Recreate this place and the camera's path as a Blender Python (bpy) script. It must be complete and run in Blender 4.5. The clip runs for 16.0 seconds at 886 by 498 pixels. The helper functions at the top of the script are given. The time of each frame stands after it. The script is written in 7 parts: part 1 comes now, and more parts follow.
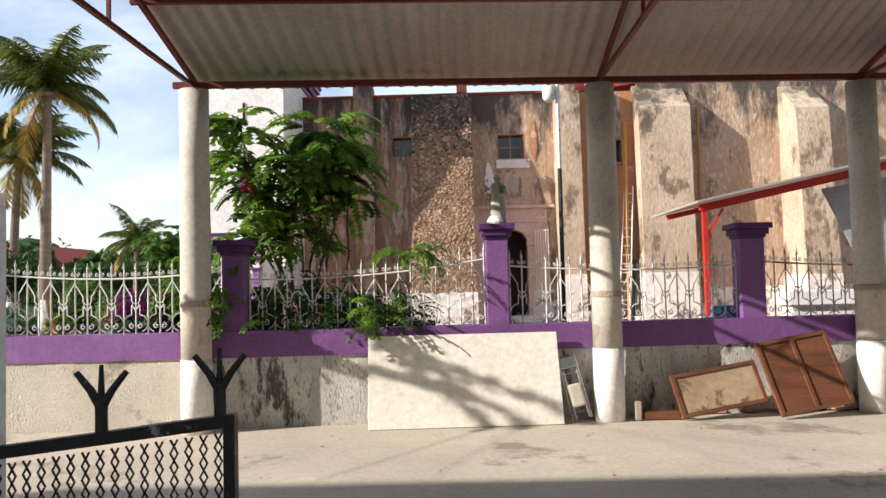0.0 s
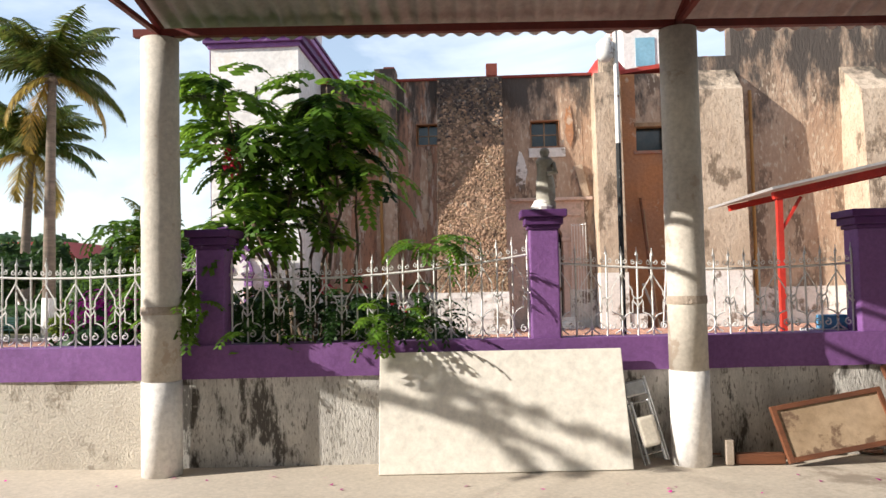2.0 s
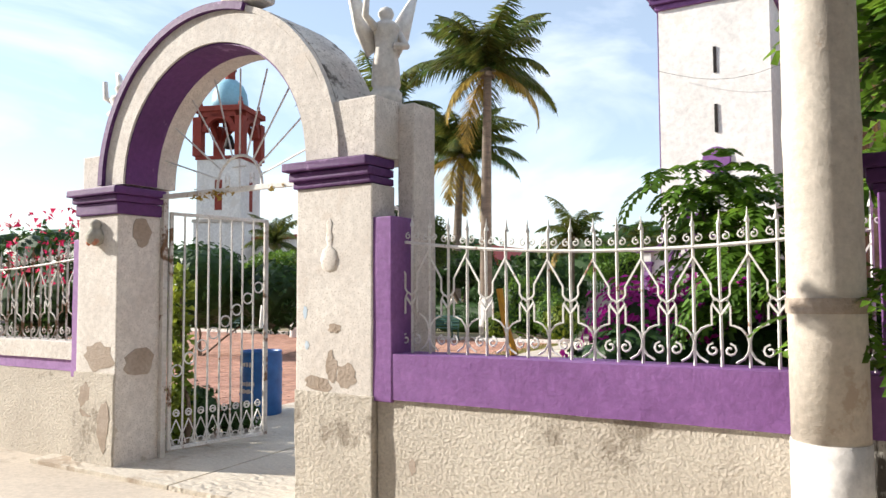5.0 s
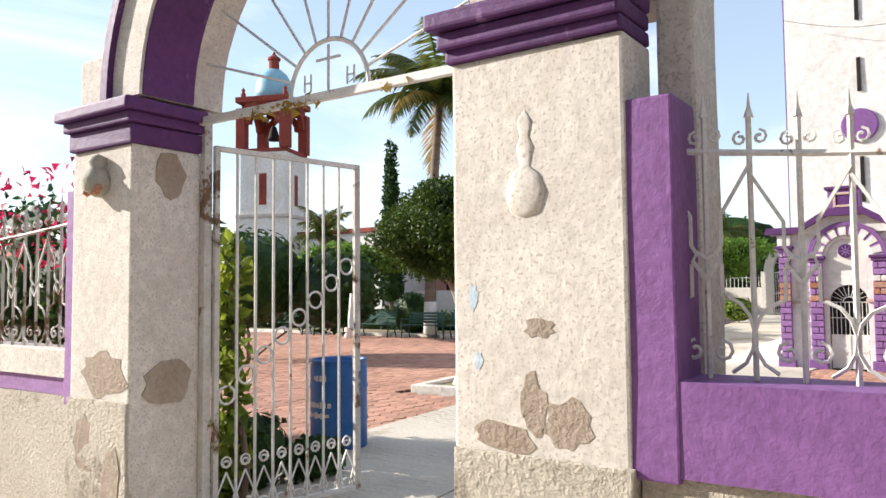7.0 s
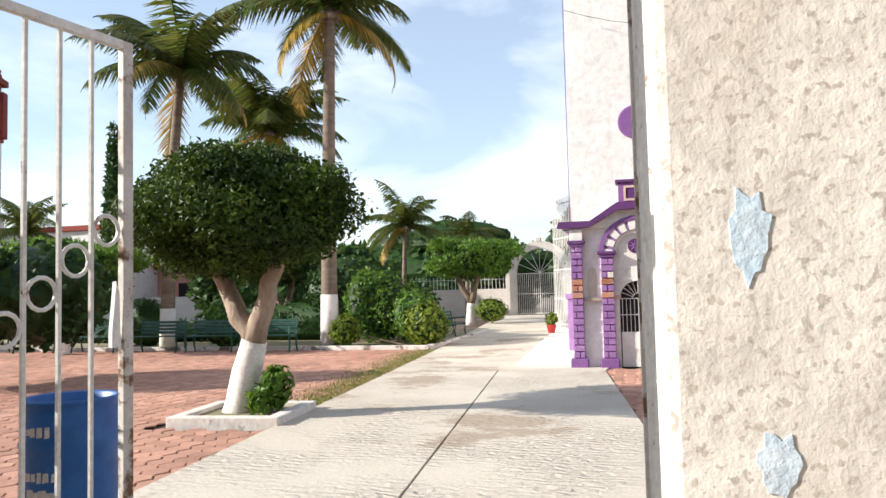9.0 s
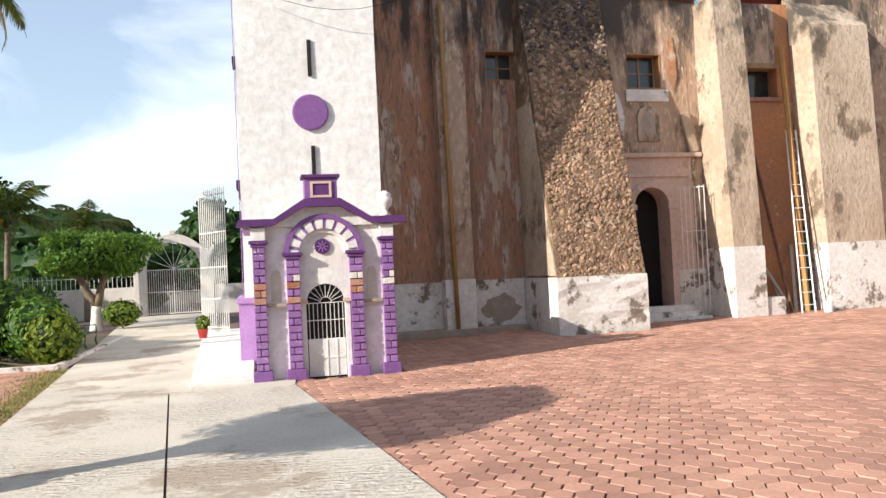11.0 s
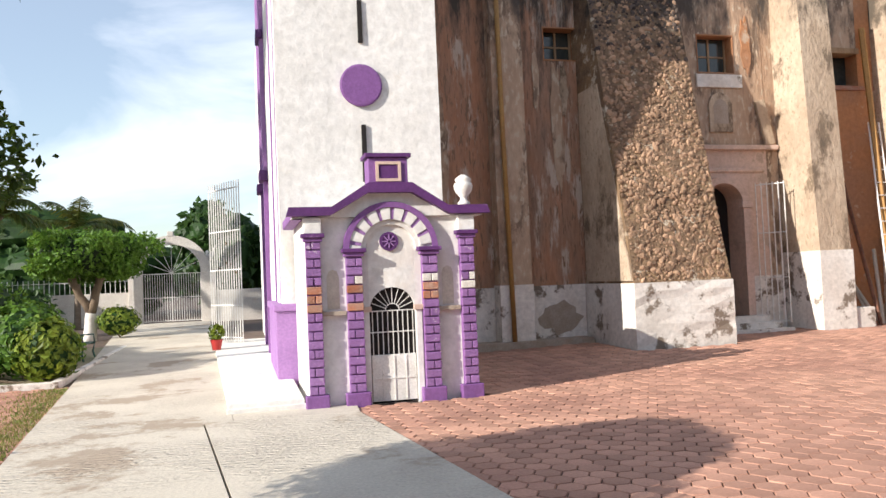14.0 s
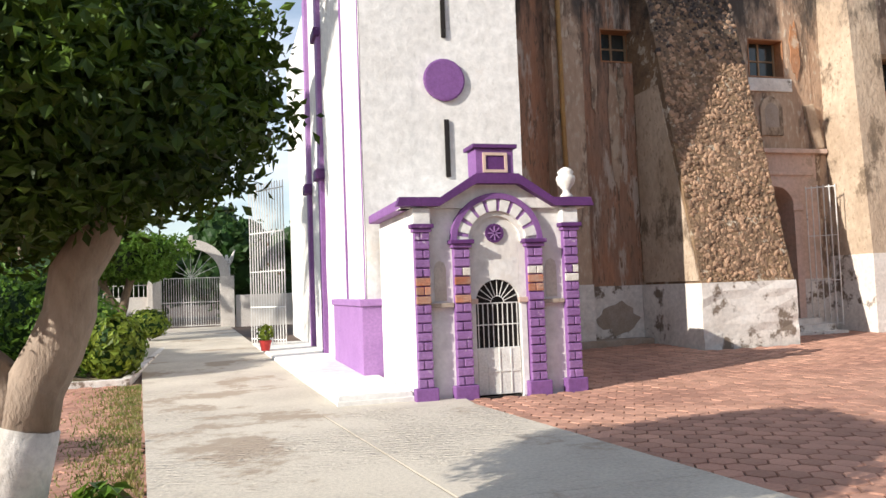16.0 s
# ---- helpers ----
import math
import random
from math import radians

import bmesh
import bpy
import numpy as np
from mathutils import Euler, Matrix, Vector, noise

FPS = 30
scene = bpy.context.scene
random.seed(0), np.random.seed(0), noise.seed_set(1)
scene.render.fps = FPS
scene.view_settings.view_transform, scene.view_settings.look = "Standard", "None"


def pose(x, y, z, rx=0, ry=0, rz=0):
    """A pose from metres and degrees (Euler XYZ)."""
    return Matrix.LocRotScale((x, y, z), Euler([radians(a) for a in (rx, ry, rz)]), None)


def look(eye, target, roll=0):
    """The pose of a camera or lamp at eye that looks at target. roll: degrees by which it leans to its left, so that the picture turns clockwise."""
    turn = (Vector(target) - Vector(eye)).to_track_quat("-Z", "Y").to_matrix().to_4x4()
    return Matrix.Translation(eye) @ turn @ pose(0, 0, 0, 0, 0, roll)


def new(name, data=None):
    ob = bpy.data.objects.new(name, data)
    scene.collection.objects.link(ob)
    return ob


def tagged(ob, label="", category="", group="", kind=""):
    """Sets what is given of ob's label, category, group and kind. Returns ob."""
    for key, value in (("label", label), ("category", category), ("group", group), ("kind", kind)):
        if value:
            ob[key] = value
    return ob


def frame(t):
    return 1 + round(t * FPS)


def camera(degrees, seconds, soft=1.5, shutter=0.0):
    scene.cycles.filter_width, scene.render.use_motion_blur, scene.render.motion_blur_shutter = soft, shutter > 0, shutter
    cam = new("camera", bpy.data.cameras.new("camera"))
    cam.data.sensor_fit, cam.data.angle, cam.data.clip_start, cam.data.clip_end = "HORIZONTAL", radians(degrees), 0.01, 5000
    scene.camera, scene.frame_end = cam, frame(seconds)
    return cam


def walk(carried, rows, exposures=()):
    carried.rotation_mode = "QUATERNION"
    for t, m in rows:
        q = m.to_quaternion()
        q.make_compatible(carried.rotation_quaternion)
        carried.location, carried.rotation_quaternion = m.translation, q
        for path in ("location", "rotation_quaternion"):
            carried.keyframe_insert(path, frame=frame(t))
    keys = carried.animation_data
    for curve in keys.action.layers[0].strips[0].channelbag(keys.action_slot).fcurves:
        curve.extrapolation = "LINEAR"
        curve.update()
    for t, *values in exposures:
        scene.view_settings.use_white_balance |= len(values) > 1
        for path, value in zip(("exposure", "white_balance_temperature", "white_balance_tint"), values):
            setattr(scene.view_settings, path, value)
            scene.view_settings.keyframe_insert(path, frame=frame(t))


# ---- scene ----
cam = camera(60.3, 16.0)
PATH = [
    (0, (0.395, -0.358, 1.514), (0.359, 1.64, 1.602), -1.4),
    (0.5, (0.385, 0.178, 1.553), (0.456, 2.175, 1.633), -1.3),
    (1, (0.381, 0.732, 1.585), (0.457, 2.729, 1.659), -1.3),
    (1.5, (0.371, 1.259, 1.562), (0.432, 3.257, 1.64), -1.3),
    (2, (0.292, 1.81, 1.564), (0.187, 3.806, 1.646), -1.2),
    (2.5, (-0.023, 2.243, 1.52), (-0.436, 4.198, 1.61), -0.5),
    (3, (-0.43, 2.835, 1.455), (-1.059, 4.731, 1.554), -0.5),
    (3.5, (-0.941, 3.377, 1.443), (-1.74, 5.207, 1.546), -0.3),
    (4, (-1.495, 3.937, 1.414), (-2.455, 5.689, 1.515), -0.3),
    (4.2, (-1.699, 4.137, 1.431), (-2.714, 5.858, 1.528), -0.3),
    (6.3, (-4.109, 6.069, 1.332), (-5.186, 7.751, 1.453), -0.3),
    (6.5, (-4.37, 6.3, 1.333), (-5.466, 7.969, 1.445), -0.5),
    (7, (-5.019, 6.81, 1.265), (-6.152, 8.454, 1.377), -0.5),
    (7.5, (-5.59, 7.309, 1.234), (-6.762, 8.926, 1.344), -0.5),
    (8, (-6.07, 7.73, 1.196), (-7.245, 9.345, 1.319), -0.6),
    (8.5, (-6.480, 8.182, 1.203), (-7.453, 9.926, 1.328), -1.0),
    (9, (-6.842, 8.561, 1.182), (-7.345, 10.495, 1.298), -1.4),
    (9.5, (-7.160, 8.826, 1.25), (-7.235, 10.823, 1.343), -1.9),
    (10, (-7.464, 9.011, 1.353), (-7.176, 10.99, 1.417), -2.6),
    (12.3, (-8.417, 11.274, 1.588), (-7.9, 13.205, 1.646), -3.0),
    (12.5, (-8.419, 11.44, 1.612), (-7.9, 13.371, 1.671), -3.1),
    (13, (-8.497, 11.779, 1.641), (-7.975, 13.709, 1.706), -2.8),
    (13.5, (-8.694, 12.144, 1.534), (-8.179, 14.075, 1.607), -2.5),
    (14, (-8.975, 12.575, 1.439), (-8.464, 14.507, 1.513), -2.4),
    (14.5, (-9.331, 12.888, 1.279), (-8.81, 14.817, 1.363), -2.4),
    (15, (-9.722, 13.012, 1.218), (-9.19, 14.938, 1.312), -2.3),
    (15.5, (-10.151, 13.093, 1.206), (-9.607, 15.015, 1.308), -2.1),
    (16, (-10.625, 13.146, 1.221), (-10.069, 15.065, 1.326), -2.1),
]
walk(cam, [(t, look(eye, target, roll)) for t, eye, target, roll in PATH],
     [(0.0, 0.73), (3.5, 0.83), (7.0, 0.90), (8.0, 0.80), (9.0, 0.85), (10.0, 0.76), (13.0, 0.75), (16.0, 0.57)])


# ---- sun, sky, exposure ----
SUN_FROM = Vector((-2.05, -0.76, 1.0)).normalized()
sun_data = bpy.data.lights.new("sun", "SUN")
sun_data.energy, sun_data.angle, sun_data.color = 5.0, radians(0.42), (1.0, 0.94, 0.855)
sun_lamp = new("sun", sun_data)
sun_lamp.matrix_world = look(SUN_FROM * 60, (0, 0, 0))

world = bpy.data.worlds.new("sky")
scene.world = world
world.use_nodes = True


def build_sky():
    nt = world.node_tree
    nt.nodes.clear()
    out = nt.nodes.new("ShaderNodeOutputWorld")
    bg = nt.nodes.new("ShaderNodeBackground")
    sky = nt.nodes.new("ShaderNodeTexSky")
    sky.sky_type, sky.sun_disc = "NISHITA", False
    sky.sun_elevation = math.asin(SUN_FROM.z)
    sky.sun_rotation = math.atan2(SUN_FROM.x, SUN_FROM.y)
    sky.air_density, sky.dust_density, sky.ozone_density = 1.2, 0.3, 3.0
    co = nt.nodes.new("ShaderNodeTexCoord")
    mp = nt.nodes.new("ShaderNodeMapping")
    mp.inputs["Scale"].default_value = (1.0, 1.0, 3.2)
    mp.inputs["Rotation"].default_value = (0.0, 0.25, 0.4)
    n1 = nt.nodes.new("ShaderNodeTexNoise")
    n1.inputs["Scale"].default_value, n1.inputs["Detail"].default_value = 1.9, 7.0
    n1.inputs["Roughness"].default_value, n1.inputs["Distortion"].default_value = 0.55, 0.5
    ramp = nt.nodes.new("ShaderNodeValToRGB")
    ramp.color_ramp.elements[0].position, ramp.color_ramp.elements[1].position = 0.48, 0.82
    ramp.color_ramp.elements[0].color, ramp.color_ramp.elements[1].color = (0.2, 0.2, 0.2, 1), (0.95, 0.95, 0.95, 1)
    mix = nt.nodes.new("ShaderNodeMix")
    mix.data_type = "RGBA"
    mix.inputs[7].default_value = (8.6, 8.9, 9.6, 1)
    L = nt.links.new
    L(co.outputs["Generated"], mp.inputs["Vector"])
    L(mp.outputs[0], n1.inputs["Vector"])
    L(n1.outputs["Fac"], ramp.inputs["Fac"])
    L(ramp.outputs["Color"], mix.inputs[0])
    L(sky.outputs["Color"], mix.inputs[6])
    L(mix.outputs[2], bg.inputs["Color"])
    bg.inputs["Strength"].default_value = 0.105
    L(bg.outputs[0], out.inputs["Surface"])


build_sky()


# ---- materials ----
def material(name, base, second=None, rough=0.85, metal=0.0, big=0.6, fine=14.0, bump=0.25, stain=None, stain_amount=0.0,
             stain_scale=0.8, vary=0.0, spec=0.3, split=(0.38, 0.62), stretch=(1, 1, 1), bump_dist=0.02, island=False, pits=None, mould=None, ripple=0.0):
    """A surface with two scales of colour, stains of another colour, and fine relief."""
    m = bpy.data.materials.new(name)
    m.use_nodes = True
    nt = m.node_tree
    N, L = nt.nodes, nt.links.new
    bsdf = N["Principled BSDF"]
    bsdf.inputs["Roughness"].default_value, bsdf.inputs["Metallic"].default_value = rough, metal
    bsdf.inputs["Specular IOR Level"].default_value = spec
    second = second or tuple(c * 0.8 for c in base)
    co = N.new("ShaderNodeTexCoord")
    mp = N.new("ShaderNodeMapping")
    mp.inputs["Scale"].default_value = stretch
    L(co.outputs["Object"], mp.inputs["Vector"])

    def noise_tex(scale, detail, rgh=0.6):
        n = N.new("ShaderNodeTexNoise")
        n.inputs["Scale"].default_value, n.inputs["Detail"].default_value, n.inputs["Roughness"].default_value = scale, detail, rgh
        L(mp.outputs[0], n.inputs["Vector"])
        return n

    def ramp(src, a, b):
        r = N.new("ShaderNodeMapRange")
        r.inputs["From Min"].default_value, r.inputs["From Max"].default_value = a, b
        L(src, r.inputs["Value"])
        return r.outputs[0]

    def mixcol(fac, a, b, mode="MIX"):
        x = N.new("ShaderNodeMix")
        x.data_type, x.blend_type = "RGBA", mode
        if isinstance(fac, (int, float)):
            x.inputs[0].default_value = fac
        else:
            L(fac, x.inputs[0])
        for sock, v in ((x.inputs[6], a), (x.inputs[7], b)):
            if isinstance(v, tuple):
                sock.default_value = (*v, 1)
            else:
                L(v, sock)
        return x.outputs[2]

    nb, nf = noise_tex(big, 6), noise_tex(fine, 5, 0.65)
    col = mixcol(ramp(nb.outputs["Fac"], *split), tuple(base), tuple(second))
    grain = ramp(nf.outputs["Fac"], 0.3, 0.7)
    g = N.new("ShaderNodeMapRange")
    g.inputs["To Min"].default_value, g.inputs["To Max"].default_value = 0.82, 1.12
    L(grain, g.inputs["Value"])
    gc = N.new("ShaderNodeCombineColor")
    for i in range(3):
        L(g.outputs[0], gc.inputs[i])
    col = mixcol(1.0, col, gc.outputs[0], "MULTIPLY")
    if stain:
        ns = noise_tex(stain_scale, 8, 0.7)
        f = ramp(ns.outputs["Fac"], 0.62 - 0.25 * stain_amount, 0.66 - 0.2 * stain_amount)
        col = mixcol(f, col, tuple(stain))
    if pits:
        npt = noise_tex(pits[0], 3, 0.5)
        col = mixcol(ramp(npt.outputs["Fac"], 0.66 - pits[1] * 0.1, 0.70 - pits[1] * 0.1), col, tuple(pits[2]))
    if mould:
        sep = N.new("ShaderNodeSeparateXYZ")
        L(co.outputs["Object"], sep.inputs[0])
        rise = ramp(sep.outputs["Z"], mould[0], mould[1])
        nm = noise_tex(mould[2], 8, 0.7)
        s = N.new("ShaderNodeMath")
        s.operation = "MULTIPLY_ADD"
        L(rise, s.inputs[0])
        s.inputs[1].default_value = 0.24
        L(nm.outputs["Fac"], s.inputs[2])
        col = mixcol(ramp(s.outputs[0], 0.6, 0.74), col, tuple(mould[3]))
    if vary:
        hs = N.new("ShaderNodeHueSaturation")
        if island:
            src = N.new("ShaderNodeNewGeometry").outputs["Random Per Island"]
        else:
            src = N.new("ShaderNodeObjectInfo").outputs["Random"]
        v = N.new("ShaderNodeMapRange")
        v.inputs["To Min"].default_value, v.inputs["To Max"].default_value = 1 - vary, 1 + vary
        L(src, v.inputs["Value"])
        L(v.outputs[0], hs.inputs["Value"])
        L(col, hs.inputs["Color"])
        col = hs.outputs[0]
    L(col, bsdf.inputs["Base Color"])
    if bump:
        b1 = N.new("ShaderNodeBump")
        b1.inputs["Strength"].default_value, b1.inputs["Distance"].default_value = bump, bump_dist
        add = N.new("ShaderNodeMath")
        add.operation = "ADD"
        L(nf.outputs["Fac"], add.inputs[0])
        L(nb.outputs["Fac"], add.inputs[1])
        L(add.outputs[0], b1.inputs["Height"])
        if ripple:
            wv = N.new("ShaderNodeTexWave")
            wv.inputs["Scale"].default_value, wv.inputs["Distortion"].default_value = 2.6, 7.0
            wv.inputs["Detail"].default_value, wv.inputs["Detail Scale"].default_value = 3.0, 2.5
            wv.bands_direction = "Y"
            L(co.outputs["Object"], wv.inputs["Vector"])
            keep = N.new("ShaderNodeMath")
            keep.operation = "MULTIPLY"
            L(wv.outputs["Fac"], keep.inputs[0])
            L(ramp(nb.outputs["Fac"], 0.42, 0.6), keep.inputs[1])
            b2 = N.new("ShaderNodeBump")
            b2.inputs["Strength"].default_value, b2.inputs["Distance"].default_value = ripple, 0.03
            L(keep.outputs[0], b2.inputs["Height"])
            L(b2.outputs[0], b1.inputs["Normal"])
        L(b1.outputs[0], bsdf.inputs["Normal"])
    return m


def leaf_material(name, base, second, vary=0.35, glow=0.3):
    m = material(name, base, second, rough=0.5, big=2.0, fine=20, bump=0.0, vary=vary, spec=0.22, island=True)
    nt = m.node_tree
    bsdf = nt.nodes["Principled BSDF"]
    tr = nt.nodes.new("ShaderNodeBsdfTranslucent")
    src = bsdf.inputs["Base Color"].links[0].from_socket
    hs = nt.nodes.new("ShaderNodeHueSaturation")
    hs.inputs["Value"].default_value, hs.inputs["Hue"].default_value = 1.7, 0.48
    nt.links.new(src, hs.inputs["Color"])
    nt.links.new(hs.outputs[0], tr.inputs["Color"])
    mx = nt.nodes.new("ShaderNodeMixShader")
    mx.inputs[0].default_value = glow
    nt.links.new(bsdf.outputs[0], mx.inputs[1])
    nt.links.new(tr.outputs[0], mx.inputs[2])
    nt.links.new(mx.outputs[0], nt.nodes["Material Output"].inputs["Surface"])
    return m


M = {}
M["street"] = material("street_concrete", (0.55, 0.475, 0.385), (0.46, 0.395, 0.32), big=0.5, fine=25, bump=0.2, stain=(0.28, 0.23, 0.18), stain_amount=0.25, stain_scale=0.35)
M["path"] = material("path_concrete", (0.58, 0.52, 0.43), (0.49, 0.435, 0.36), big=0.7, ripple=0.5, fine=30, bump=0.2, stain=(0.36, 0.29, 0.22), stain_amount=0.3, stain_scale=0.5)
M["earth"] = material("dry_earth", (0.30, 0.24, 0.16), (0.20, 0.19, 0.10), big=0.3, fine=9, bump=0.3)
M["whitewash"] = material("aged_whitewash", (0.68, 0.635, 0.58), (0.60, 0.55, 0.50), big=1.7, fine=16, bump=0.6, pits=(70, 0.85, (0.46, 0.41, 0.36)), stain=(0.60, 0.54, 0.48), stain_amount=0.15, stain_scale=3.4, bump_dist=0.009)
M["roughcast"] = material("roughcast_plaster", (0.64, 0.58, 0.49), (0.55, 0.49, 0.41), big=1.2, fine=38, bump=1.0, stain=(0.36, 0.31, 0.25), stain_amount=0.2, stain_scale=1.4, bump_dist=0.04)
M["dirty_white"] = material("dirty_white_limewash", (0.68, 0.65, 0.60), (0.48, 0.455, 0.42), big=1.6, fine=26, bump=0.6, stain=(0.10, 0.09, 0.08), stain_amount=0.3, stain_scale=1.5, stretch=(2.2, 1, 0.7), pits=(20, 0.7, (0.3, 0.28, 0.25)), bump_dist=0.03)
M["tower_white"] = material("tower_white_paint", (0.74, 0.72, 0.69), (0.67, 0.645, 0.61), big=0.8, fine=6, bump=0.4, bump_dist=0.035, stain=(0.66, 0.62, 0.57), stain_amount=0.1, stain_scale=0.7)
M["purple"] = material("purple_paint", (0.225, 0.10, 0.28), (0.19, 0.08, 0.24), rough=0.6, big=1.3, fine=22, bump=0.3)
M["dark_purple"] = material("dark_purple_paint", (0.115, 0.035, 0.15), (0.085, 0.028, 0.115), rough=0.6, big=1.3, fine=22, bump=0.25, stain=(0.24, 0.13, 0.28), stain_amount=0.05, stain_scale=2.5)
M["block_purple"] = material("faded_purple_block", (0.29, 0.15, 0.345), (0.23, 0.11, 0.28), rough=0.65, big=1.8, fine=26, bump=0.5, stain=(0.46, 0.36, 0.46), stain_amount=0.08, stain_scale=5, vary=0.1)
M["lilac"] = material("lilac_paint", (0.33, 0.175, 0.39), (0.28, 0.145, 0.34), rough=0.65, big=1.3, fine=22, bump=0.3)
M["church"] = material("weathered_church_plaster", (0.44, 0.225, 0.135), (0.32, 0.205, 0.145), big=0.9, fine=7, bump=0.8, stain=(0.52, 0.42, 0.34), stain_amount=0.36, stain_scale=1.1, pits=(9, 0.7, (0.24, 0.15, 0.10)), mould=(5.0, 8.8, 0.9, (0.07, 0.055, 0.045)), stretch=(2.0, 1.4, 0.4), bump_dist=0.06)
M["church_pale"] = material("pale_church_plaster", (0.53, 0.42, 0.315), (0.42, 0.315, 0.225), big=0.7, fine=8, bump=0.7, stain=(0.20, 0.145, 0.10), stain_amount=0.34, stain_scale=0.8, pits=(14, 0.45, (0.33, 0.25, 0.17)), mould=(6.0, 9.5, 0.8, (0.10, 0.08, 0.06)), stretch=(1.2, 1, 0.7), bump_dist=0.05)
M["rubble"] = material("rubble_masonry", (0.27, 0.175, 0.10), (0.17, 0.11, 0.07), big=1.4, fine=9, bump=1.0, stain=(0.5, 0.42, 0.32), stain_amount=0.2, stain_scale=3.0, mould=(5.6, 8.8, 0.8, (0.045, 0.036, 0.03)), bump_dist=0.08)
M["church_white"] = material("flaking_white_base", (0.74, 0.70, 0.65), (0.64, 0.58, 0.52), big=0.8, fine=10, bump=0.5, stain=(0.20, 0.155, 0.12), stain_amount=0.28, stain_scale=1.3)
M["pink_plaster"] = material("pinkish_plaster", (0.64, 0.47, 0.39), (0.55, 0.40, 0.32), big=0.8, fine=10, bump=0.4, stain=(0.42, 0.32, 0.25), stain_amount=0.2, stain_scale=1.2)
M["red_steel"] = material("red_oxide_steel", (0.16, 0.028, 0.022), (0.11, 0.022, 0.018), rough=0.55, big=2, fine=20, bump=0.1)
M["red_paint"] = material("bright_red_paint", (0.50, 0.035, 0.022), (0.42, 0.03, 0.02), rough=0.5, big=2, fine=20, bump=0.1)
M["tin"] = material("galvanised_sheet", (0.42, 0.40, 0.38), (0.34, 0.32, 0.30), rough=0.5, metal=0.25, big=0.7, fine=15, bump=0.05)
M["column"] = material("column_cream", (0.56, 0.51, 0.44), (0.48, 0.43, 0.37), big=1.0, fine=20, bump=0.3, stain=(0.38, 0.31, 0.25), stain_amount=0.1, stain_scale=2)
M["column_base"] = material("column_white", (0.80, 0.77, 0.74), (0.74, 0.70, 0.66), big=1.0, fine=20, bump=0.25)
M["iron_white"] = material("white_painted_iron", (0.74, 0.73, 0.70), (0.66, 0.64, 0.60), rough=0.5, big=4, fine=40, bump=0.1, stain=(0.22, 0.12, 0.07), stain_amount=0.05, stain_scale=6)
M["iron_rusty"] = material("rusty_white_iron", (0.60, 0.58, 0.54), (0.50, 0.46, 0.42), rough=0.6, big=4, fine=40, bump=0.1, stain=(0.16, 0.09, 0.05), stain_amount=0.35, stain_scale=5)
M["iron_black"] = material("black_painted_iron", (0.018, 0.02, 0.02), (0.03, 0.03, 0.03), rough=0.45, big=4, fine=40, bump=0.15, stain=(0.3, 0.33, 0.32), stain_amount=0.0, stain_scale=12)
M["paver"] = material("red_concrete_paver", (0.49, 0.27, 0.19), (0.39, 0.205, 0.148), big=0.4, fine=28, bump=0.3, vary=0.2)
M["paver_far"] = material("red_concrete_paver_far", (0.49, 0.27, 0.19), (0.39, 0.205, 0.148), big=0.4, fine=28, bump=0.3, vary=0.2, island=True)
M["joint"] = material("sandy_joint", (0.13, 0.09, 0.07), (0.09, 0.065, 0.05), big=2, fine=30, bump=0.2)
M["board"] = material("pale_painted_board", (0.80, 0.75, 0.67), (0.73, 0.675, 0.59), big=0.7, fine=12, bump=0.1)
M["wood"] = material("brown_wood", (0.18, 0.07, 0.036), (0.11, 0.045, 0.026), rough=0.5, big=1.5, fine=10, bump=0.2, stretch=(1, 1, 6))
M["ply"] = material("dirty_plywood", (0.40, 0.29, 0.19), (0.30, 0.21, 0.13), big=2.2, fine=14, bump=0.2, stain=(0.16, 0.10, 0.065), stain_amount=0.35, stain_scale=2.5)
M["timber"] = material("weathered_timber", (0.36, 0.24, 0.14), (0.26, 0.17, 0.10), big=1.5, fine=16, bump=0.3, stretch=(3, 3, 0.6))
# near-black that paints unlit interiors; also plain black for cables and the bell
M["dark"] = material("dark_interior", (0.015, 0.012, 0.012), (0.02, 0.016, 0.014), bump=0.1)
M["bark"] = material("grey_brown_bark", (0.20, 0.145, 0.10), (0.13, 0.095, 0.07), big=3, fine=22, bump=0.9, stretch=(1, 1, 0.4), bump_dist=0.03)
M["bark_pale"] = material("limed_grey_bark", (0.38, 0.30, 0.235), (0.24, 0.18, 0.135), big=3, fine=22, bump=0.8, stretch=(1, 1, 0.4), bump_dist=0.025)
M["palm_bark"] = material("palm_bark", (0.22, 0.17, 0.13), (0.15, 0.12, 0.09), big=2, fine=9, bump=0.8, stretch=(0.6, 0.6, 3), bump_dist=0.03)
M["limewash"] = material("white_lime_trunk", (0.74, 0.70, 0.66), (0.66, 0.61, 0.55), big=3, fine=25, bump=0.5)
M["leaf"] = leaf_material("green_leaf", (0.11, 0.21, 0.028), (0.065, 0.14, 0.02))
M["leaf_fresh"] = leaf_material("fresh_green_leaf", (0.12, 0.235, 0.025), (0.06, 0.135, 0.018), glow=0.38)
M["leaf_ficus"] = leaf_material("ficus_leaf", (0.062, 0.11, 0.011), (0.02, 0.042, 0.006), glow=0.16)
# near-black green that paints the shade between a crown's leaves
M["crown_shade"] = material("painted_inner_shade", (0.012, 0.026, 0.006), (0.007, 0.016, 0.004), big=3, fine=20, bump=0.6)
# leaf colour of dark bushes; also paints the shade inside lighter ones
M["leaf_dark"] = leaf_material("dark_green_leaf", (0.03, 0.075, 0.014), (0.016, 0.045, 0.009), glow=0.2)
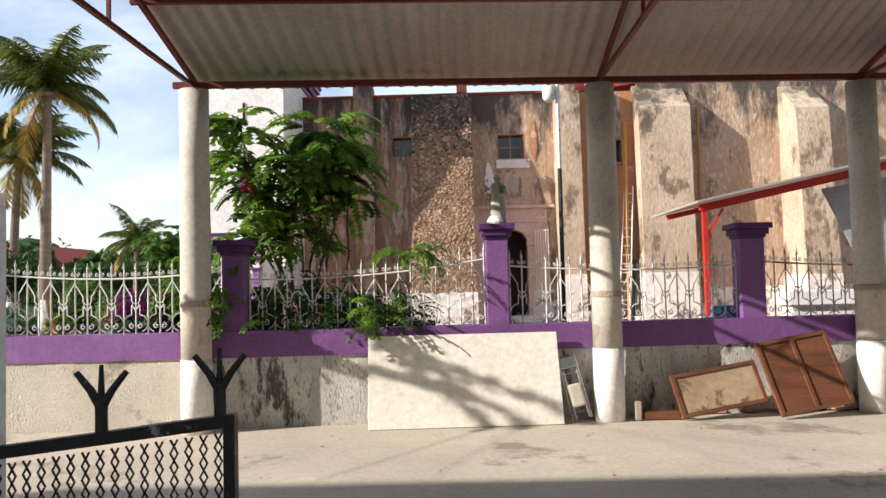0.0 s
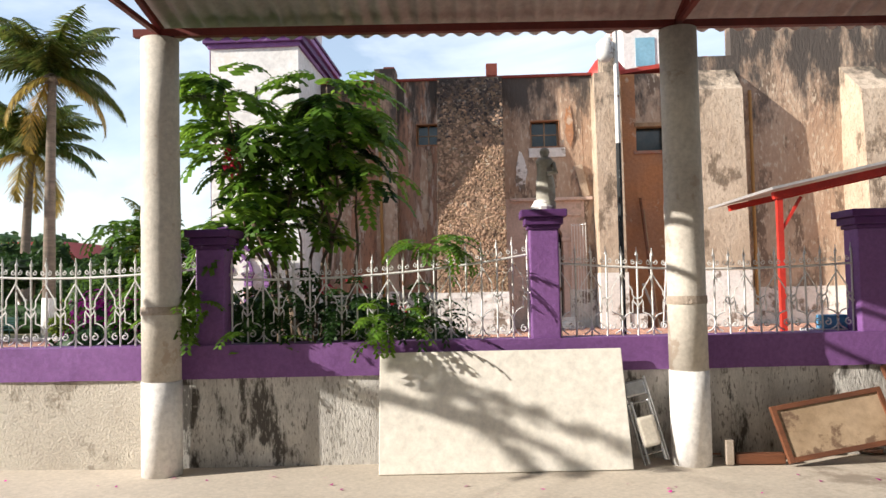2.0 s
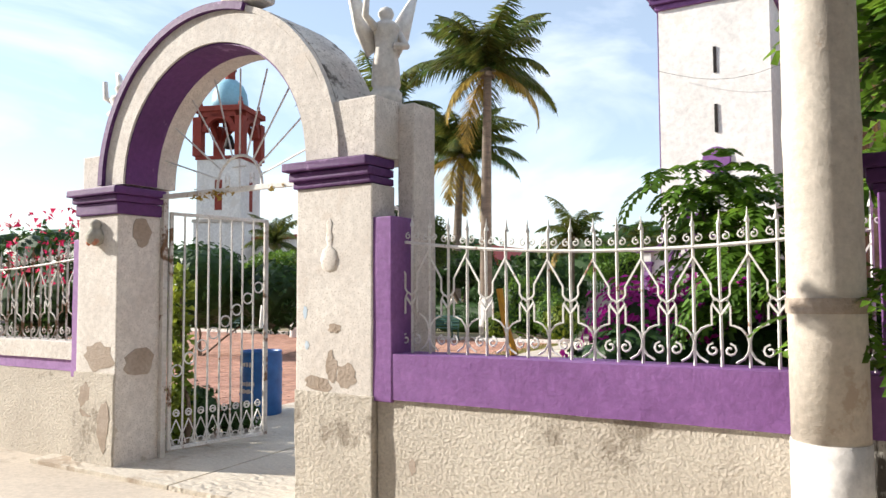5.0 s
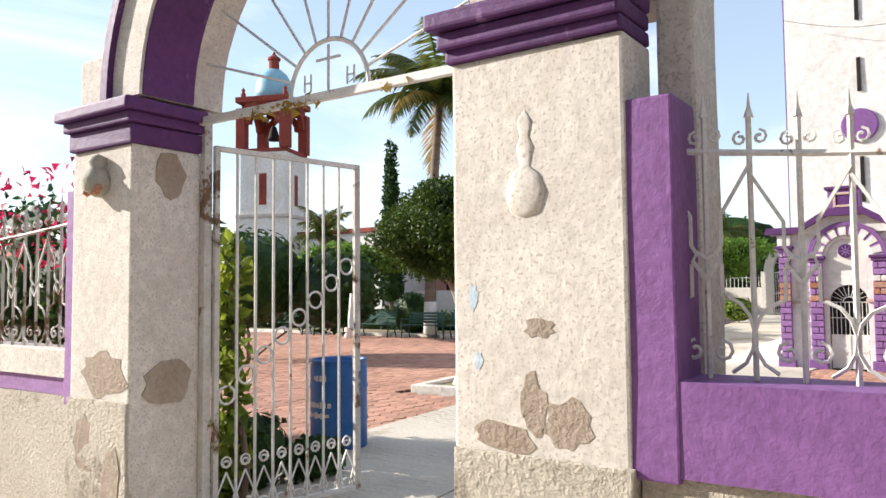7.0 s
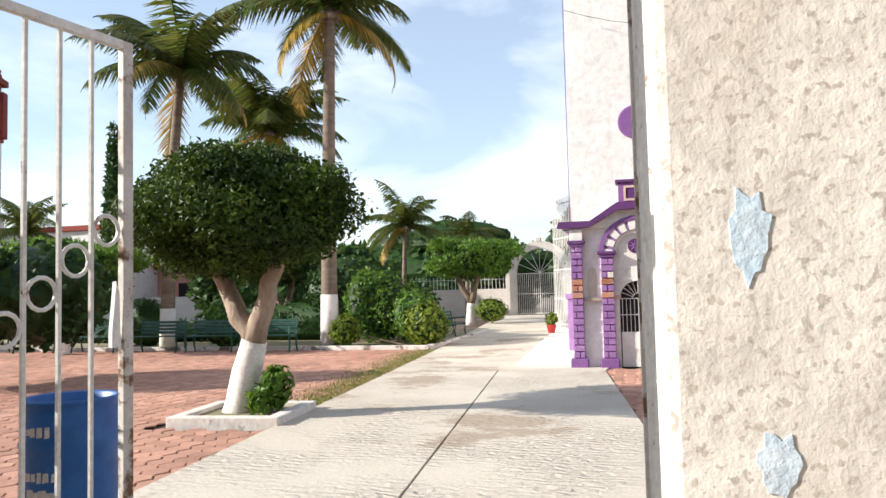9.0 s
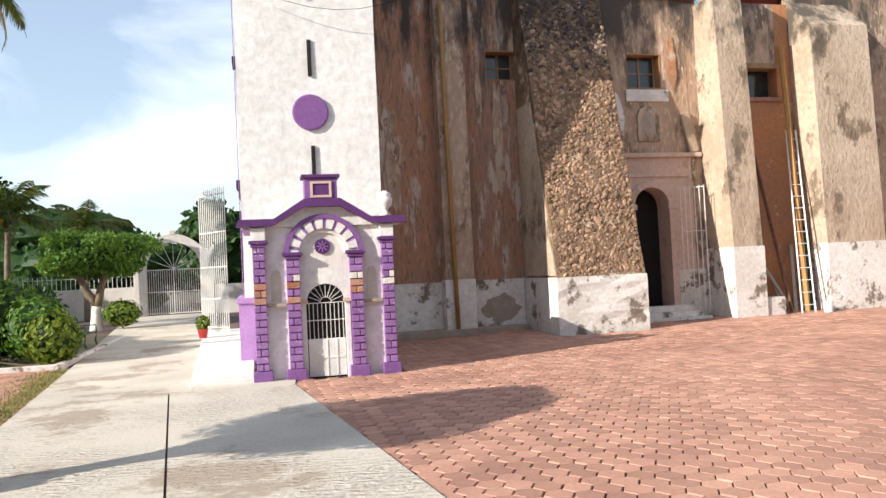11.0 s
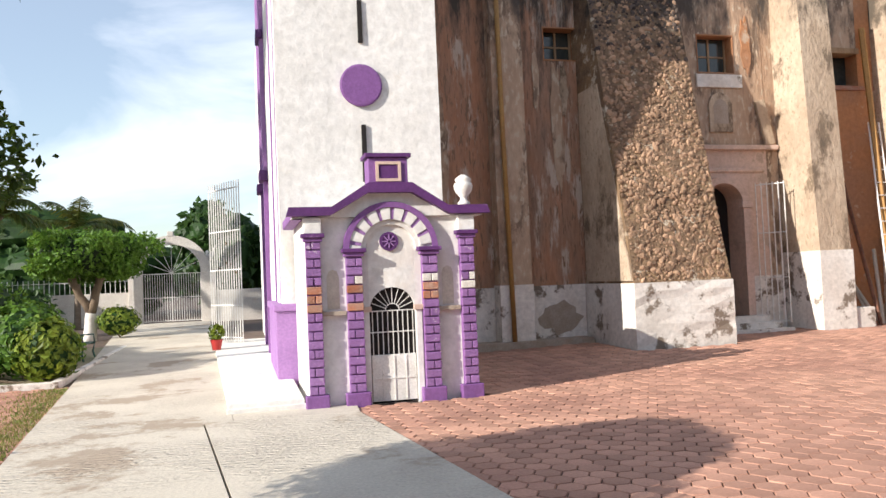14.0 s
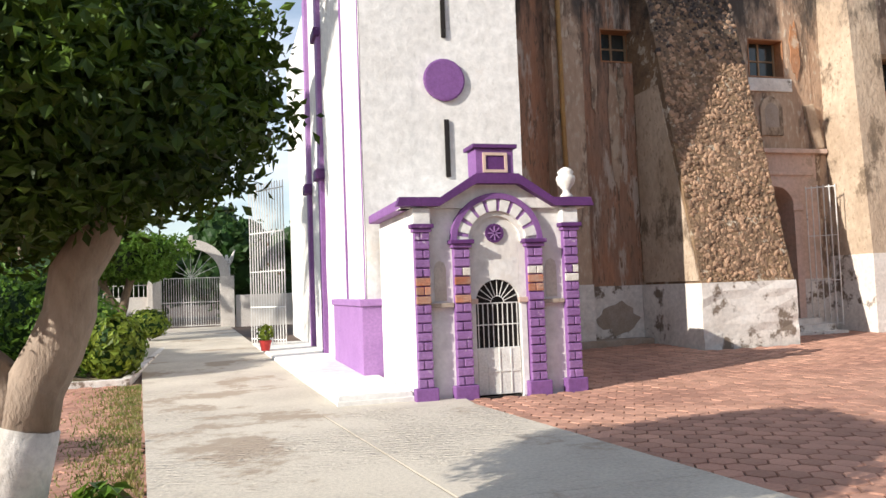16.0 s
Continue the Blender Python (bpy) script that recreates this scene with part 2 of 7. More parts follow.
M["leaf_yellow"] = leaf_material("yellow_green_leaf", (0.20, 0.25, 0.03), (0.11, 0.17, 0.025))
M["palm_leaf"] = leaf_material("palm_leaf", (0.045, 0.085, 0.016), (0.105, 0.11, 0.022))
M["palm_dry"] = leaf_material("dry_palm_leaf", (0.34, 0.23, 0.04), (0.20, 0.16, 0.04))
M["bougain"] = leaf_material("magenta_bract", (0.50, 0.02, 0.26), (0.38, 0.015, 0.22))
M["red_petal"] = leaf_material("red_petal", (0.55, 0.025, 0.03), (0.45, 0.02, 0.05))
M["pink_petal"] = leaf_material("pink_petal", (0.60, 0.22, 0.24), (0.55, 0.16, 0.2))
M["blue_barrel"] = material("faded_blue_plastic", (0.03, 0.13, 0.36), (0.022, 0.10, 0.30), rough=0.45, big=2, fine=12, bump=0.05, spec=0.4)
M["statue"] = material("white_statue", (0.74, 0.71, 0.66), (0.64, 0.60, 0.55), big=3, fine=25, bump=0.3)
M["statue_green"] = material("mossy_stone_statue", (0.44, 0.41, 0.35), (0.32, 0.30, 0.25), big=3, fine=25, bump=0.5)
M["belfry"] = material("dark_red_belfry", (0.26, 0.05, 0.035), (0.20, 0.04, 0.03), big=1, fine=10, bump=0.2)
M["blue_dome"] = material("pale_blue_dome", (0.22, 0.42, 0.52), (0.18, 0.36, 0.46), rough=0.5, big=1, fine=8, bump=0.1)
M["bench"] = material("dark_green_iron", (0.02, 0.085, 0.07), (0.015, 0.06, 0.05), rough=0.5, big=3, fine=20, bump=0.05)
M["mud"] = material("bare_mortar", (0.40, 0.33, 0.27), (0.34, 0.27, 0.21), big=3, fine=30, bump=0.7)
M["brick"] = material("orange_brick", (0.40, 0.15, 0.085), (0.36, 0.22, 0.165), big=4, fine=30, bump=0.6, vary=0.25)
M["lilac_blue"] = material("pale_blue_paint", (0.40, 0.56, 0.70), (0.55, 0.62, 0.68), big=8, fine=30, bump=0.3)
M["rust"] = material("rusty_iron", (0.13, 0.06, 0.035), (0.09, 0.045, 0.03), rough=0.8, big=5, fine=40, bump=0.4)
M["ochre"] = material("ochre_painted_pipe", (0.40, 0.22, 0.07), (0.34, 0.18, 0.06), rough=0.6, big=2, fine=20, bump=0.1)
M["mould"] = material("black_mould_masonry", (0.075, 0.055, 0.045), (0.14, 0.10, 0.075), big=1.8, fine=10, bump=1.0, stain=(0.30, 0.24, 0.19), stain_amount=0.2, stain_scale=3.5, bump_dist=0.06)
M["stone"] = material("rubble_stone", (0.35, 0.225, 0.145), (0.24, 0.15, 0.095), big=2.5, fine=20, bump=0.8, vary=0.55, island=True)
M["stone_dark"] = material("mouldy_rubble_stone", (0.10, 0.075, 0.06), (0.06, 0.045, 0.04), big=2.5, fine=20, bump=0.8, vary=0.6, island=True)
M["orange_plaster"] = material("orange_brown_plaster", (0.44, 0.20, 0.09), (0.36, 0.19, 0.11), big=0.6, fine=9, bump=0.5, stain=(0.5, 0.38, 0.28), stain_amount=0.2, stain_scale=0.9, bump_dist=0.05)
M["glass"] = material("dusty_window_glass", (0.03, 0.04, 0.04), (0.05, 0.055, 0.05), rough=0.12, big=3, fine=10, bump=0.0, spec=0.6)
M["screen"] = material("grey_tarpaulin", (0.34, 0.34, 0.33), (0.27, 0.27, 0.26), rough=0.6, big=1, fine=20, bump=0.2)
M["chrome"] = material("chromed_steel", (0.6, 0.6, 0.6), (0.5, 0.5, 0.5), rough=0.25, metal=0.9, big=4, fine=40, bump=0.05)
M["cushion"] = material("cream_vinyl", (0.55, 0.50, 0.42), (0.48, 0.43, 0.36), rough=0.6, big=4, fine=30, bump=0.1)
M["yellow"] = material("yellow_painted_metal", (0.55, 0.28, 0.02), (0.48, 0.24, 0.03), rough=0.5, big=4, fine=30, bump=0.1)
M["red_pot"] = material("red_plastic_pot", (0.5, 0.05, 0.04), (0.42, 0.04, 0.035), rough=0.45, bump=0.0)
M["light_blue"] = material("light_blue_plastic", (0.12, 0.35, 0.55), (0.1, 0.3, 0.5), rough=0.5, bump=0.0)
M["building"] = material("unseen_building_plaster", (0.55, 0.48, 0.38), (0.48, 0.42, 0.33), big=0.5, fine=10, bump=0.3)
M["red_roof"] = material("red_roof_paint", (0.45, 0.06, 0.04), (0.38, 0.05, 0.04), rough=0.6, big=1, fine=12, bump=0.1)
M["pink_wall"] = material("pink_wall_paint", (0.55, 0.26, 0.22), (0.5, 0.24, 0.2), big=1, fine=12, bump=0.1)
M["church_mid"] = material("stained_tan_plaster", (0.48, 0.35, 0.25), (0.40, 0.265, 0.18), big=0.7, fine=8, bump=0.8, stain=(0.20, 0.14, 0.10), stain_amount=0.36, stain_scale=0.9, pits=(8, 0.8, (0.50, 0.40, 0.30)), mould=(6.0, 9.0, 0.8, (0.08, 0.065, 0.055)), stretch=(1.3, 1, 0.5), bump_dist=0.05)
M["brick_plain"] = material("red_brick_block", (0.48, 0.13, 0.08), (0.42, 0.12, 0.08), big=3, fine=25, bump=0.4)
M["grass"] = leaf_material("dry_grass", (0.12, 0.17, 0.04), (0.20, 0.18, 0.06))
M["far_green"] = leaf_material("distant_foliage", (0.05, 0.10, 0.025), (0.035, 0.075, 0.02))


# ---- mesh helpers ----
def part(name, bm, mat, parent=None, label="", smooth=False, kind=""):
    """Links a bmesh as one mesh object under a thing or under a part."""
    me = bpy.data.meshes.new(name)
    bm.normal_update()
    bm.to_mesh(me)
    bm.free()
    if smooth:
        me.polygons.foreach_set("use_smooth", [True] * len(me.polygons))
    me.materials.append(M[mat] if isinstance(mat, str) else mat)
    ob = new(name, me)
    if parent:
        ob.parent = parent
        w = Matrix.Identity(4)
        p = parent
        while p:
            w = p.matrix_basis @ w if p.parent is None else w
            p = p.parent
        ob.matrix_parent_inverse = w.inverted() if parent.parent is None else Matrix.Identity(4)
    if label:
        ob["label"] = label
    if kind:
        ob["kind"] = kind
    return ob


def thing(name, at=(0, 0, 0), label="", category="", group="", kind=""):
    """An Empty at the base of a thing; its parts are modelled in world metres."""
    ob = new(name)
    ob.empty_display_size = 0.1
    ob.matrix_basis = Matrix.Translation(at)
    return tagged(ob, label, category, group, kind)


def solo(name, bm, mat, label="", category="", group="", kind="", smooth=False):
    return tagged(part(name, bm, mat, smooth=smooth), label, category, group, kind)


def B():
    return bmesh.new()


def bx(bm, x0, y0, z0, x1, y1, z1, bev=0.0, m=None):
    """A box, with bevelled edges."""
    g = bmesh.ops.create_cube(bm, size=1)
    vs = g["verts"]
    for v in vs:
        v.co = Vector(((x0 + x1) / 2 + v.co.x * (x1 - x0), (y0 + y1) / 2 + v.co.y * (y1 - y0), (z0 + z1) / 2 + v.co.z * (z1 - z0)))
    if m is not None:
        bmesh.ops.transform(bm, matrix=m, verts=vs)
    if bev > 0:
        es = list({e for v in vs for e in v.link_edges})
        bmesh.ops.bevel(bm, geom=es, offset=bev, segments=2, affect="EDGES", profile=0.6)
    return bm


def prism(bm, pts, y0, y1, m=None):
    """A solid from a polygon in x and z, between two depths."""
    a = [bm.verts.new((x, y0, z)) for x, z in pts]
    b = [bm.verts.new((x, y1, z)) for x, z in pts]
    n = len(pts)
    bm.faces.new(a)
    bm.faces.new(list(reversed(b)))
    for i in range(n):
        bm.faces.new((a[(i + 1) % n], a[i], b[i], b[(i + 1) % n]))
    if m is not None:
        bmesh.ops.transform(bm, matrix=m, verts=a + b)
    bmesh.ops.recalc_face_normals(bm, faces=bm.faces)
    return bm


def tube(bm, pts, r, seg=6, r2=None, caps=True):
    """A round bar through points, tapering from r to r2."""
    pts = [Vector(p) for p in pts]
    r2 = r if r2 is None else r2
    rings = []
    n = len(pts)
    side = None
    for i, p in enumerate(pts):
        d = (pts[min(i + 1, n - 1)] - pts[max(i - 1, 0)]).normalized()
        if side is None:
            side = d.orthogonal().normalized()
        else:
            side = (side - d * side.dot(d)).normalized()
        up = d.cross(side)
        rr = r + (r2 - r) * i / max(n - 1, 1)
        rings.append([bm.verts.new(p + (side * math.cos(a) + up * math.sin(a)) * rr) for a in (2 * math.pi * k / seg for k in range(seg))])
    for u, w in zip(rings, rings[1:]):
        for k in range(seg):
            bm.faces.new((u[k], u[(k + 1) % seg], w[(k + 1) % seg], w[k]))
    if caps:
        bm.faces.new(list(reversed(rings[0])))
        bm.faces.new(rings[-1])
    return bm


def lathe(bm, profile, at=(0, 0, 0), seg=20):
    """A turned solid: (radius, height) pairs round the upright axis."""
    rings = []
    for r, z in profile:
        rings.append([bm.verts.new((at[0] + max(r, 0.001) * math.cos(a), at[1] + max(r, 0.001) * math.sin(a), at[2] + z)) for a in (2 * math.pi * k / seg for k in range(seg))])
    for u, w in zip(rings, rings[1:]):
        for k in range(seg):
            bm.faces.new((u[k], u[(k + 1) % seg], w[(k + 1) % seg], w[k]))
    bm.faces.new(list(reversed(rings[0])))
    bm.faces.new(rings[-1])
    return bm


def ring_pts(cx, cy, cz, r, n=14, a0=0.0, a1=360.0):
    """Points of an arc in the x-z plane."""
    return [(cx + r * math.cos(radians(a0 + (a1 - a0) * k / n)), cy, cz + r * math.sin(radians(a0 + (a1 - a0) * k / n))) for k in range(n + 1)]


def roughen(bm, amount, scale, cuts=0, seed=0.0):
    """Uneven hand-plastered faces."""
    if cuts:
        bmesh.ops.subdivide_edges(bm, edges=bm.edges[:], cuts=cuts, use_grid_fill=True)
    for v in bm.verts:
        p = v.co * scale + Vector((seed, seed, seed))
        v.co += noise.noise_vector(p) * amount
    return bm


def ground_z(x, y):
    """Almost flat, rising a little towards the church wall."""
    k = min(max((y - 23.5) / 5.0, 0.0), 1.0) * min(max((x + 5.5) / 4.0, 0.0), 1.0)
    far = min(max((y - 26.0) / 22.0, 0.0), 1.0)
    return -0.3 + 0.12 * k + 0.22 * far * (1 - k)


# ---- ground ----
def build_ground():
    xs = [-1500, -400, -120, -60, -40] + [i for i in range(-30, 31, 1)] + [40, 60, 120, 400, 1500]
    ys = [-1500, -400, -120, -60, -30] + [i for i in range(-12, 61, 1)] + [70, 90, 130, 400, 1500]
    bm = B()
    grid = [[bm.verts.new((x, y, ground_z(x, y) - (0.02 if y > 9 else 0))) for x in xs] for y in ys]
    for j in range(len(ys) - 1):
        for i in range(len(xs) - 1):
            bm.faces.new((grid[j][i], grid[j][i + 1], grid[j + 1][i + 1], grid[j + 1][i]))
    g = part("ground", bm, "street", smooth=True)
    g.data.materials.append(M["joint"])
    for p in g.data.polygons:
        if p.center.y > 9.6:
            p.material_index = 1
    tagged(g, "sunlit bare concrete street and courtyard ground", "ground", kind="structure")
    return g


build_ground()

WALL_SLOPE = 0.06


def wall_y(x):
    """Front face of the boundary wall along the street."""
    return 9.55 if x < -2.9 else 9.58 + WALL_SLOPE * (x + 2.9)


def slab(bm, x0, x1, z0, z1, front, back, step=0.5):
    """A piece of the street wall that follows its bend; front and back are depths from the wall's face."""
    n = max(2, int((x1 - x0) / step))
    xs = [x0 + (x1 - x0) * i / n for i in range(n + 1)]
    rows = []
    for x in xs:
        y = wall_y(x)
        rows.append([bm.verts.new((x, y + front, z0)), bm.verts.new((x, y + front, z1)), bm.verts.new((x, y + back, z1)), bm.verts.new((x, y + back, z0))])
    for a, b in zip(rows, rows[1:]):
        for k in range(4):
            bm.faces.new((a[k], b[k], b[(k + 1) % 4], a[(k + 1) % 4]))
    bm.faces.new(rows[0])
    bm.faces.new(list(reversed(rows[-1])))
    bmesh.ops.recalc_face_normals(bm, faces=bm.faces)
    return bm


# ---- boundary wall along the street ----
BAND0, BAND1 = 0.60, 0.94
street_wall = thing("wall_street", (0, 10, -0.3), "low plastered boundary wall with a purple band on top", "wall", kind="structure")
part("plaster_base", roughen(slab(B(), -6.03, -2.94, -0.45, BAND0, 0.0, 0.3, 0.25), 0.012, 2.3), "roughcast", street_wall, "cream roughcast plaster")
part("plaster_base", roughen(slab(B(), -2.94, 16.0, -0.45, BAND0, 0.002, 0.3, 0.25), 0.012, 2.3), "dirty_white", street_wall, "mould-stained whitewashed plaster")
part("purple_band", roughen(slab(B(), -6.03, 16.0, BAND0, BAND1, -0.03, 0.3, 0.25), 0.006, 3.1), "purple", street_wall, "purple painted coping band")
west_wall = thing("wall_west", (-14, 9.6, -0.3), "low cream roughcast wall with faded purple band", "wall", kind="structure")
part("plaster_base", roughen(slab(B(), -30.0, -9.78, -0.45, BAND0, 0.03, 0.3, 0.4), 0.012, 2.3), "roughcast", west_wall)
part("purple_band", roughen(slab(B(), -30.0, -9.78, BAND0, 0.72, 0.025, 0.3, 0.4), 0.006, 3.1), "lilac", west_wall, "faded lilac band")
part("coping", roughen(slab(B(), -30.0, -9.78, 0.722, 0.9, 0.0, 0.32, 0.4), 0.008, 3.1), "whitewash", west_wall)


def wall_pillar(x, w, top, z0=BAND1):
    y = wall_y(x) + 0.15
    p = thing("fence_pillar", (x, y, z0), "square purple masonry pillar with stepped cap on the wall", "pillar", "fence pillars")
    m = Matrix.Translation((x, y, 0))
    part("shaft", bx(B(), -w / 2, -w / 2, z0 - 0.01, w / 2, w / 2, top - 0.2, 0.015, m), "purple", p)
    cap = B()
    bx(cap, -w / 2 - 0.02, -w / 2 - 0.02, top - 0.2, w / 2 + 0.02, w / 2 + 0.02, top - 0.16, 0.008, m)
    bx(cap, -w / 2 - 0.05, -w / 2 - 0.05, top - 0.158, w / 2 + 0.05, w / 2 + 0.05, top - 0.08, 0.01, m)
    bx(cap, -w / 2 - 0.09, -w / 2 - 0.09, top - 0.078, w / 2 + 0.09, w / 2 + 0.09, top, 0.012, m)
    part("cap", cap, "dark_purple", p, "stepped dark purple cap")
    return p


wall_pillar(-2.55, 0.30, 2.14)
wall_pillar(0.93, 0.30, 2.28)
wall_pillar(4.38, 0.33, 2.22)


# ---- iron fences ----
def scroll(bm, cx, y, cz, r, turn, a0, r0=0.008):
    """A small iron volute."""
    pts = []
    for k in range(10):
        a = radians(a0 + turn * k / 9 * 400)
        rr = r * (1 - 0.75 * k / 9)
        pts.append((cx + rr * math.cos(a), y, cz + rr * math.sin(a)))
    tube(bm, pts, r0, 4)


def fence_panel(x0, x1, zb, za, zc, sag, mat="iron_white", seed=1):
    """Spear-topped bars, a sagging rail, and wrought ornaments round every second bar."""
    rnd = random.Random(seed)
    n = max(4, int(round((x1 - x0) / 0.165)))
    f = thing("iron_fence", ((x0 + x1) / 2, wall_y((x0 + x1) / 2) + 0.15, zb), "white painted wrought iron fence with spear tips", "fence", "fence panels")
    rail_pts = []

    def rail_z(u):
        return za + (zc - za) * u - sag * (1 - (2 * u - 1) ** 2)

    for i in range(13):
        u = i / 12
        x = x0 + (x1 - x0) * u
        rail_pts.append((x, wall_y(x) + 0.15, rail_z(u)))
    part("rail", tube(B(), rail_pts, 0.013, 5), mat, f)
    s = (x1 - x0) / n
    for i in range(n + 1):
        u = i / n
        x = x0 + (x1 - x0) * u
        y = wall_y(x) + 0.15
        zt = rail_z(u) + 0.13
        b = B()
        tube(b, [(x, y, zb - 0.02), (x + rnd.uniform(-0.008, 0.008), y, zt)], 0.011, 5)
        tube(b, [(x, y, zt), (x, y, zt + 0.02), (x, y, zt + 0.035), (x, y, zt + 0.09)], 0.02, 5, 0.002)
        for sg in (-1, 1):
            scroll(b, x + sg * 0.034, y, zt - 0.075, 0.028, -sg, 90, 0.006)
        part("bar", b, mat, f)
        if i % 2 == 1:
            o = B()
            zr = rail_z(u)
            zm = zb + (zr - zb) * 0.5
            for sg in (-1, 1):
                tube(o, [(x + sg * s, y - 0.012, zr - 0.06), (x + sg * 0.055, y - 0.012, zr - 0.24), (x + sg * 0.055, y - 0.012, zm + 0.07), (x + sg * 0.03, y - 0.012, zm + 0.03)], 0.008, 4)
                tube(o, [(x, y - 0.012, zm - 0.055), (x + sg * 0.05, y - 0.012, zm + 0.01), (x + sg * 0.035, y - 0.012, zm + 0.045), (x, y - 0.012, zm + 0.02)], 0.009, 4)
                tube(o, [(x + sg * 0.055, y - 0.012, zm), (x + sg * 0.055, y - 0.012, zm - 0.12)] + [(x + sg * (0.055 + (s - 0.055) * math.sin(radians(a))), y - 0.012, zb + 0.02 + (zm - 0.14 - zb) * (0.5 + 0.5 * math.cos(radians(a * 1.0)))) for a in (10, 35, 60, 85, 110, 135, 165)], 0.008, 4)
                scroll(o, x + sg * 0.05, y - 0.012, zb + 0.1, 0.042, -sg, 90, 0.008)
            part("ornament", o, mat, f)
    return f


fence_panel(-5.98, -2.74, BAND1, 1.80, 1.74, 0.1, seed=3)
fence_panel(-2.37, 0.76, BAND1, 1.62, 1.82, 0.08, seed=4)
fence_panel(1.1, 4.2, BAND1, 1.72, 1.66, 0.06, seed=5)
fence_panel(4.57, 8.0, BAND1, 1.7, 1.7, 0.08, "iron_rusty", seed=6)
fence_panel(-15.0, -9.95, 0.9, 1.72, 1.78, 0.1, "iron_rusty", seed=7)

# ---- gate arch ----
PX0, PX1 = -6.82, -6.05
LX0, LX1 = -9.78, -9.14
PY0, PY1 = 9.5, 10.0
RIGHT_BACK = 9.8
SPRING = 2.45
arch = thing("gate_arch", (-8, 9.8, -0.3), "whitewashed masonry gate arch with purple mouldings and peeling plaster", "gate arch")
for x0, x1, left in ((PX0, PX1, False), (LX0, LX1, True)):
    yb = PY1 if left else RIGHT_BACK
    part("pier", roughen(bx(B(), x0, PY0, -0.45, x1, yb, SPRING - (0.27 if left else 0.21), 0.015), 0.0015, 2.7, 6), "whitewash", arch)
    part("footing", roughen(bx(B(), x0 - (0.012 if left else -0.006), PY0 - 0.018, -0.45, x1 - (0.006 if left else -0.01), yb - 0.01, 0.62, 0.01), 0.012, 3.3, 5), "roughcast", arch, "cream roughcast base")
    for k, (out, z0, z1) in enumerate(((0.02, 0.27 if left else 0.21, 0.15), (0.045, 0.148, 0.078), (0.08, 0.076, 0.0))):
        c = bx(B(), x0 - out, PY0 - out * 1.2, SPRING - z0, x1 + (out if left else 0.003 + 0.003 * k), PY1 if left else RIGHT_BACK - 0.02, SPRING - z1, 0.014)
        part("cornice_moulding", roughen(c, 0.009, 7 + k), "dark_purple", arch, "chipped dark purple cornice moulding")


def arch_solid(cx, cz, r0, r1, y0, y1, a0=0, a1=180, n=28):
    bm = B()
    rows = []
    for k in range(n + 1):
        a = radians(a0 + (a1 - a0) * k / n)
        rows.append([bm.verts.new((cx + r * math.cos(a), y, cz + r * math.sin(a))) for r, y in ((r0, y0), (r1, y0), (r1, y1), (r0, y1))])
    for u, w in zip(rows, rows[1:]):
        for k in range(4):
            bm.faces.new((u[k], u[(k + 1) % 4], w[(k + 1) % 4], w[k]))
    bm.faces.new(rows[0])
    bm.faces.new(list(reversed(rows[-1])))
    bmesh.ops.recalc_face_normals(bm, faces=bm.faces)
    return bm


ACX = (LX1 + PX0) / 2
AR = (PX0 - LX1) / 2
RCX = ACX + 0.08
part("voussoir_ring", roughen(arch_solid(RCX, SPRING + 0.02, AR + 0.02, AR + 0.3, PY0, PY1 + 0.12), 0.006, 3), "whitewash", arch, "white plastered arch ring")
part("outer_moulding", arch_solid(RCX, SPRING + 0.02, AR + 0.302, AR + 0.37, PY0 - 0.04, PY0 + 0.06, 72, 180), "dark_purple", arch, "dark purple outer moulding")
part("outer_edge", roughen(arch_solid(RCX, SPRING + 0.02, AR + 0.302, AR + 0.355, PY0 - 0.004, PY0 + 0.06, 0, 71.8), 0.006, 5), "whitewash", arch, "flaking white outer edge of the arch")
part("arch_top", roughen(arch_solid(RCX, SPRING + 0.02, AR + 0.302, AR + 0.36, PY0 + 0.062, PY1 + 0.12), 0.01, 4), "dirty_white", arch, "grey weathered top of the arch")
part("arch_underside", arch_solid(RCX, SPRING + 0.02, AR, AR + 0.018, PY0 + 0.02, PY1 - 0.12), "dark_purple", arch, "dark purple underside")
part("keystone", roughen(bx(B(), -7.73, PY0 - 0.02, SPRING + AR + 0.33, -7.27, PY0 + 0.22, SPRING + AR + 0.57, 0.04), 0.012, 5, 2), "whitewash", arch)
part("pedestal", roughen(bx(B(), PX0 + 0.28, PY0 + 0.02, SPRING + 0.002, PX1 + 0.02, PY1 + 0.1, SPRING + 0.48, 0.015), 0.006, 3, 3), "whitewash", arch)
part("pedestal", roughen(bx(B(), LX0 - 0.02, PY0 + 0.05, SPRING + 0.002, LX1 - 0.3, PY1 + 0.1, SPRING + 0.35, 0.015), 0.006, 3, 3), "whitewash", arch)
part("back_pier", roughen(bx(B(), PX1 + 0.022, PY0 + 0.312, -0.4, PX1 + 0.18, PY1 + 0.12, SPRING + 0.46, 0.02), 0.008, 2, 4), "whitewash", arch)
part("purple_strip", roughen(bx(B(), PX1 - 0.01, PY0 + 0.012, BAND0 - 0.02, PX1 + 0.17, PY0 + 0.31, 1.98, 0.01), 0.006, 4, 3), "purple", arch, "faded purple edge strip")
part("purple_strip", roughen(bx(B(), LX0 - 0.13, PY0 + 0.03, 0.55, LX0 - 0.002, PY0 + 0.3, 1.95, 0.01), 0.006, 4, 3), "lilac", arch, "faded lilac edge strip")


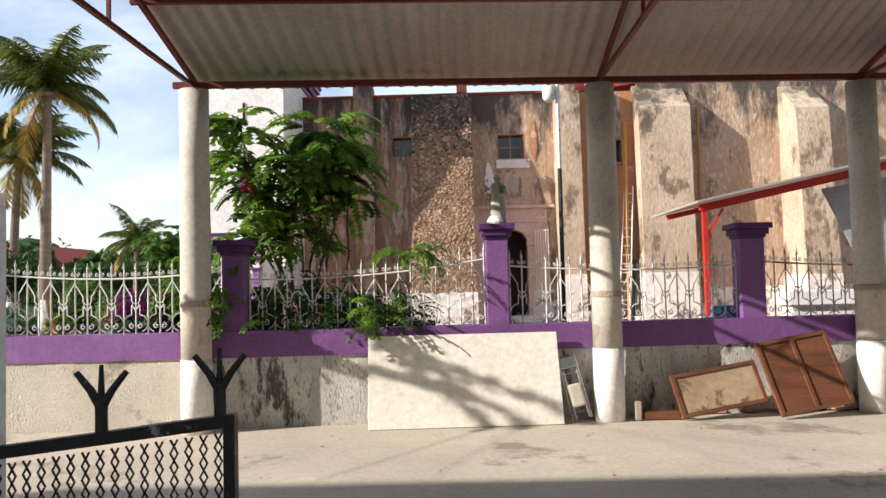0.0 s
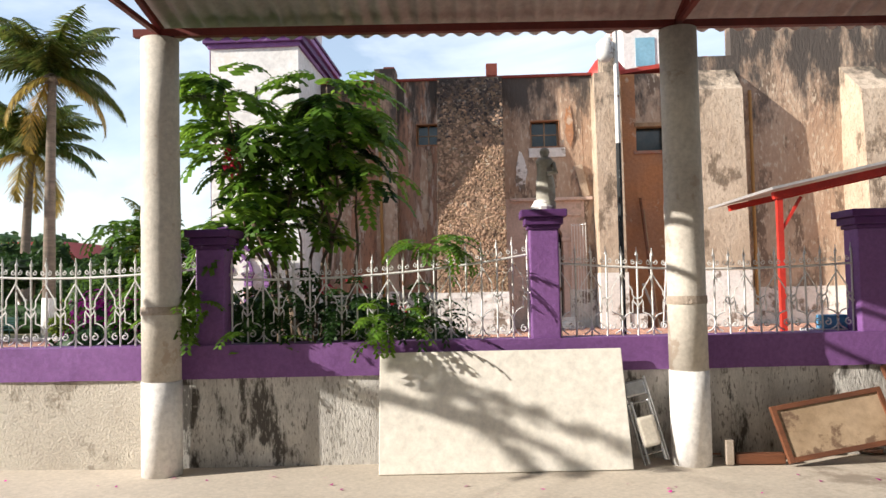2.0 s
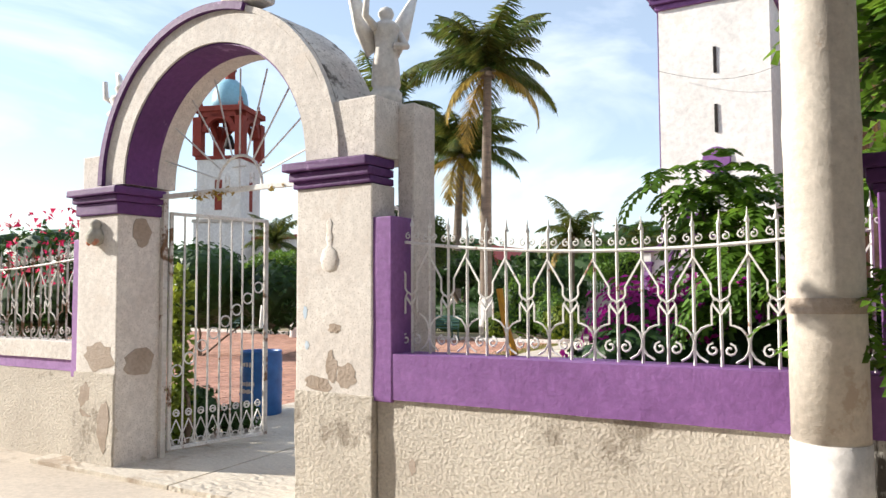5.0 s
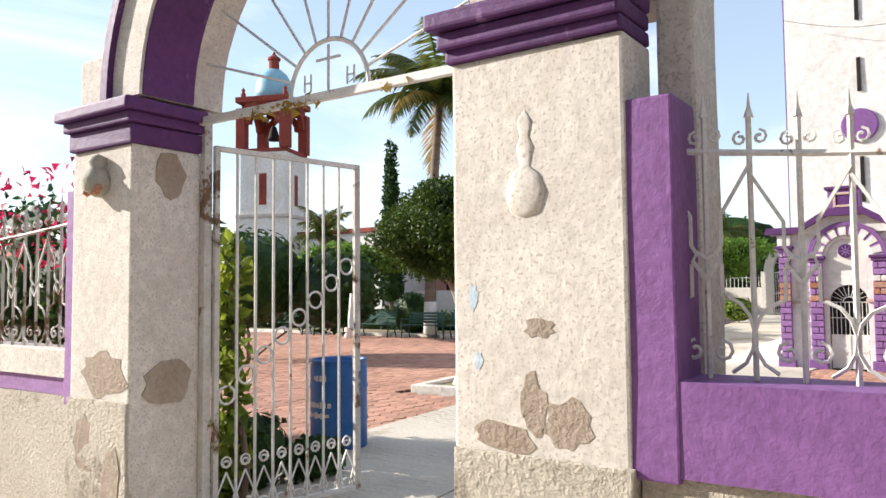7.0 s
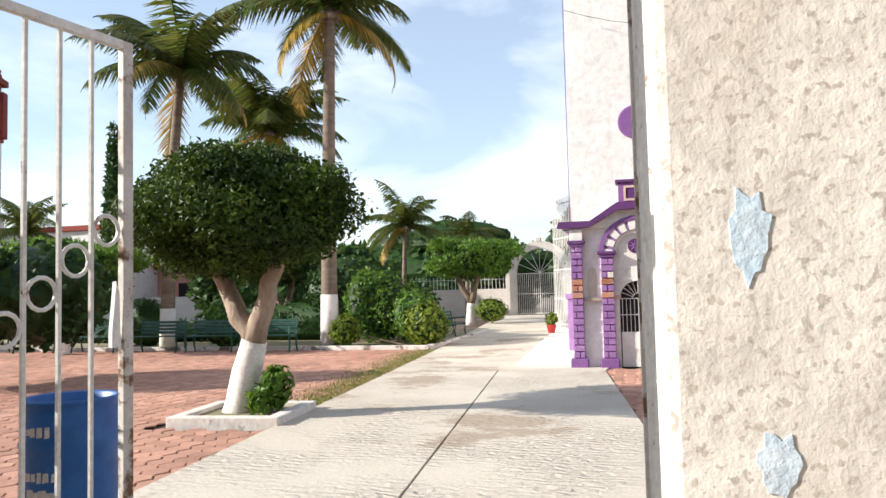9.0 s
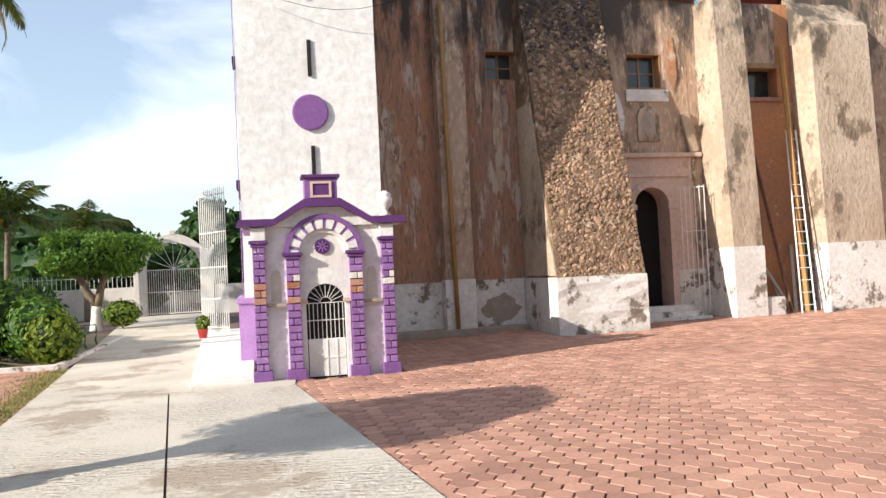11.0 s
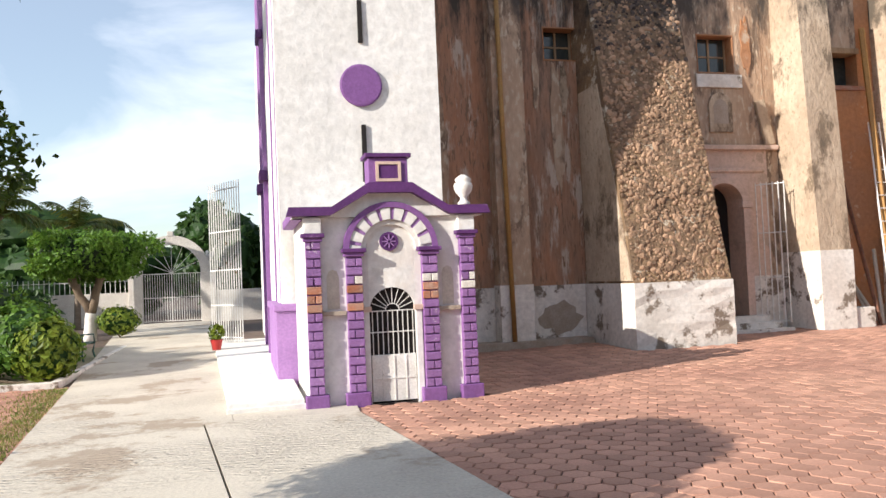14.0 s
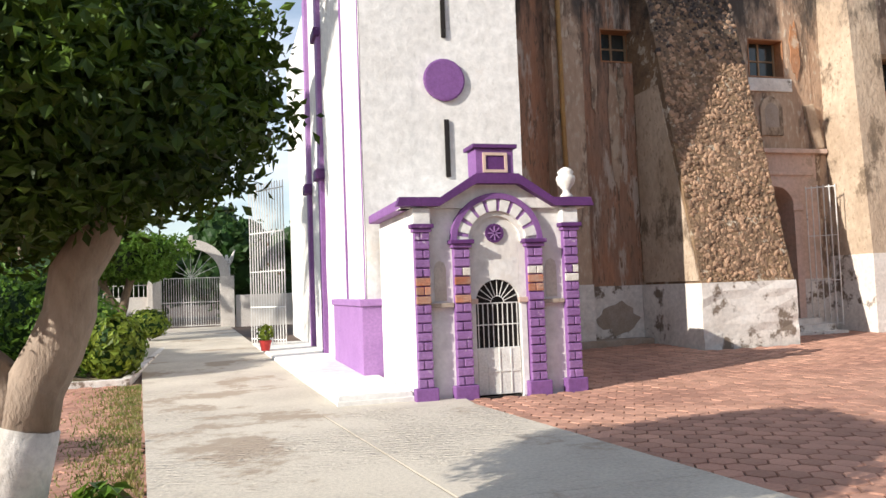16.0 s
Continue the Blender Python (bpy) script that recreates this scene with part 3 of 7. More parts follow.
def patch(parent, cx, y, cz, w, h, seed, mat="mud", name="bare_patch", label="bare mortar where plaster fell"):
    """An uneven patch of lost plaster on a face that looks towards the street."""
    rnd = random.Random(seed)
    pts = []
    for k in range(18):
        a = 2 * math.pi * k / 18
        r = 0.75 + 0.45 * rnd.random()
        pts.append((cx + w / 2 * r * math.cos(a), cz + h / 2 * r * math.sin(a)))
    part(name, prism(B(), pts, y, y + 0.02), mat, parent, label)


patch(arch, -6.42, PY0 - 0.0025, 1.12, 0.13, 0.08, 1)
patch(arch, -6.45, PY0 - 0.0025, 0.82, 0.11, 0.24, 2)
patch(arch, -6.30, PY0 - 0.0025, 0.76, 0.20, 0.20, 3)
patch(arch, -6.58, PY0 - 0.0025, 0.68, 0.28, 0.13, 4)
patch(arch, -6.58, PY0 - 0.02, 0.22, 0.16, 0.1, 5)
patch(arch, -9.55, PY0 - 0.02, 0.35, 0.28, 0.35, 6)
patch(arch, -9.42, PY0 - 0.0025, 0.78, 0.5, 0.3, 7)
patch(arch, -9.3, PY0 - 0.02, 0.12, 0.2, 0.5, 13)
patch(arch, -5.72, 9.548, 0.12, 0.06, 0.12, 11)
patch(arch, -5.42, 9.548, -0.12, 0.14, 0.2, 12)
patch(arch, -6.72, PY0 - 0.0015, 1.24, 0.045, 0.11, 8, "lilac_blue", "paint_splash", "pale blue paint splash")
patch(arch, -6.70, PY0 - 0.0015, 0.98, 0.05, 0.07, 9, "lilac_blue", "paint_splash", "pale blue paint splash")
for cz, w, h, sd in ((0.72, 0.34, 0.3, 21), (2.02, 0.2, 0.3, 22)):
    rnd = random.Random(sd)
    pts = [(PY0 + 0.27 + w / 2 * (0.8 + 0.4 * rnd.random()) * math.cos(a), cz + h / 2 * (0.8 + 0.4 * rnd.random()) * math.sin(a)) for a in (2 * math.pi * k / 16 for k in range(16))]
    part("bare_patch", prism(B(), pts, -LX1 - 0.008, -LX1 + 0.02, Matrix(((0, -1, 0, 0), (1, 0, 0, 0), (0, 0, 1, 0), (0, 0, 0, 1)))), "mud", arch)
relief = B()
lathe(relief, [(0.001, -0.13), (0.06, -0.1), (0.085, 0.0), (0.06, 0.09), (0.02, 0.13), (0.03, 0.2), (0.035, 0.23), (0.018, 0.28), (0.03, 0.36), (0.001, 0.42)], (0, 0, 0), 12)
bmesh.ops.transform(relief, matrix=Matrix.Translation((-6.47, PY0 - 0.002, 1.66)) @ Matrix.Diagonal((1.1, 0.18, 0.8, 1)), verts=relief.verts[:])
part("plaster_relief", relief, "whitewash", arch, "worn plaster relief under whitewash", smooth=True)

# a small clay angel plaque on the pier
plaque = thing("wall_figurine", (-9.45, PY0 - 0.04, 1.95), "small painted clay figurine plaque on the pier", "figurine")
b = B()
lathe(b, [(0.02, -0.1), (0.085, -0.06), (0.1, 0.0), (0.075, 0.05), (0.045, 0.08), (0.06, 0.11), (0.045, 0.15), (0.001, 0.17)], (-9.45, PY0 - 0.03, 1.97), 12)
part("figure", b, "statue_green", plaque, smooth=True)
b = B()
for k in range(5):
    bmesh.ops.create_icosphere(b, subdivisions=1, radius=0.03, matrix=Matrix.Translation((-9.5 + 0.03 * k, PY0 - 0.07, 1.9 + 0.018 * (k % 3))))
part("flowers", b, "brick", plaque, "red and green clay flowers")

# ---- gate leaves and the sun lunette ----
def gate_leaf(hx, hy, ang, flip, label):
    """A leaf of vertical bars with a diagonal of rings and a frieze of scrolls at the foot."""
    g = thing("gate_leaf", (hx, hy, -0.2), label, "gate", "gate leaves")
    m = Matrix.Translation((hx, hy, 0)) @ Matrix.Rotation(radians(ang), 4, "Z")
    W, z0, z1 = 1.2, -0.2, 2.24

    def put(name, bm, lab=""):
        bmesh.ops.transform(bm, matrix=m, verts=bm.verts[:])
        return part(name, bm, "iron_rusty" if name == "stile" else "iron_white", g, lab)

    put("stile", bx(B(), 0, -0.02, z0, 0.035, 0.02, z1, 0.004))
    put("stile", bx(B(), W - 0.05, -0.016, z0, W, 0.016, z1, 0.004))
    put("rail", bx(B(), 0.036, -0.018, z1 - 0.035, W - 0.051, 0.018, z1, 0.004))
    put("rail", bx(B(), 0.036, -0.018, z0, W - 0.051, 0.018, z0 + 0.035, 0.004))
    n = 8
    s = (W - 0.08) / n
    for i in range(1, n):
        x = 0.03 + s * i
        put("bar", tube(B(), [(x, 0, z0 + 0.03), (x, 0, z1 - 0.03)], 0.011, 6))
    for i in range(n):
        x = 0.03 + s * (i + 0.5)
        zc = z0 + (0.8 + i * 0.123 if flip > 0 else 0.82 + i * 0.137)
        b = B()
        tube(b, ring_pts(x, 0, zc, s * 0.42, 14), 0.009, 5, caps=False)
        put("ring", b)
        b = B()
        for sg in (-1, 1):
            scroll(b, x, 0, z0 + 0.36, s * 0.3, sg, 90, 0.007)
            tube(b, [(x, 0, z0 + 0.3), (x + sg * s * 0.45, 0, z0 + 0.16), (x + sg * s * 0.2, 0, z0 + 0.05)], 0.007, 4)
        tube(b, ring_pts(x, 0, z0 + 0.04, s * 0.4, 8, 0, 180), 0.007, 4)
        put("scrollwork", b)
    b = B()
    prism(b, [(W - 0.1, 1.0), (W - 0.055, 1.0), (W - 0.06, 1.06), (W - 0.065, 1.22), (W - 0.08, 1.26), (W - 0.1, 1.06)], -0.01, 0.01)
    put("latch", b, "white iron latch plate")
    return g


leaf_a = gate_leaf(LX1 + 0.06, PY1 + 0.06, 79, 1, "white barred iron gate leaf standing open inward")
leaf_b = gate_leaf(PX0 + 0.03, RIGHT_BACK + 0.04, 92.4, -1, "white barred iron gate leaf standing open, chained")
post = thing("gate_post", (LX1 + 0.02, PY1, -0.3), "rusty white steel gate frame post", "gate post")
part("post", bx(B(), LX1 + 0.002, PY1 - 0.01, -0.35, LX1 + 0.055, PY1 + 0.05, 2.45, 0.005), "iron_rusty", post)
chain = B()
for k in range(26):
    a = k / 25
    c0 = Vector((PX0 - 0.0 + 0.05 * math.sin(a * 9), RIGHT_BACK + 1.22 + 0.03 * math.cos(a * 7), 0.75 - 0.62 * a))
    tube(chain, [c0 + Vector((0.012 * math.cos(t) * (1 if k % 2 else 0.3), 0.012 * math.cos(t) * (0.3 if k % 2 else 1), 0.02 * math.sin(t))) for t in (radians(q * 60) for q in range(7))], 0.004, 4, caps=False)
chain_ob = thing("gate_chain", (PX0, PY1 + 1.1, 0.1), "rusty iron chain hanging from the open gate", "chain")
part("links", chain, "rust", chain_ob)
lun = thing("gate_lunette", (ACX, PY1 - 0.05, SPRING), "white iron sunburst lunette with cross inside the arch", "lunette")
LY = PY1 - 0.03
part("bar", bx(B(), LX1 + 0.002, LY - 0.02, 2.36, PX0 - 0.002, LY + 0.02, 2.41, 0.004), "iron_white", lun)
LCX = (LX1 + PX0) / 2
b = B()
tube(b, ring_pts(LCX, LY, 2.41, 0.3, 16, 0, 180), 0.014, 6)
part("hub", b, "iron_white", lun)
for k in range(9):
    a = radians(18 * (k + 1))
    part("ray", tube(B(), [(LCX + 0.3 * math.cos(a), LY, 2.41 + 0.3 * math.sin(a)), (LCX + (AR - 0.02) * math.cos(a), LY, 2.41 + (AR - 0.02) * math.sin(a))], 0.009, 5), "iron_white", lun)
b = B()
tube(b, [(LCX, LY, 2.41), (LCX, LY, 2.68)], 0.009, 5)
tube(b, [(LCX - 0.09, LY, 2.6), (LCX + 0.09, LY, 2.6)], 0.009, 5)
part("cross", b, "iron_white", lun)
for k, (sx, wid) in enumerate(((-0.16, 0.05), (0.17, 0.05))):
    b = B()
    tube(b, [(LCX + sx - wid / 2, LY, 2.43), (LCX + sx - wid / 2, LY, 2.53)], 0.006, 4)
    tube(b, [(LCX + sx + wid / 2, LY, 2.43), (LCX + sx + wid / 2, LY, 2.53)], 0.006, 4)
    tube(b, [(LCX + sx - wid / 2, LY, 2.48), (LCX + sx + wid / 2, LY, 2.48)], 0.006, 4)
    part("ornament", b, "iron_white", lun)


# ---- leaves ----
def leaf_mesh(name, pts, nrm, size, mat, parent, label="", seed=0, long=1.6, fold=0.25, droop=0.0, scatter=0.75):
    """Many small folded leaves in one crown."""
    r = np.random.RandomState(seed)
    pts, nrm = np.asarray(pts, float), np.asarray(nrm, float)
    n = len(pts)
    nrm = nrm + r.normal(0, scatter, (n, 3))
    nrm /= np.linalg.norm(nrm, axis=1)[:, None] + 1e-9
    t = r.normal(0, 1, (n, 3))
    t[:, 2] -= droop
    t -= nrm * (t * nrm).sum(1)[:, None]
    t /= np.linalg.norm(t, axis=1)[:, None] + 1e-9
    s = np.cross(nrm, t)
    sz = size * (0.65 + 0.7 * r.rand(n))[:, None]
    v = np.empty((n, 4, 3))
    v[:, 0] = pts
    v[:, 1] = pts + t * sz * long * 0.5 + s * sz * 0.5 + nrm * sz * fold
    v[:, 2] = pts + t * sz * long
    v[:, 3] = pts + t * sz * long * 0.5 - s * sz * 0.5 + nrm * sz * fold
    f = np.arange(n * 4).reshape(n, 4)
    tri = np.concatenate([f[:, [0, 1, 2]], f[:, [0, 2, 3]]])
    me = bpy.data.meshes.new(name)
    me.from_pydata(v.reshape(-1, 3).tolist(), [], tri.tolist())
    me.materials.append(M[mat])
    ob = new(name, me)
    ob.parent = parent
    ob.matrix_parent_inverse = parent.matrix_basis.inverted()
    if label:
        ob["label"] = label
    return ob


def cloud(blobs, n, seed, shell=0.6):
    """Points and outward directions inside a set of ellipsoids (centre, radii), thicker at the skin."""
    r = np.random.RandomState(seed)
    vol = np.array([b[1][0] * b[1][1] * b[1][2] for b in blobs]) ** 0.67
    cnt = np.maximum(1, (vol / vol.sum() * n).astype(int))
    P, N = [], []
    for (c, rad), k in zip(blobs, cnt):
        d = r.normal(0, 1, (k, 3))
        d /= np.linalg.norm(d, axis=1)[:, None]
        rr = (shell + (1 - shell) * r.rand(k)) + r.normal(0, 0.05, k)
        P.append(np.array(c) + d * np.array(rad) * rr[:, None])
        N.append(d / np.array(rad) * min(rad))
    return np.concatenate(P), np.concatenate(N)


def blob_core(blobs, shrink, seed):
    """A lumpy heart that closes a dense crown, dark in place of inner shade."""
    b = B()
    for c, rad in blobs:
        g = bmesh.ops.create_icosphere(b, subdivisions=3, radius=1.0)
        for v in g["verts"]:
            k = shrink * (1 + 0.22 * noise.noise(v.co * 2.2 + Vector((seed, c[0], c[1]))))
            v.co = Vector(c) + Vector((v.co.x * rad[0], v.co.y * rad[1], v.co.z * rad[2])) * k
    return b


def lumps(c, rad, n, seed, size=0.35):
    """A big ellipsoid broken into overlapping clumps."""
    rnd = random.Random(seed)
    out = []
    for _ in range(n):
        d = Vector((rnd.gauss(0, 1), rnd.gauss(0, 1), rnd.gauss(0, 1))).normalized()
        k = 0.55 + 0.3 * rnd.random()
        q = size * (0.7 + 0.6 * rnd.random())
        out.append(((c[0] + d.x * rad[0] * k, c[1] + d.y * rad[1] * k, c[2] + d.z * rad[2] * k), (rad[0] * q, rad[1] * q, rad[2] * q * 1.1)))
    return out


def limb(bm, a, b, r0, r1, seed, n=7, wob=0.06):
    rnd = random.Random(seed)
    a, b = Vector(a), Vector(b)
    pts = [a + (b - a) * k / (n - 1) + Vector((rnd.uniform(-wob, wob), rnd.uniform(-wob, wob), 0)) * (1 if 0 < k < n - 1 else 0) for k in range(n)]
    return tube(bm, pts, r0, 9, r1)


def bush(name, blobs, n, size, mat, label, seed, core=0.75, at=None, stem=True, long=1.6, category="bush", core_mat="leaf_dark"):
    c = blobs[0][0]
    zb = ground_z(c[0], c[1])
    th = thing(name, at or (c[0], c[1], zb), label, category)
    p, d = cloud(blobs, n, seed)
    leaf_mesh("foliage", p, d, size, mat, th, seed=seed, long=long)
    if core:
        # solid dark core, coloured as the shade deep inside the bush
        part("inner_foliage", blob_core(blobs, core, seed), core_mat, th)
    if stem:
        for k, (bc, br) in enumerate(blobs[:5]):
            part("stem", limb(B(), (c[0] + 0.04 * k, c[1], zb - 0.05), bc, 0.03, 0.012, seed + k), "bark", th)
    return th


def topiary(x, y, zlo, zhi, r, seed, label, trunk_r=0.12, n=9000, size=0.09, flat=1.0, mat="leaf", fork=True, lime=0.9, lump=26, core=0.92, lean=0.05, shell=0.72, tips=None):
    """A clipped round tree on a limewashed trunk."""
    zg = ground_z(x, y)
    t = thing("tree", (x, y, zg), label, "tree", "clipped trees")
    cz, h = (zlo + zhi) / 2, (zhi - zlo) / 2
    white = B()
    limb(white, (x, y, zg - 0.05), (x + lean, y, zg + lime), trunk_r * 1.45, trunk_r, seed, 6, 0.015)
    part("limewashed_trunk", white, "limewash", t, "white limewashed lower trunk", smooth=True)
    top = (x + lean, y, zg + lime - 0.01)
    zf = (zg + lime + cz) / 2
    if fork:
        ways = ((top, (x - r * 0.42, y - 0.1, cz - h * 0.2), 0.9, 0.55), (top, (x + r * 0.25, y + 0.15, cz - h * 0.1), 0.98, 0.6),
                ((x + r * 0.15, y + 0.07, zf), (x + r * 0.45, y - 0.25, cz), 0.5, 0.25), ((x - r * 0.2, y - 0.05, zf), (x - r * 0.1, y + 0.4, cz), 0.5, 0.25))
    else:
        ways = ((top, (x, y, cz), 1.0, 0.5),)
    if tips:
        ways = tuple((top, tip, 0.92, 0.6) for tip in tips) + tuple((tip, (tip[0] + (tip[0] - x) * 0.7, tip[1] - 0.3 + 0.6 * k, cz + 0.2), 0.55, 0.2) for k, tip in enumerate(tips))
    for k, (wa, wb, ra, rb) in enumerate(ways):
        part("branch", limb(B(), wa, wb, trunk_r * ra, trunk_r * rb, seed + 1 + k, wob=0.04), "bark_pale" if tips else "bark", t, smooth=True)
    blobs = [((x, y, cz), (r * 0.8, r * 0.8, h * 0.82))] + lumps((x, y, cz), (r, r, h), lump, seed, 0.36)
    p, d = cloud(blobs, n, seed, shell)
    leaf_mesh("crown", p, d, size, mat, t, seed=seed, long=1.9, scatter=1.3)
    # dark solid core: the crown's inner shade is put into its colour
    part("inner_crown", blob_core(blobs[:1], core, seed), "crown_shade", t)
    return t


def palm(x, y, top, seed, fronds=20, length=2.6, lean=(0, 0), lime=1.3, r=0.15, dry=3):
    """A coconut palm: ringed trunk and arching feathered fronds."""
    rnd = random.Random(seed)
    zg = ground_z(x, y)
    t = thing("palm_tree", (x, y, zg), "tall coconut palm with arching fronds, some dry", "palm tree", "palms")
    pts = []
    for k in range(15):
        u = k / 14
        pts.append(Vector((x + lean[0] * u * u, y + lean[1] * u * u, zg - 0.05 + (top - zg) * u)))
    b = B()
    tube(b, pts, r * 1.25, 10, r * 0.7)
    part("trunk", b, "palm_bark", t, smooth=True)
    if lime:
        part("limewashed_foot", tube(B(), [pts[0], Vector((x, y, zg + lime))], r * 1.4, 10, r * 1.22), "limewash", t, "white limewashed foot", smooth=True)
    head = pts[-1]

    def frond_set(count, el_range, L0, seed2):
        rr = random.Random(seed2)
        V, F = [], []
        ribs = B()
        for i in range(count):
            az = 2 * math.pi * (i + rr.random() * 0.6) / count * 1.0 + seed2
            el = radians(rr.uniform(*el_range))
            L = L0 * rr.uniform(0.85, 1.15)
            n = 12
            p, e = Vector(head), el
            path = [p.copy()]
            for k in range(n):
                step = L / n
                p = p + Vector((math.cos(az) * math.cos(e), math.sin(az) * math.cos(e), math.sin(e))) * step
                e -= radians(rr.uniform(6.0, 11.0)) * (0.4 + k / n)
                path.append(p.copy())
            tube(ribs, path, 0.028, 4, 0.006)
            side = Vector((-math.sin(az), math.cos(az), 0))
            m = 64
            for j in range(2, m):
                u = j / m * n
                k = min(int(u), n - 1)
                q = path[k].lerp(path[k + 1], u - k)
                d = (path[k + 1] - path[k]).normalized()
                w = 0.74 * (math.sin(math.pi * min(1.0, 0.12 + j / m * 0.93)) ** 0.7) * L0 / 2.6
                for sg in (-1, 1):
                    dirn = (side * sg * 0.75 + d * 0.5 + Vector((0, 0, -0.4 - 0.55 * rr.random()))).normalized()
                    tip = q + dirn * w * rr.uniform(0.8, 1.1)
                    mid = q.lerp(tip, 0.5) + Vector((0, 0, 0.035))
                    wd = d * 0.022 * L0 / 2.6
                    a = len(V)
                    V.extend([q - wd, q + wd, mid + wd * 1.1, mid - wd * 1.1, tip])
                    F.extend([(a, a + 1, a + 2, a + 3), (a + 3, a + 2, a + 4)])
        return V, F, ribs

    for nm, cnt, rng, mat, sd in (("crown", fronds, (-15, 80), "palm_leaf", seed), ("dry_fronds", dry, (-40, 5), "palm_dry", seed + 50)):
        if not cnt:
            continue
        V, F, ribs = frond_set(cnt, rng, length, sd)
        me = bpy.data.meshes.new(nm)
        me.from_pydata([tuple(v) for v in V], [], F)
        me.materials.append(M[mat])
        ob = new(nm, me)
        ob.parent = t
        ob.matrix_parent_inverse = t.matrix_basis.inverted()
        part("rib", ribs, "palm_dry" if nm == "dry_fronds" else "palm_leaf", ob)
    b = B()
    for k in range(6):
        a = k * 1.05
        bmesh.ops.create_icosphere(b, subdivisions=2, radius=0.13, matrix=Matrix.Translation(head + Vector((0.2 * math.cos(a), 0.2 * math.sin(a), -0.2 - 0.05 * (k % 2)))))
    part("coconuts", b, "palm_bark", t)
    return t


# ---- canopy over the street ----
COLS = [(-2.94, 9.31), (2.32, 9.6), (5.85, 9.85)]
for x, y in COLS:
    c = thing("column", (x, y, -0.3), "round cream concrete column with white painted foot", "column", "canopy columns")
    part("shaft", roughen(lathe(B(), [(0.19, 0.62), (0.19, 1.4), (0.188, 2.1), (0.194, 2.24), (0.188, 2.36), (0.185, 3.2), (0.185, 4.06)], (x, y, 0), 28), 0.004, 4), "column", c, smooth=True)
    part("foot", lathe(B(), [(0.196, -0.35), (0.196, 0.3), (0.195, 0.622)], (x, y, 0), 28), "column_base", c, smooth=True)
    part("cement_collar", lathe(B(), [(0.198, 1.28), (0.2, 1.3), (0.198, 1.36)], (x, y, 0), 28), "mud", c, "rough cement mark")

EAVE_Y, EAVE_Z, RISE = 9.42, 4.2, 0.25


def eave_y(x):
    return EAVE_Y + 0.06 * (x + 2.94)


canopy = thing("canopy_roof", (2, 6, 4.1), "corrugated metal canopy on red steel trusses", "canopy")
b = B()
x0, x1, lam = -3.05, 18.0, 0.2
cols = int((x1 - x0) / lam * 6)
prev = None
for i in range(cols + 1):
    x = x0 + (x1 - x0) * i / cols
    w = 0.022 * math.sin(2 * math.pi * (x - x0) / lam)
    ye = eave_y(x) + 0.3
    row = [b.verts.new((x, ye - q, EAVE_Z + 0.07 - 0.3 * RISE + q * RISE + w)) for q in (0.0, 2.0, 4.0, 7.6)]
    if prev:
        for k in range(3):
            b.faces.new((prev[k], row[k], row[k + 1], prev[k + 1]))
    prev = row
sheet = part("corrugated_sheet", b, "tin", canopy, "weathered corrugated metal sheet", smooth=True)
sheet.modifiers.new("thickness", "SOLIDIFY").thickness = 0.006
b = B()
tube(b, [(-3.2, eave_y(-3.2) - 0.11, 4.13), (18, eave_y(18) - 0.11, 4.13)], 0.055, 4)
part("eave_beam", b, "red_steel", canopy, "dark red steel eave beam")
for q in (1.75, 3.5, 5.3):
    b = B()
    tube(b, [(-3.05, eave_y(-3.05) - q, EAVE_Z - 0.02 + q * RISE), (18, eave_y(18) - q, EAVE_Z - 0.02 + q * RISE)], 0.045, 4)
    part("purlin", b, "red_steel", canopy)
for x, y in COLS + [(10.5, 10.1), (15.5, 10.4)]:
    b = B()
    tube(b, [(x, y + 0.02, 4.12), (x, y - 7.2, 4.12)], 0.035, 4)
    part("truss_tie", b, "red_steel", canopy)
    b = B()
    tube(b, [(x + 0.01, y + 0.02, 4.17), (x + 0.01, y - 7.2, 4.15 + 7.2 * RISE)], 0.04, 4)
    part("rafter", b, "red_steel", canopy)
    for q in (2.4, 4.8):
        b = B()
        tube(b, [(x, y - q, 4.12), (x, y - q, 4.13 + q * RISE)], 0.025, 4)
        part("strut", b, "red_steel", canopy)

# unseen building added on the near side of the street to shade the foreground
bld = thing("unseen_shade_building", (0, -4, -0.3), "unseen plastered building added to shade the street", "building")
part("wall", bx(B(), -28, -6.0, -0.4, 20, -2.6, 11.55), "building", bld)
part("cornice", bx(B(), -28.1, -6.1, 11.552, 20.1, -2.5, 11.8, 0.02), "whitewash", bld)

# ---- black iron barrier in the foreground ----
bar_ob = thing("iron_barrier", (-0.9, 2.1, 0.0), "black iron barrier with forked spikes and mesh panel", "barrier")
GY, GX = 1.75, -0.244


def bz(x):
    return 1.078 + 0.074 * (x + 0.86) / 0.618


part("post", bx(B(), GX - 0.012, GY - 0.02, -0.3, GX + 0.02, GY + 0.02, bz(GX) - 0.0, 0.003), "iron_black", bar_ob)
b = B()
tube(b, [(-0.914, GY, bz(-0.914)), (GX + 0.02, GY, bz(GX))], 0.024, 4)
part("top_rail", b, "iron_black", bar_ob, "black rail with chipped paint")
b = B()
tube(b, [(-0.914, GY, bz(-0.914) - 0.6), (GX + 0.02, GY, bz(GX) - 0.6)], 0.018, 4)
part("lower_rail", b, "iron_black", bar_ob)
b = B()
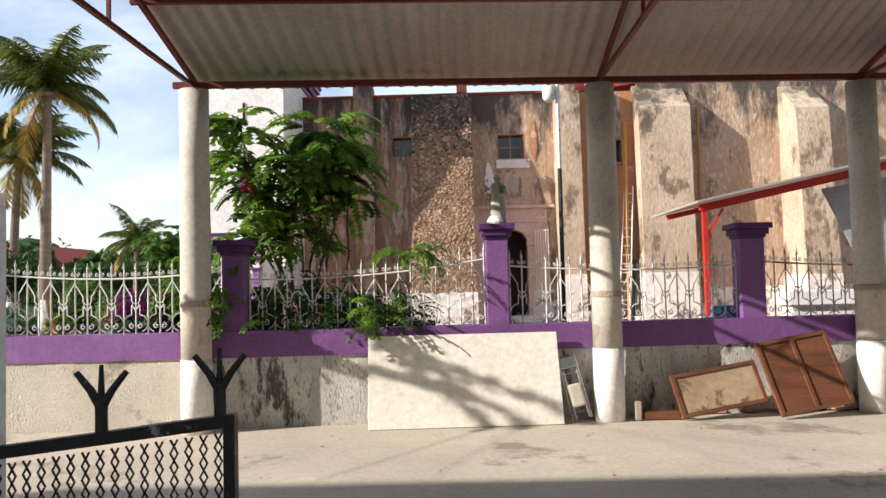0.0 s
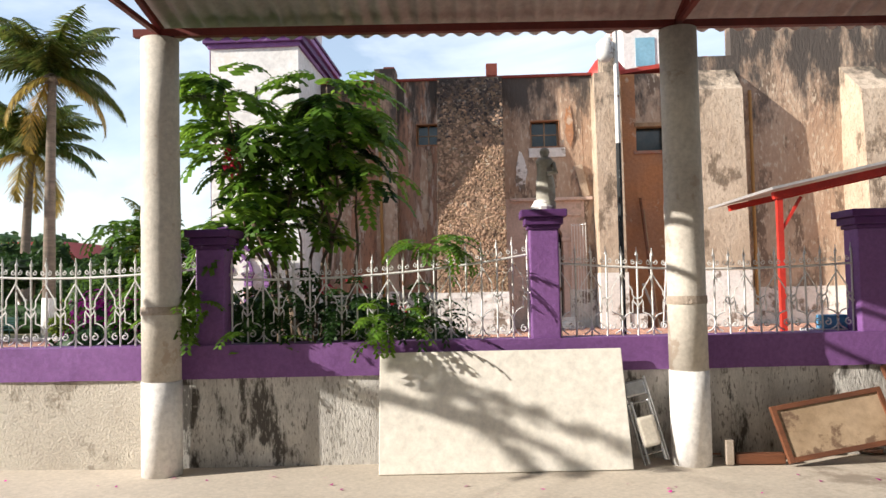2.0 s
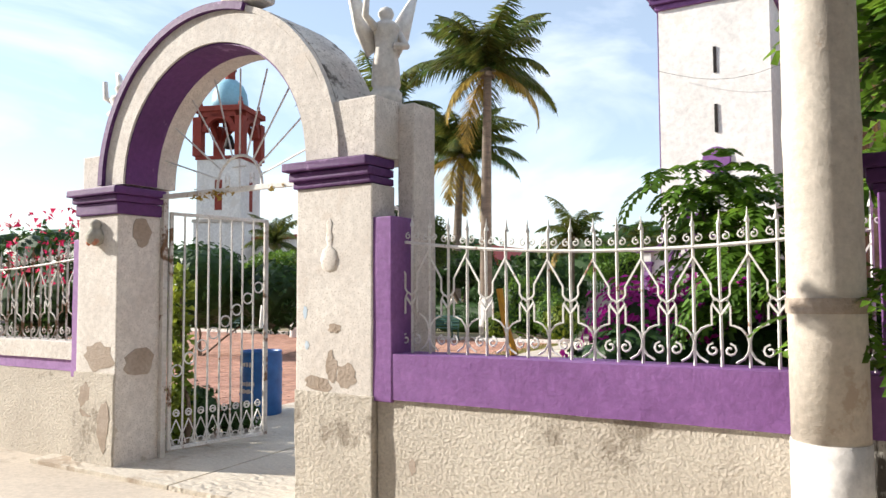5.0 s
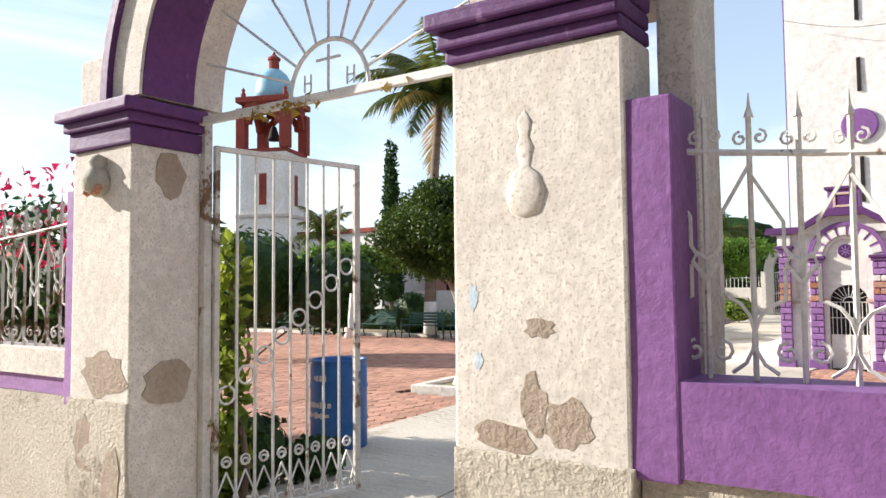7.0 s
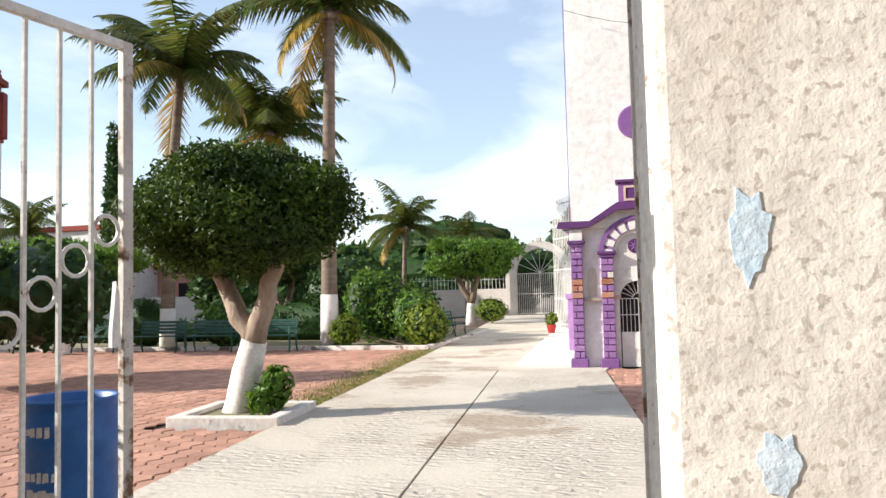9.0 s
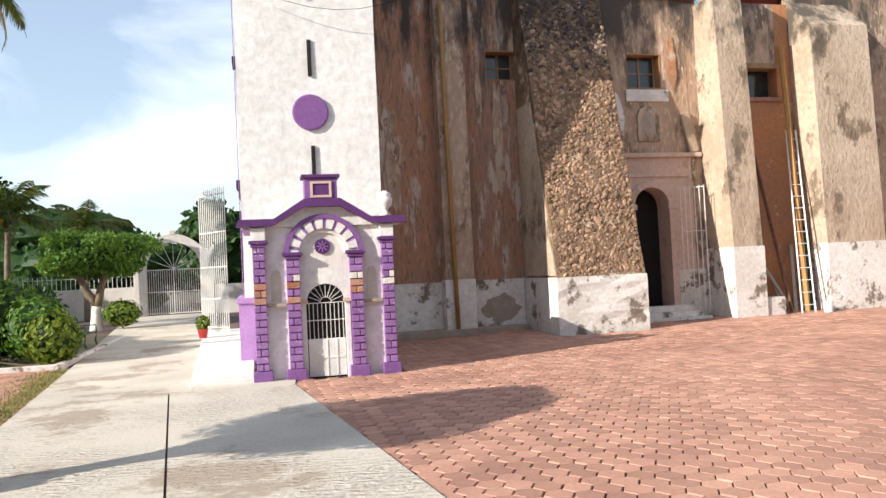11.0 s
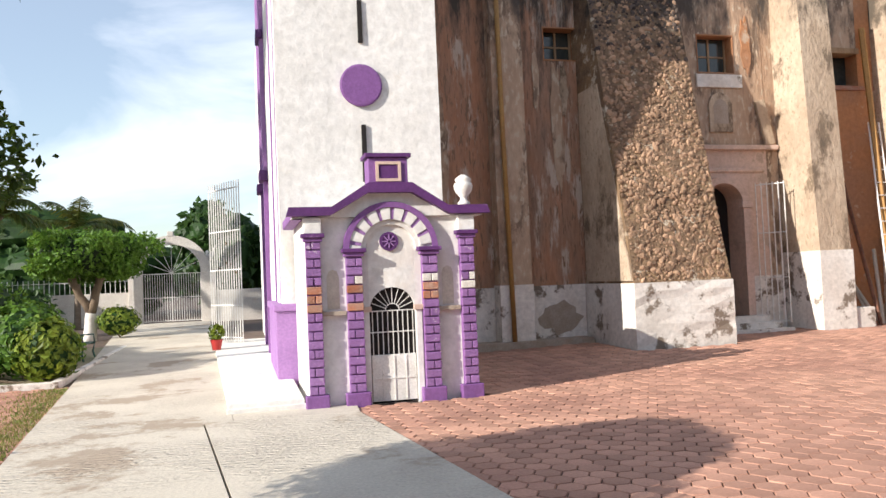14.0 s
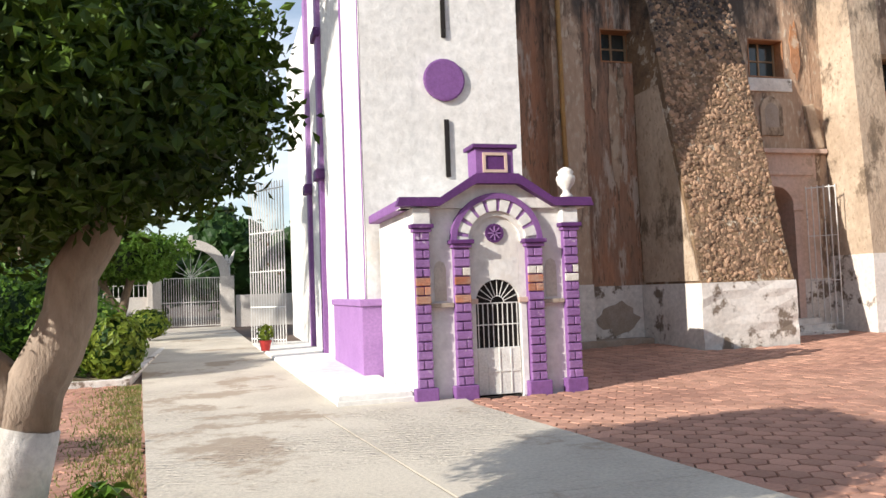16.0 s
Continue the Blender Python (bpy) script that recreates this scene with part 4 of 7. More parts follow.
for i in range(17):
    xa = GX - 0.02 - i * 0.041
    for sg in (-1, 1):
        pts = []
        for k in range(13):
            z = bz(xa) - 0.035 - k * 0.038
            pts.append((xa - 0.0103 + sg * (0.0103 if k % 2 else -0.0103) * 1.0, GY, z))
        tube(b, pts, 0.0035, 4)
part("wire_mesh", b, "iron_black", bar_ob, "black expanded wire mesh")
for sx in (-0.598, -0.268):
    b = B()
    z = bz(sx)
    tube(b, [(sx, GY, z), (sx, GY, z + 0.1)], 0.018, 6, 0.018)
    tube(b, [(sx, GY, z + 0.09), (sx, GY, z + 0.2)], 0.012, 6, 0.006)
    for sg in (-1, 1):
        tube(b, [(sx, GY, z + 0.08), (sx + sg * 0.03, GY, z + 0.13), (sx + sg * 0.07, GY, z + 0.18)], 0.014, 6, 0.009)
    part("spike", b, "iron_black", bar_ob, "forked iron spike")
wp = thing("white_post", (-0.99, 1.8, -0.3), "white painted steel gate post at the street edge", "post")
part("shaft", bx(B(), -1.06, 1.76, -0.35, -0.915, 1.84, 1.77, 0.01), "column_base", wp)

# ---- things leaning on the street wall ----
board = thing("board", (0.45, 9.4, -0.3), "large pale painted board leaning on the wall", "board")
bm = bx(B(), 0, -0.012, 0, 2.46, 0.012, 1.2, 0.008)
bmesh.ops.transform(bm, matrix=Matrix.Translation((-0.76, 9.19, -0.3)) @ Matrix.Rotation(radians(3.4), 4, "Z") @ Matrix.Rotation(radians(-19), 4, "X"), verts=bm.verts[:])
part("sheet", bm, "board", board)
chair = thing("folding_chair", (2.0, 9.5, -0.3), "folded metal chair with cream seat leaning on the wall", "chair")
mc = Matrix.Translation((1.83, 9.45, -0.29)) @ Matrix.Rotation(radians(4), 4, "Z") @ Matrix.Rotation(radians(-13), 4, "X") @ Matrix.Rotation(radians(-12), 4, "Y")


def chair_part(name, bm, mat, label=""):
    bmesh.ops.transform(bm, matrix=mc, verts=bm.verts[:])
    part(name, bm, mat, chair, label)


for sx in (0.0, 0.24):
    chair_part("leg", tube(B(), [(sx, 0, 0), (sx, 0, 0.84)], 0.013, 6), "chrome")
for sx in (0.035, 0.205):
    chair_part("leg", tube(B(), [(sx, -0.03, 0.01), (sx, -0.03, 0.62)], 0.012, 6), "chrome")
chair_part("backrest", bx(B(), 0.01, -0.012, 0.66, 0.23, 0.012, 0.82, 0.02), "chrome")
chair_part("seat", bx(B(), 0.03, -0.06, 0.16, 0.21, -0.02, 0.46, 0.03), "cushion", "cream vinyl seat")
for z in (0.1, 0.6):
    chair_part("crossbar", tube(B(), [(0.0, 0, z), (0.24, 0, z)], 0.01, 5), "chrome")


def leaning_panel(name, label, x, y, w, h, lean, roll, yaw, panels, face="board"):
    t = thing(name, (x, y, -0.3), label, "door panel")
    m = Matrix.Translation((x, y, -0.28)) @ Matrix.Rotation(radians(yaw), 4, "Z") @ Matrix.Rotation(radians(lean), 4, "X") @ Matrix.Rotation(radians(roll), 4, "Y")

    def pp(nm, bm, mat, lab=""):
        bmesh.ops.transform(bm, matrix=m, verts=bm.verts[:])
        part(nm, bm, mat, t, lab)

    f = 0.05
    for x0, x1, z0, z1 in ((0, f, 0, h), (w - f, w, 0, h), (f + 0.001, w - f - 0.001, 0, f), (f + 0.001, w - f - 0.001, h - f, h)):
        pp("frame_rail", bx(B(), x0, -0.03, z0, x1, 0.02, z1, 0.004), "wood")
    if panels == 2:
        pp("frame_rail", bx(B(), w / 2 - f / 2, -0.03, f + 0.001, w / 2 + f / 2, 0.02, h - f - 0.001, 0.004), "wood")
    pp("panel", bx(B(), f, -0.01, f, w - f, 0.008, h - f), face)


leaning_panel("framed_board", "dirty plywood board in brown wooden frame leaning on wall", 3.2, 9.42, 1.16, 0.56, -22, -9, 4, 1, "ply")
leaning_panel("wooden_door_panel", "brown wooden door panel leaning on the wall", 4.42, 9.36, 1.0, 0.98, -22, -9, 5, 2, "wood")
lb = thing("loose_timber", (2.95, 9.6, -0.3), "short dark timber offcut by the wall", "timber")
part("beam", bx(B(), 2.72, 9.5, -0.3, 3.2, 9.6, -0.2, 0.01), "wood", lb)
lb = thing("loose_brick", (2.75, 9.6, -0.3), "single brick standing beside the column", "brick")
part("block", bx(B(), 2.62, 9.48, -0.3, 2.7, 9.56, -0.06, 0.01), "mud", lb)

petals = B()
rnd = random.Random(5)
for _ in range(60):
    px, py = rnd.uniform(-5, 6), rnd.uniform(6.4, 9.3)
    z = ground_z(px, py) + 0.006
    a = rnd.random() * 6
    s = rnd.uniform(0.012, 0.03)
    vs = [petals.verts.new((px + s * math.cos(a + k * 2.1), py + s * math.sin(a + k * 2.1), z + 0.01 * (k == 1))) for k in range(3)]
    petals.faces.new(vs)
solo("fallen_petals", petals, "bougain", "scattered fallen magenta petals on the street", "petals", kind="stuff")

# ---- unseen leafy strings added over the street to cast shadows on the board ----
strings = thing("unseen_shadow_strings", (-8, 6, 3.5), "unseen leafy strings added to cast shadows on the board", "garland")
for k, (p0, p1, s0, s1) in enumerate((((-0.62, 9.62, 0.78), (0.75, 9.28, -0.28), 8.0, 11.0), ((-0.45, 9.62, 0.72), (1.62, 9.35, -0.1), 8.3, 12.5), ((-1.5, 9.58, 0.62), (0.2, 9.4, 0.15), 8.0, 12.0), ((-0.5, 9.62, 0.76), (1.15, 9.3, -0.28), 8.1, 11.6))):
    a = Vector(p0) + SUN_FROM * s0
    c = Vector(p1) + SUN_FROM * s1
    rnd = random.Random(90 + k)
    string = tube(B(), [a + (c - a) * q for q in (-0.25, 0.0, 0.5, 1.0, 1.3)], 0.017, 5)
    run = (c - a).length
    q = -0.2
    while q < 1.15:
        q += rnd.uniform(0.1, 0.2) / run
        clump = a + (c - a) * q + Vector((rnd.gauss(0, 0.02), rnd.gauss(0, 0.02), rnd.gauss(0, 0.02)))
        for _ in range(rnd.choice((5, 7, 10))):
            p = clump + Vector((rnd.gauss(0, 0.02), rnd.gauss(0, 0.02), rnd.gauss(0, 0.02)))
            vs = [string.verts.new(p + Vector((rnd.uniform(-0.08, 0.08), rnd.uniform(-0.08, 0.08), rnd.uniform(-0.08, 0.08)))) for _ in range(3)]
            string.faces.new(vs)
    part("string", string, "leaf_dark", strings)
    e = a + (c - a) * ((a.y + 2.55) / (a.y - c.y))
    # added wire that ties the unseen string to the building
    part("guy_wire", tube(B(), [c, e], 0.006, 4), "dark", strings)

# ---- statue on the middle pillar, angels on the gate ----
def statue(name, x, y, z, h, mat, label, wings=False, yaw=0.0, seed=0):
    """A draped standing figure, one plain shape."""
    b = B()
    lathe(b, [(0.16, 0.0), (0.165, 0.12), (0.13, 0.16), (0.15, 0.2), (0.145, 0.4), (0.12, 0.58), (0.125, 0.72), (0.15, 0.8), (0.11, 0.85), (0.055, 0.87), (0.065, 0.9), (0.085, 0.95), (0.065, 1.0), (0.01, 1.03)], (0, 0, 0), 22)
    for v in b.verts:
        a = math.atan2(v.co.y, v.co.x)
        if 0.14 < v.co.z < 0.8:
            k = 1 + 0.09 * math.sin(a * 9 + v.co.z * 4) + 0.05 * math.sin(a * 4)
            v.co.x *= k
            v.co.y *= k * 0.85
    if wings:
        for sg in (-1, 1):
            prism(b, [(sg * 0.06, 0.6), (sg * 0.16, 0.5), (sg * 0.3, 0.75), (sg * 0.42, 1.28), (sg * 0.34, 1.22), (sg * 0.2, 1.0), (sg * 0.08, 0.8)], 0.07, 0.12)
        tube(b, [(-0.13, -0.02, 0.78), (-0.28, -0.1, 0.86), (-0.27, -0.12, 1.08)], 0.045, 8, 0.03)
    tube(b, [(0.13, -0.02, 0.76), (0.16, -0.14, 0.6), (0.02, -0.16, 0.58)], 0.045, 8, 0.035)
    m = Matrix.Translation((x, y, z)) @ Matrix.Rotation(radians(yaw), 4, "Z") @ Matrix.Scale(h, 4)
    bmesh.ops.transform(b, matrix=m, verts=b.verts[:])
    return solo(name, b, mat, label, "statue", smooth=True)


statue("statue", 0.97, wall_y(0.93) + 0.15, 2.28, 0.66, "statue_green", "small mossy draped stone statue on a purple pillar")
b = lathe(B(), [(0.12, 0), (0.13, 0.04), (0.1, 0.09), (0.09, 0.11)], (0.94, wall_y(0.93) + 0.15, 2.28), 14)
solo("plinth", b, "column_base", "small white plaster plinth under the statue", "plinth")
statue("angel_statue", -6.18, 9.86, SPRING + 0.48, 0.8, "statue", "white plaster angel statue with raised wings", True, 62)
statue("angel_statue", -9.62, 9.85, SPRING + 0.35, 0.8, "statue", "white plaster angel statue with raised wings", True, -15)

# ---- planting behind the fence ----
def pinnate(blobs, n, seed, mat, parent, size=0.09, arch_len=0.45):
    """Arching compound leaves with paired leaflets."""
    rnd = random.Random(seed)
    P, D = cloud(blobs, n, seed, 0.35)
    V, F = [], []
    for p, d in zip(P, D):
        p = Vector(p)
        az = math.atan2(d[1], d[0]) + rnd.uniform(-0.9, 0.9)
        el = rnd.uniform(-0.2, 0.7)
        L = arch_len * rnd.uniform(0.7, 1.3)
        for k in range(8):
            e = el - k * 0.16
            q = p + Vector((math.cos(az) * math.cos(e), math.sin(az) * math.cos(e), math.sin(e))) * L / 8
            dr = (q - p).normalized()
            side = dr.cross(Vector((0, 0, 1))).normalized()
            for sg in (-1, 1):
                t = (side * sg + dr * 0.45 + Vector((0, 0, -0.3))).normalized() * size * (1.15 - 0.07 * k) * rnd.uniform(0.85, 1.15)
                w = dr * size * 0.33
                m = q + t * 0.5 + Vector((0, 0, 0.012))
                a = len(V)
                V.extend([q, m - w, q + t, m + w])
                F.extend([(a, a + 1, a + 2), (a, a + 2, a + 3)])
            p = q
    me = bpy.data.meshes.new("foliage")
    me.from_pydata([tuple(v) for v in V], [], F)
    me.materials.append(M[mat])
    ob = new("foliage", me)
    ob.parent = parent
    ob.matrix_parent_inverse = parent.matrix_basis.inverted()
    return ob


shrub = thing("flowering_shrub", (-1.9, 10.6, -0.3), "tall leafy flowering shrub growing over the iron fence", "shrub")
SB = [((-2.5, 10.4, 3.2), (0.35, 0.4, 0.6)), ((-2.05, 10.6, 2.95), (0.4, 0.45, 0.5)), ((-1.6, 10.7, 3.3), (0.42, 0.45, 0.5)), ((-1.3, 10.6, 3.25), (0.35, 0.4, 0.5)),
      ((-2.45, 10.3, 2.35), (0.32, 0.35, 0.45)), ((-1.9, 10.6, 2.3), (0.35, 0.35, 0.4)), ((-1.5, 10.6, 3.75), (0.32, 0.35, 0.28)), ((-2.65, 10.25, 3.85), (0.25, 0.3, 0.2)), ((-1.15, 10.6, 2.75), (0.22, 0.25, 0.3))]
pinnate(SB, 235, 11, "leaf_fresh", shrub, 0.19, 0.6)
# inner leaves in darker green paint the shade inside the shrub
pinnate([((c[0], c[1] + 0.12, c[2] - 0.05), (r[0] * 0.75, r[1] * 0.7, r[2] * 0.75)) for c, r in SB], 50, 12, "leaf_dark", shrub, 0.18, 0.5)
for k, (c, r) in enumerate(SB):
    part("stem", limb(B(), (-1.9 + 0.05 * k, 10.6, -0.35), (c[0], c[1], c[2] + r[2] * 0.4), 0.035, 0.01, 60 + k, 8, 0.1), "bark", shrub, smooth=True)
fl = B()
rnd = random.Random(9)
for c in ((-2.55, 10.05, 3.05), (-2.5, 10.05, 2.95), (-2.45, 10.05, 2.86), (-1.05, 9.85, 1.55), (-1.35, 9.9, 1.5), (-0.6, 9.9, 1.3)):
    for _ in range(16):
        p = Vector(c) + Vector((rnd.gauss(0, 0.05), rnd.gauss(0, 0.04), rnd.gauss(0, 0.05)))
        vs = [fl.verts.new(p + Vector((rnd.uniform(-0.04, 0.04), rnd.uniform(-0.04, 0.04), rnd.uniform(-0.04, 0.04)))) for _ in range(3)]
        fl.faces.new(vs)
part("flowers", fl, "red_petal", shrub, "bright red flowers", kind="stuff")

low = thing("fence_creeper", (-1.0, 10.0, 0.9), "leafy creeper trailing through the iron fence", "creeper")
pinnate([((-1.9, 10.05, 1.35), (0.45, 0.25, 0.4)), ((-1.1, 10.05, 1.25), (0.6, 0.25, 0.35)), ((-0.4, 10.05, 1.2), (0.4, 0.25, 0.28))], 120, 15, "leaf_dark", low, 0.09, 0.4)
pinnate([((-0.75, 9.68, 1.15), (0.3, 0.14, 0.22)), ((-0.25, 9.75, 1.9), (0.4, 0.2, 0.14)), ((-2.75, 9.6, 1.3), (0.3, 0.14, 0.3)), ((-2.9, 9.75, 1.0), (0.15, 0.1, 0.12)), ((-1.9, 9.6, 0.95), (0.1, 0.08, 0.1)), ((-2.2, 9.55, 0.9), (0.08, 0.06, 0.16))], 85, 16, "leaf_fresh", low, 0.1, 0.42)
b = B()
for k, (xa, xb, z) in enumerate(((-2.4, -2.95, 1.3), (-1.4, -0.5, 1.2), (-1.2, 0.1, 1.9), (-2.2, -1.9, 0.95))):
    limb(b, (xa, 10.1, 0.5), (xb, 9.72, z), 0.012, 0.005, 70 + k, 6, 0.05)
part("stem", b, "bark", low)

vine = thing("garden_bush", (-3.7, 10.9, -0.3), "bright green bush behind the street fence", "bush")
pinnate([((-3.7, 10.9, 1.95), (0.5, 0.4, 0.42)), ((-3.55, 10.7, 1.5), (0.45, 0.35, 0.4)), ((-4.0, 10.8, 2.25), (0.3, 0.25, 0.2))], 190, 18, "leaf_fresh", vine, 0.12, 0.4)
b = B()
for k in range(4):
    limb(b, (-3.7 + 0.05 * k, 10.9, -0.35), (-3.9 + 0.2 * k, 10.8, 2.0), 0.02, 0.008, 80 + k)
part("stem", b, "bark", vine)

bush("bougainvillea", [((-4.6, 11.6, 0.95), (0.6, 0.5, 0.6)), ((-4.1, 11.9, 1.1), (0.6, 0.5, 0.5)), ((-3.5, 11.7, 0.9), (0.55, 0.5, 0.55)), ((-5.0, 11.4, 0.55), (0.4, 0.4, 0.4))], 3600, 0.055, "bougain", "magenta bougainvillea bush in full flower", 31, 0.7, core_mat="leaf_dark")
bush("low_hedge_bush", [((-4.4, 10.9, 0.55), (0.8, 0.4, 0.6)), ((-3.4, 10.8, 0.6), (0.7, 0.4, 0.65)), ((-2.4, 11.3, 0.7), (0.8, 0.5, 0.85)), ((-1.2, 11.2, 0.65), (0.8, 0.5, 0.8)), ((-0.2, 11.2, 0.45), (0.5, 0.4, 0.6))], 5200, 0.07, "leaf_dark", "dark green low bushes behind the fence", 32, 0.85)
bush("oleander_bush", [((-11.3, 11.0, 1.7), (0.9, 0.5, 0.7)), ((-12.4, 11.2, 1.5), (1.0, 0.5, 0.8)), ((-10.7, 11.0, 1.2), (0.7, 0.4, 0.8)), ((-13.6, 11.3, 1.5), (1.0, 0.6, 0.9))], 4200, 0.07, "leaf_dark", "oleander bush with red flowers beside the gate", 33, 0.8)
b = B()
rnd = random.Random(3)
for _ in range(190):
    p = Vector((rnd.uniform(-13.4, -10.2), rnd.uniform(10.3, 10.8), rnd.uniform(1.5, 2.5)))
    for _ in range(2):
        vs = [b.verts.new(p + Vector((rnd.uniform(-0.05, 0.05), rnd.uniform(-0.05, 0.05), rnd.uniform(-0.05, 0.05)))) for _ in range(3)]
        b.faces.new(vs)
solo("oleander_flowers", b, "red_petal", "red oleander blossoms in clusters on the bush", "flowers", kind="stuff")
bush("gate_climber", [((-9.55, 10.6, 0.1), (0.1, 0.15, 0.4)), ((-9.53, 10.58, 0.8), (0.08, 0.12, 0.5)), ((-9.5, 10.56, 1.35), (0.07, 0.1, 0.35))], 420, 0.085, "leaf_yellow", "yellow-green climber on the inside of the gate pier", 34, 0, long=1.3, category="climber")
bush("gate_bush", [((-9.75, 11.0, 0.0), (0.25, 0.3, 0.35)), ((-9.6, 11.5, -0.12), (0.22, 0.3, 0.2))], 800, 0.06, "leaf_dark", "low dark bush inside the gate", 35, 0.8)
gar = B()
rnd = random.Random(12)
for cxx, n in ((-8.55, 26), (-8.3, 40), (-8.15, 20), (-7.5, 10)):
    for _ in range(n):
        p = Vector((cxx + rnd.gauss(0, 0.05), LY - 0.02 + rnd.gauss(0, 0.02), 2.36 + rnd.gauss(0, 0.025)))
        vs = [gar.verts.new(p + Vector((rnd.uniform(-0.035, 0.035), rnd.uniform(-0.03, 0.03), rnd.uniform(-0.035, 0.035)))) for _ in range(3)]
        gar.faces.new(vs)
solo("dried_garland", gar, "palm_dry", "dried yellow flower garland on the gate bar", "garland", kind="stuff")


# ---- courtyard: path, curbs, barrel ----
def strip(bm, pts, z):
    vs = [bm.verts.new((x, y, ground_z(x, y) + z)) for x, y in pts]
    lo = [bm.verts.new((x, y, ground_z(x, y) - 0.1)) for x, y in pts]
    bm.faces.new(vs)
    n = len(pts)
    for i in range(n):
        bm.faces.new((vs[i], lo[i], lo[(i + 1) % n], vs[(i + 1) % n]))
    bmesh.ops.recalc_face_normals(bm, faces=bm.faces)
    return bm


def path_left(y):
    return -10.3 - 0.098 * (y - 10.0)


def path_right(y):
    return -6.05 - 0.118 * (y - 10.0)


def path_mid(y):
    return -8.18 - 0.104 * (y - 10.0)


pave = thing("pavement_path", (-9, 20, -0.3), "sunlit worn concrete path cast in slabs", "path", kind="structure")
ys = [9.3, 12.3, 15.3, 18.3, 21.2, 22.6]
for ya, yb in zip(ys, ys[1:]):
    g = 0.012
    for fa, fb in ((path_left, path_mid), (path_mid, path_right)):
        part("slab", strip(B(), [(fa(ya) + g, ya + g * 0.3), (fb(ya) - g, ya + g * 0.3), (fb(yb) - g, yb - g * 0.3), (fa(yb) + g, yb - g * 0.3)], 0.035), "path", pave)
ys = [22.6, 26.0, 29.5, 33.0, 37.0, 42.0, 48.0]
for ya, yb in zip(ys, ys[1:]):
    part("slab", strip(B(), [(path_left(ya), ya + 0.01), (-9.17 - 0.05 * (ya - 23.3), ya + 0.01), (-9.17 - 0.05 * (yb - 23.3), yb - 0.01), (path_left(yb), yb - 0.01)], 0.035), "path", pave)
part("slab", strip(B(), [(-9.128, 22.61), (path_right(22.6), 22.61), (-7.5, 23.2), (-9.163, 23.3)], 0.034), "path", pave)

plat = thing("tower_platform", (-8.9, 28, -0.3), "low white painted concrete platform along the tower", "platform")
b = B()
pts = [(-9.2, 23.25), (-8.2, 23.25), (-8.2, 36.0), (-9.85, 36.0)]
vs = [b.verts.new((x, y, -0.14)) for x, y in pts]
lo = [b.verts.new((x, y, -0.4)) for x, y in pts]
b.faces.new(vs)
for i in range(4):
    b.faces.new((vs[i], lo[i], lo[(i + 1) % 4], vs[(i + 1) % 4]))
bmesh.ops.recalc_face_normals(b, faces=b.faces)
bmesh.ops.bevel(b, geom=[e for e in b.edges if min(v.co.z for v in e.verts) > -0.2], offset=0.015, segments=2, affect="EDGES")
part("slab", b, "tower_white", plat)
part("front_step", bx(B(), -9.23, 23.2, -0.4, -8.16, 23.245, -0.2, 0.01), "tower_white", plat)

barrel = thing("barrel", (-10.3, 12.6, -0.28), "blue plastic barrel with flaking white lettering", "barrel")
part("body", lathe(B(), [(0.27, 0.0), (0.285, 0.02), (0.285, 0.26), (0.293, 0.29), (0.285, 0.32), (0.285, 0.58), (0.293, 0.61), (0.285, 0.64), (0.285, 0.8), (0.275, 0.84), (0.285, 0.86), (0.275, 0.88), (0.262, 0.87), (0.26, 0.3), (0.001, 0.28)], (-10.3, 12.6, -0.275), 32), "blue_barrel", barrel, smooth=True)
rnd = random.Random(4)
b = B()
for row, z in enumerate((0.34, 0.44, 0.70)):
    for k in range(9 if row < 2 else 4):
        a = radians(215 + row * 6 + k * 9 + rnd.uniform(-1.5, 1.5) + (30 if row == 2 else 0))
        h = rnd.uniform(0.03, 0.075)
        w = rnd.uniform(0.05, 0.11)
        q = [(-10.3 + 0.288 * math.cos(a + s * w), 12.6 + 0.288 * math.sin(a + s * w), z - 0.275 + t * h) for s, t in ((-1, -0.5), (1, -0.4), (0.9, 0.5), (-0.8, 0.45))]
        b.faces.new([b.verts.new(p) for p in q])
part("faded_lettering", b, "whitewash", barrel, "illegible flaking white paint", kind="stuff")

# ---- trees of the courtyard ----
topiary(-11.78, 17.2, 1.54, 3.08, 1.42, 101, "round clipped ficus tree in a white curbed bed", 0.16, 75000, 0.038, lime=0.95, mat="leaf_ficus", lump=70, core=0.62, lean=0.24, shell=0.5,
        tips=((-11.14, 17.1, 1.72), (-12.12, 17.3, 1.55)))
bed = thing("tree_bed", (-11.62, 17.1, -0.28), "square white concrete curb round the tree", "tree bed")
mb = Matrix.Translation((-11.62, 17.1, 0)) @ Matrix.Rotation(radians(5.5), 4, "Z")
for x0, y0, x1, y1 in ((-0.68, -0.68, 0.68, -0.52), (-0.68, 0.52, 0.68, 0.68), (-0.68, -0.518, -0.52, 0.518), (0.52, -0.518, 0.68, 0.518)):
    part("curb", bx(B(), x0, y0, -0.4, x1, y1, -0.17, 0.015, mb), "church_white", bed)
part("soil", bx(B(), -0.52, -0.52, -0.4, 0.52, 0.52, -0.22, 0, mb), "earth", bed)
bush("bed_plant", [((-11.2, 17.1, 0.1), (0.2, 0.2, 0.26)), ((-11.32, 17.0, -0.04), (0.2, 0.18, 0.15))], 420, 0.07, "leaf", "small leafy plant at the foot of the tree", 41, 0.5, at=(-11.25, 17.05, -0.22))

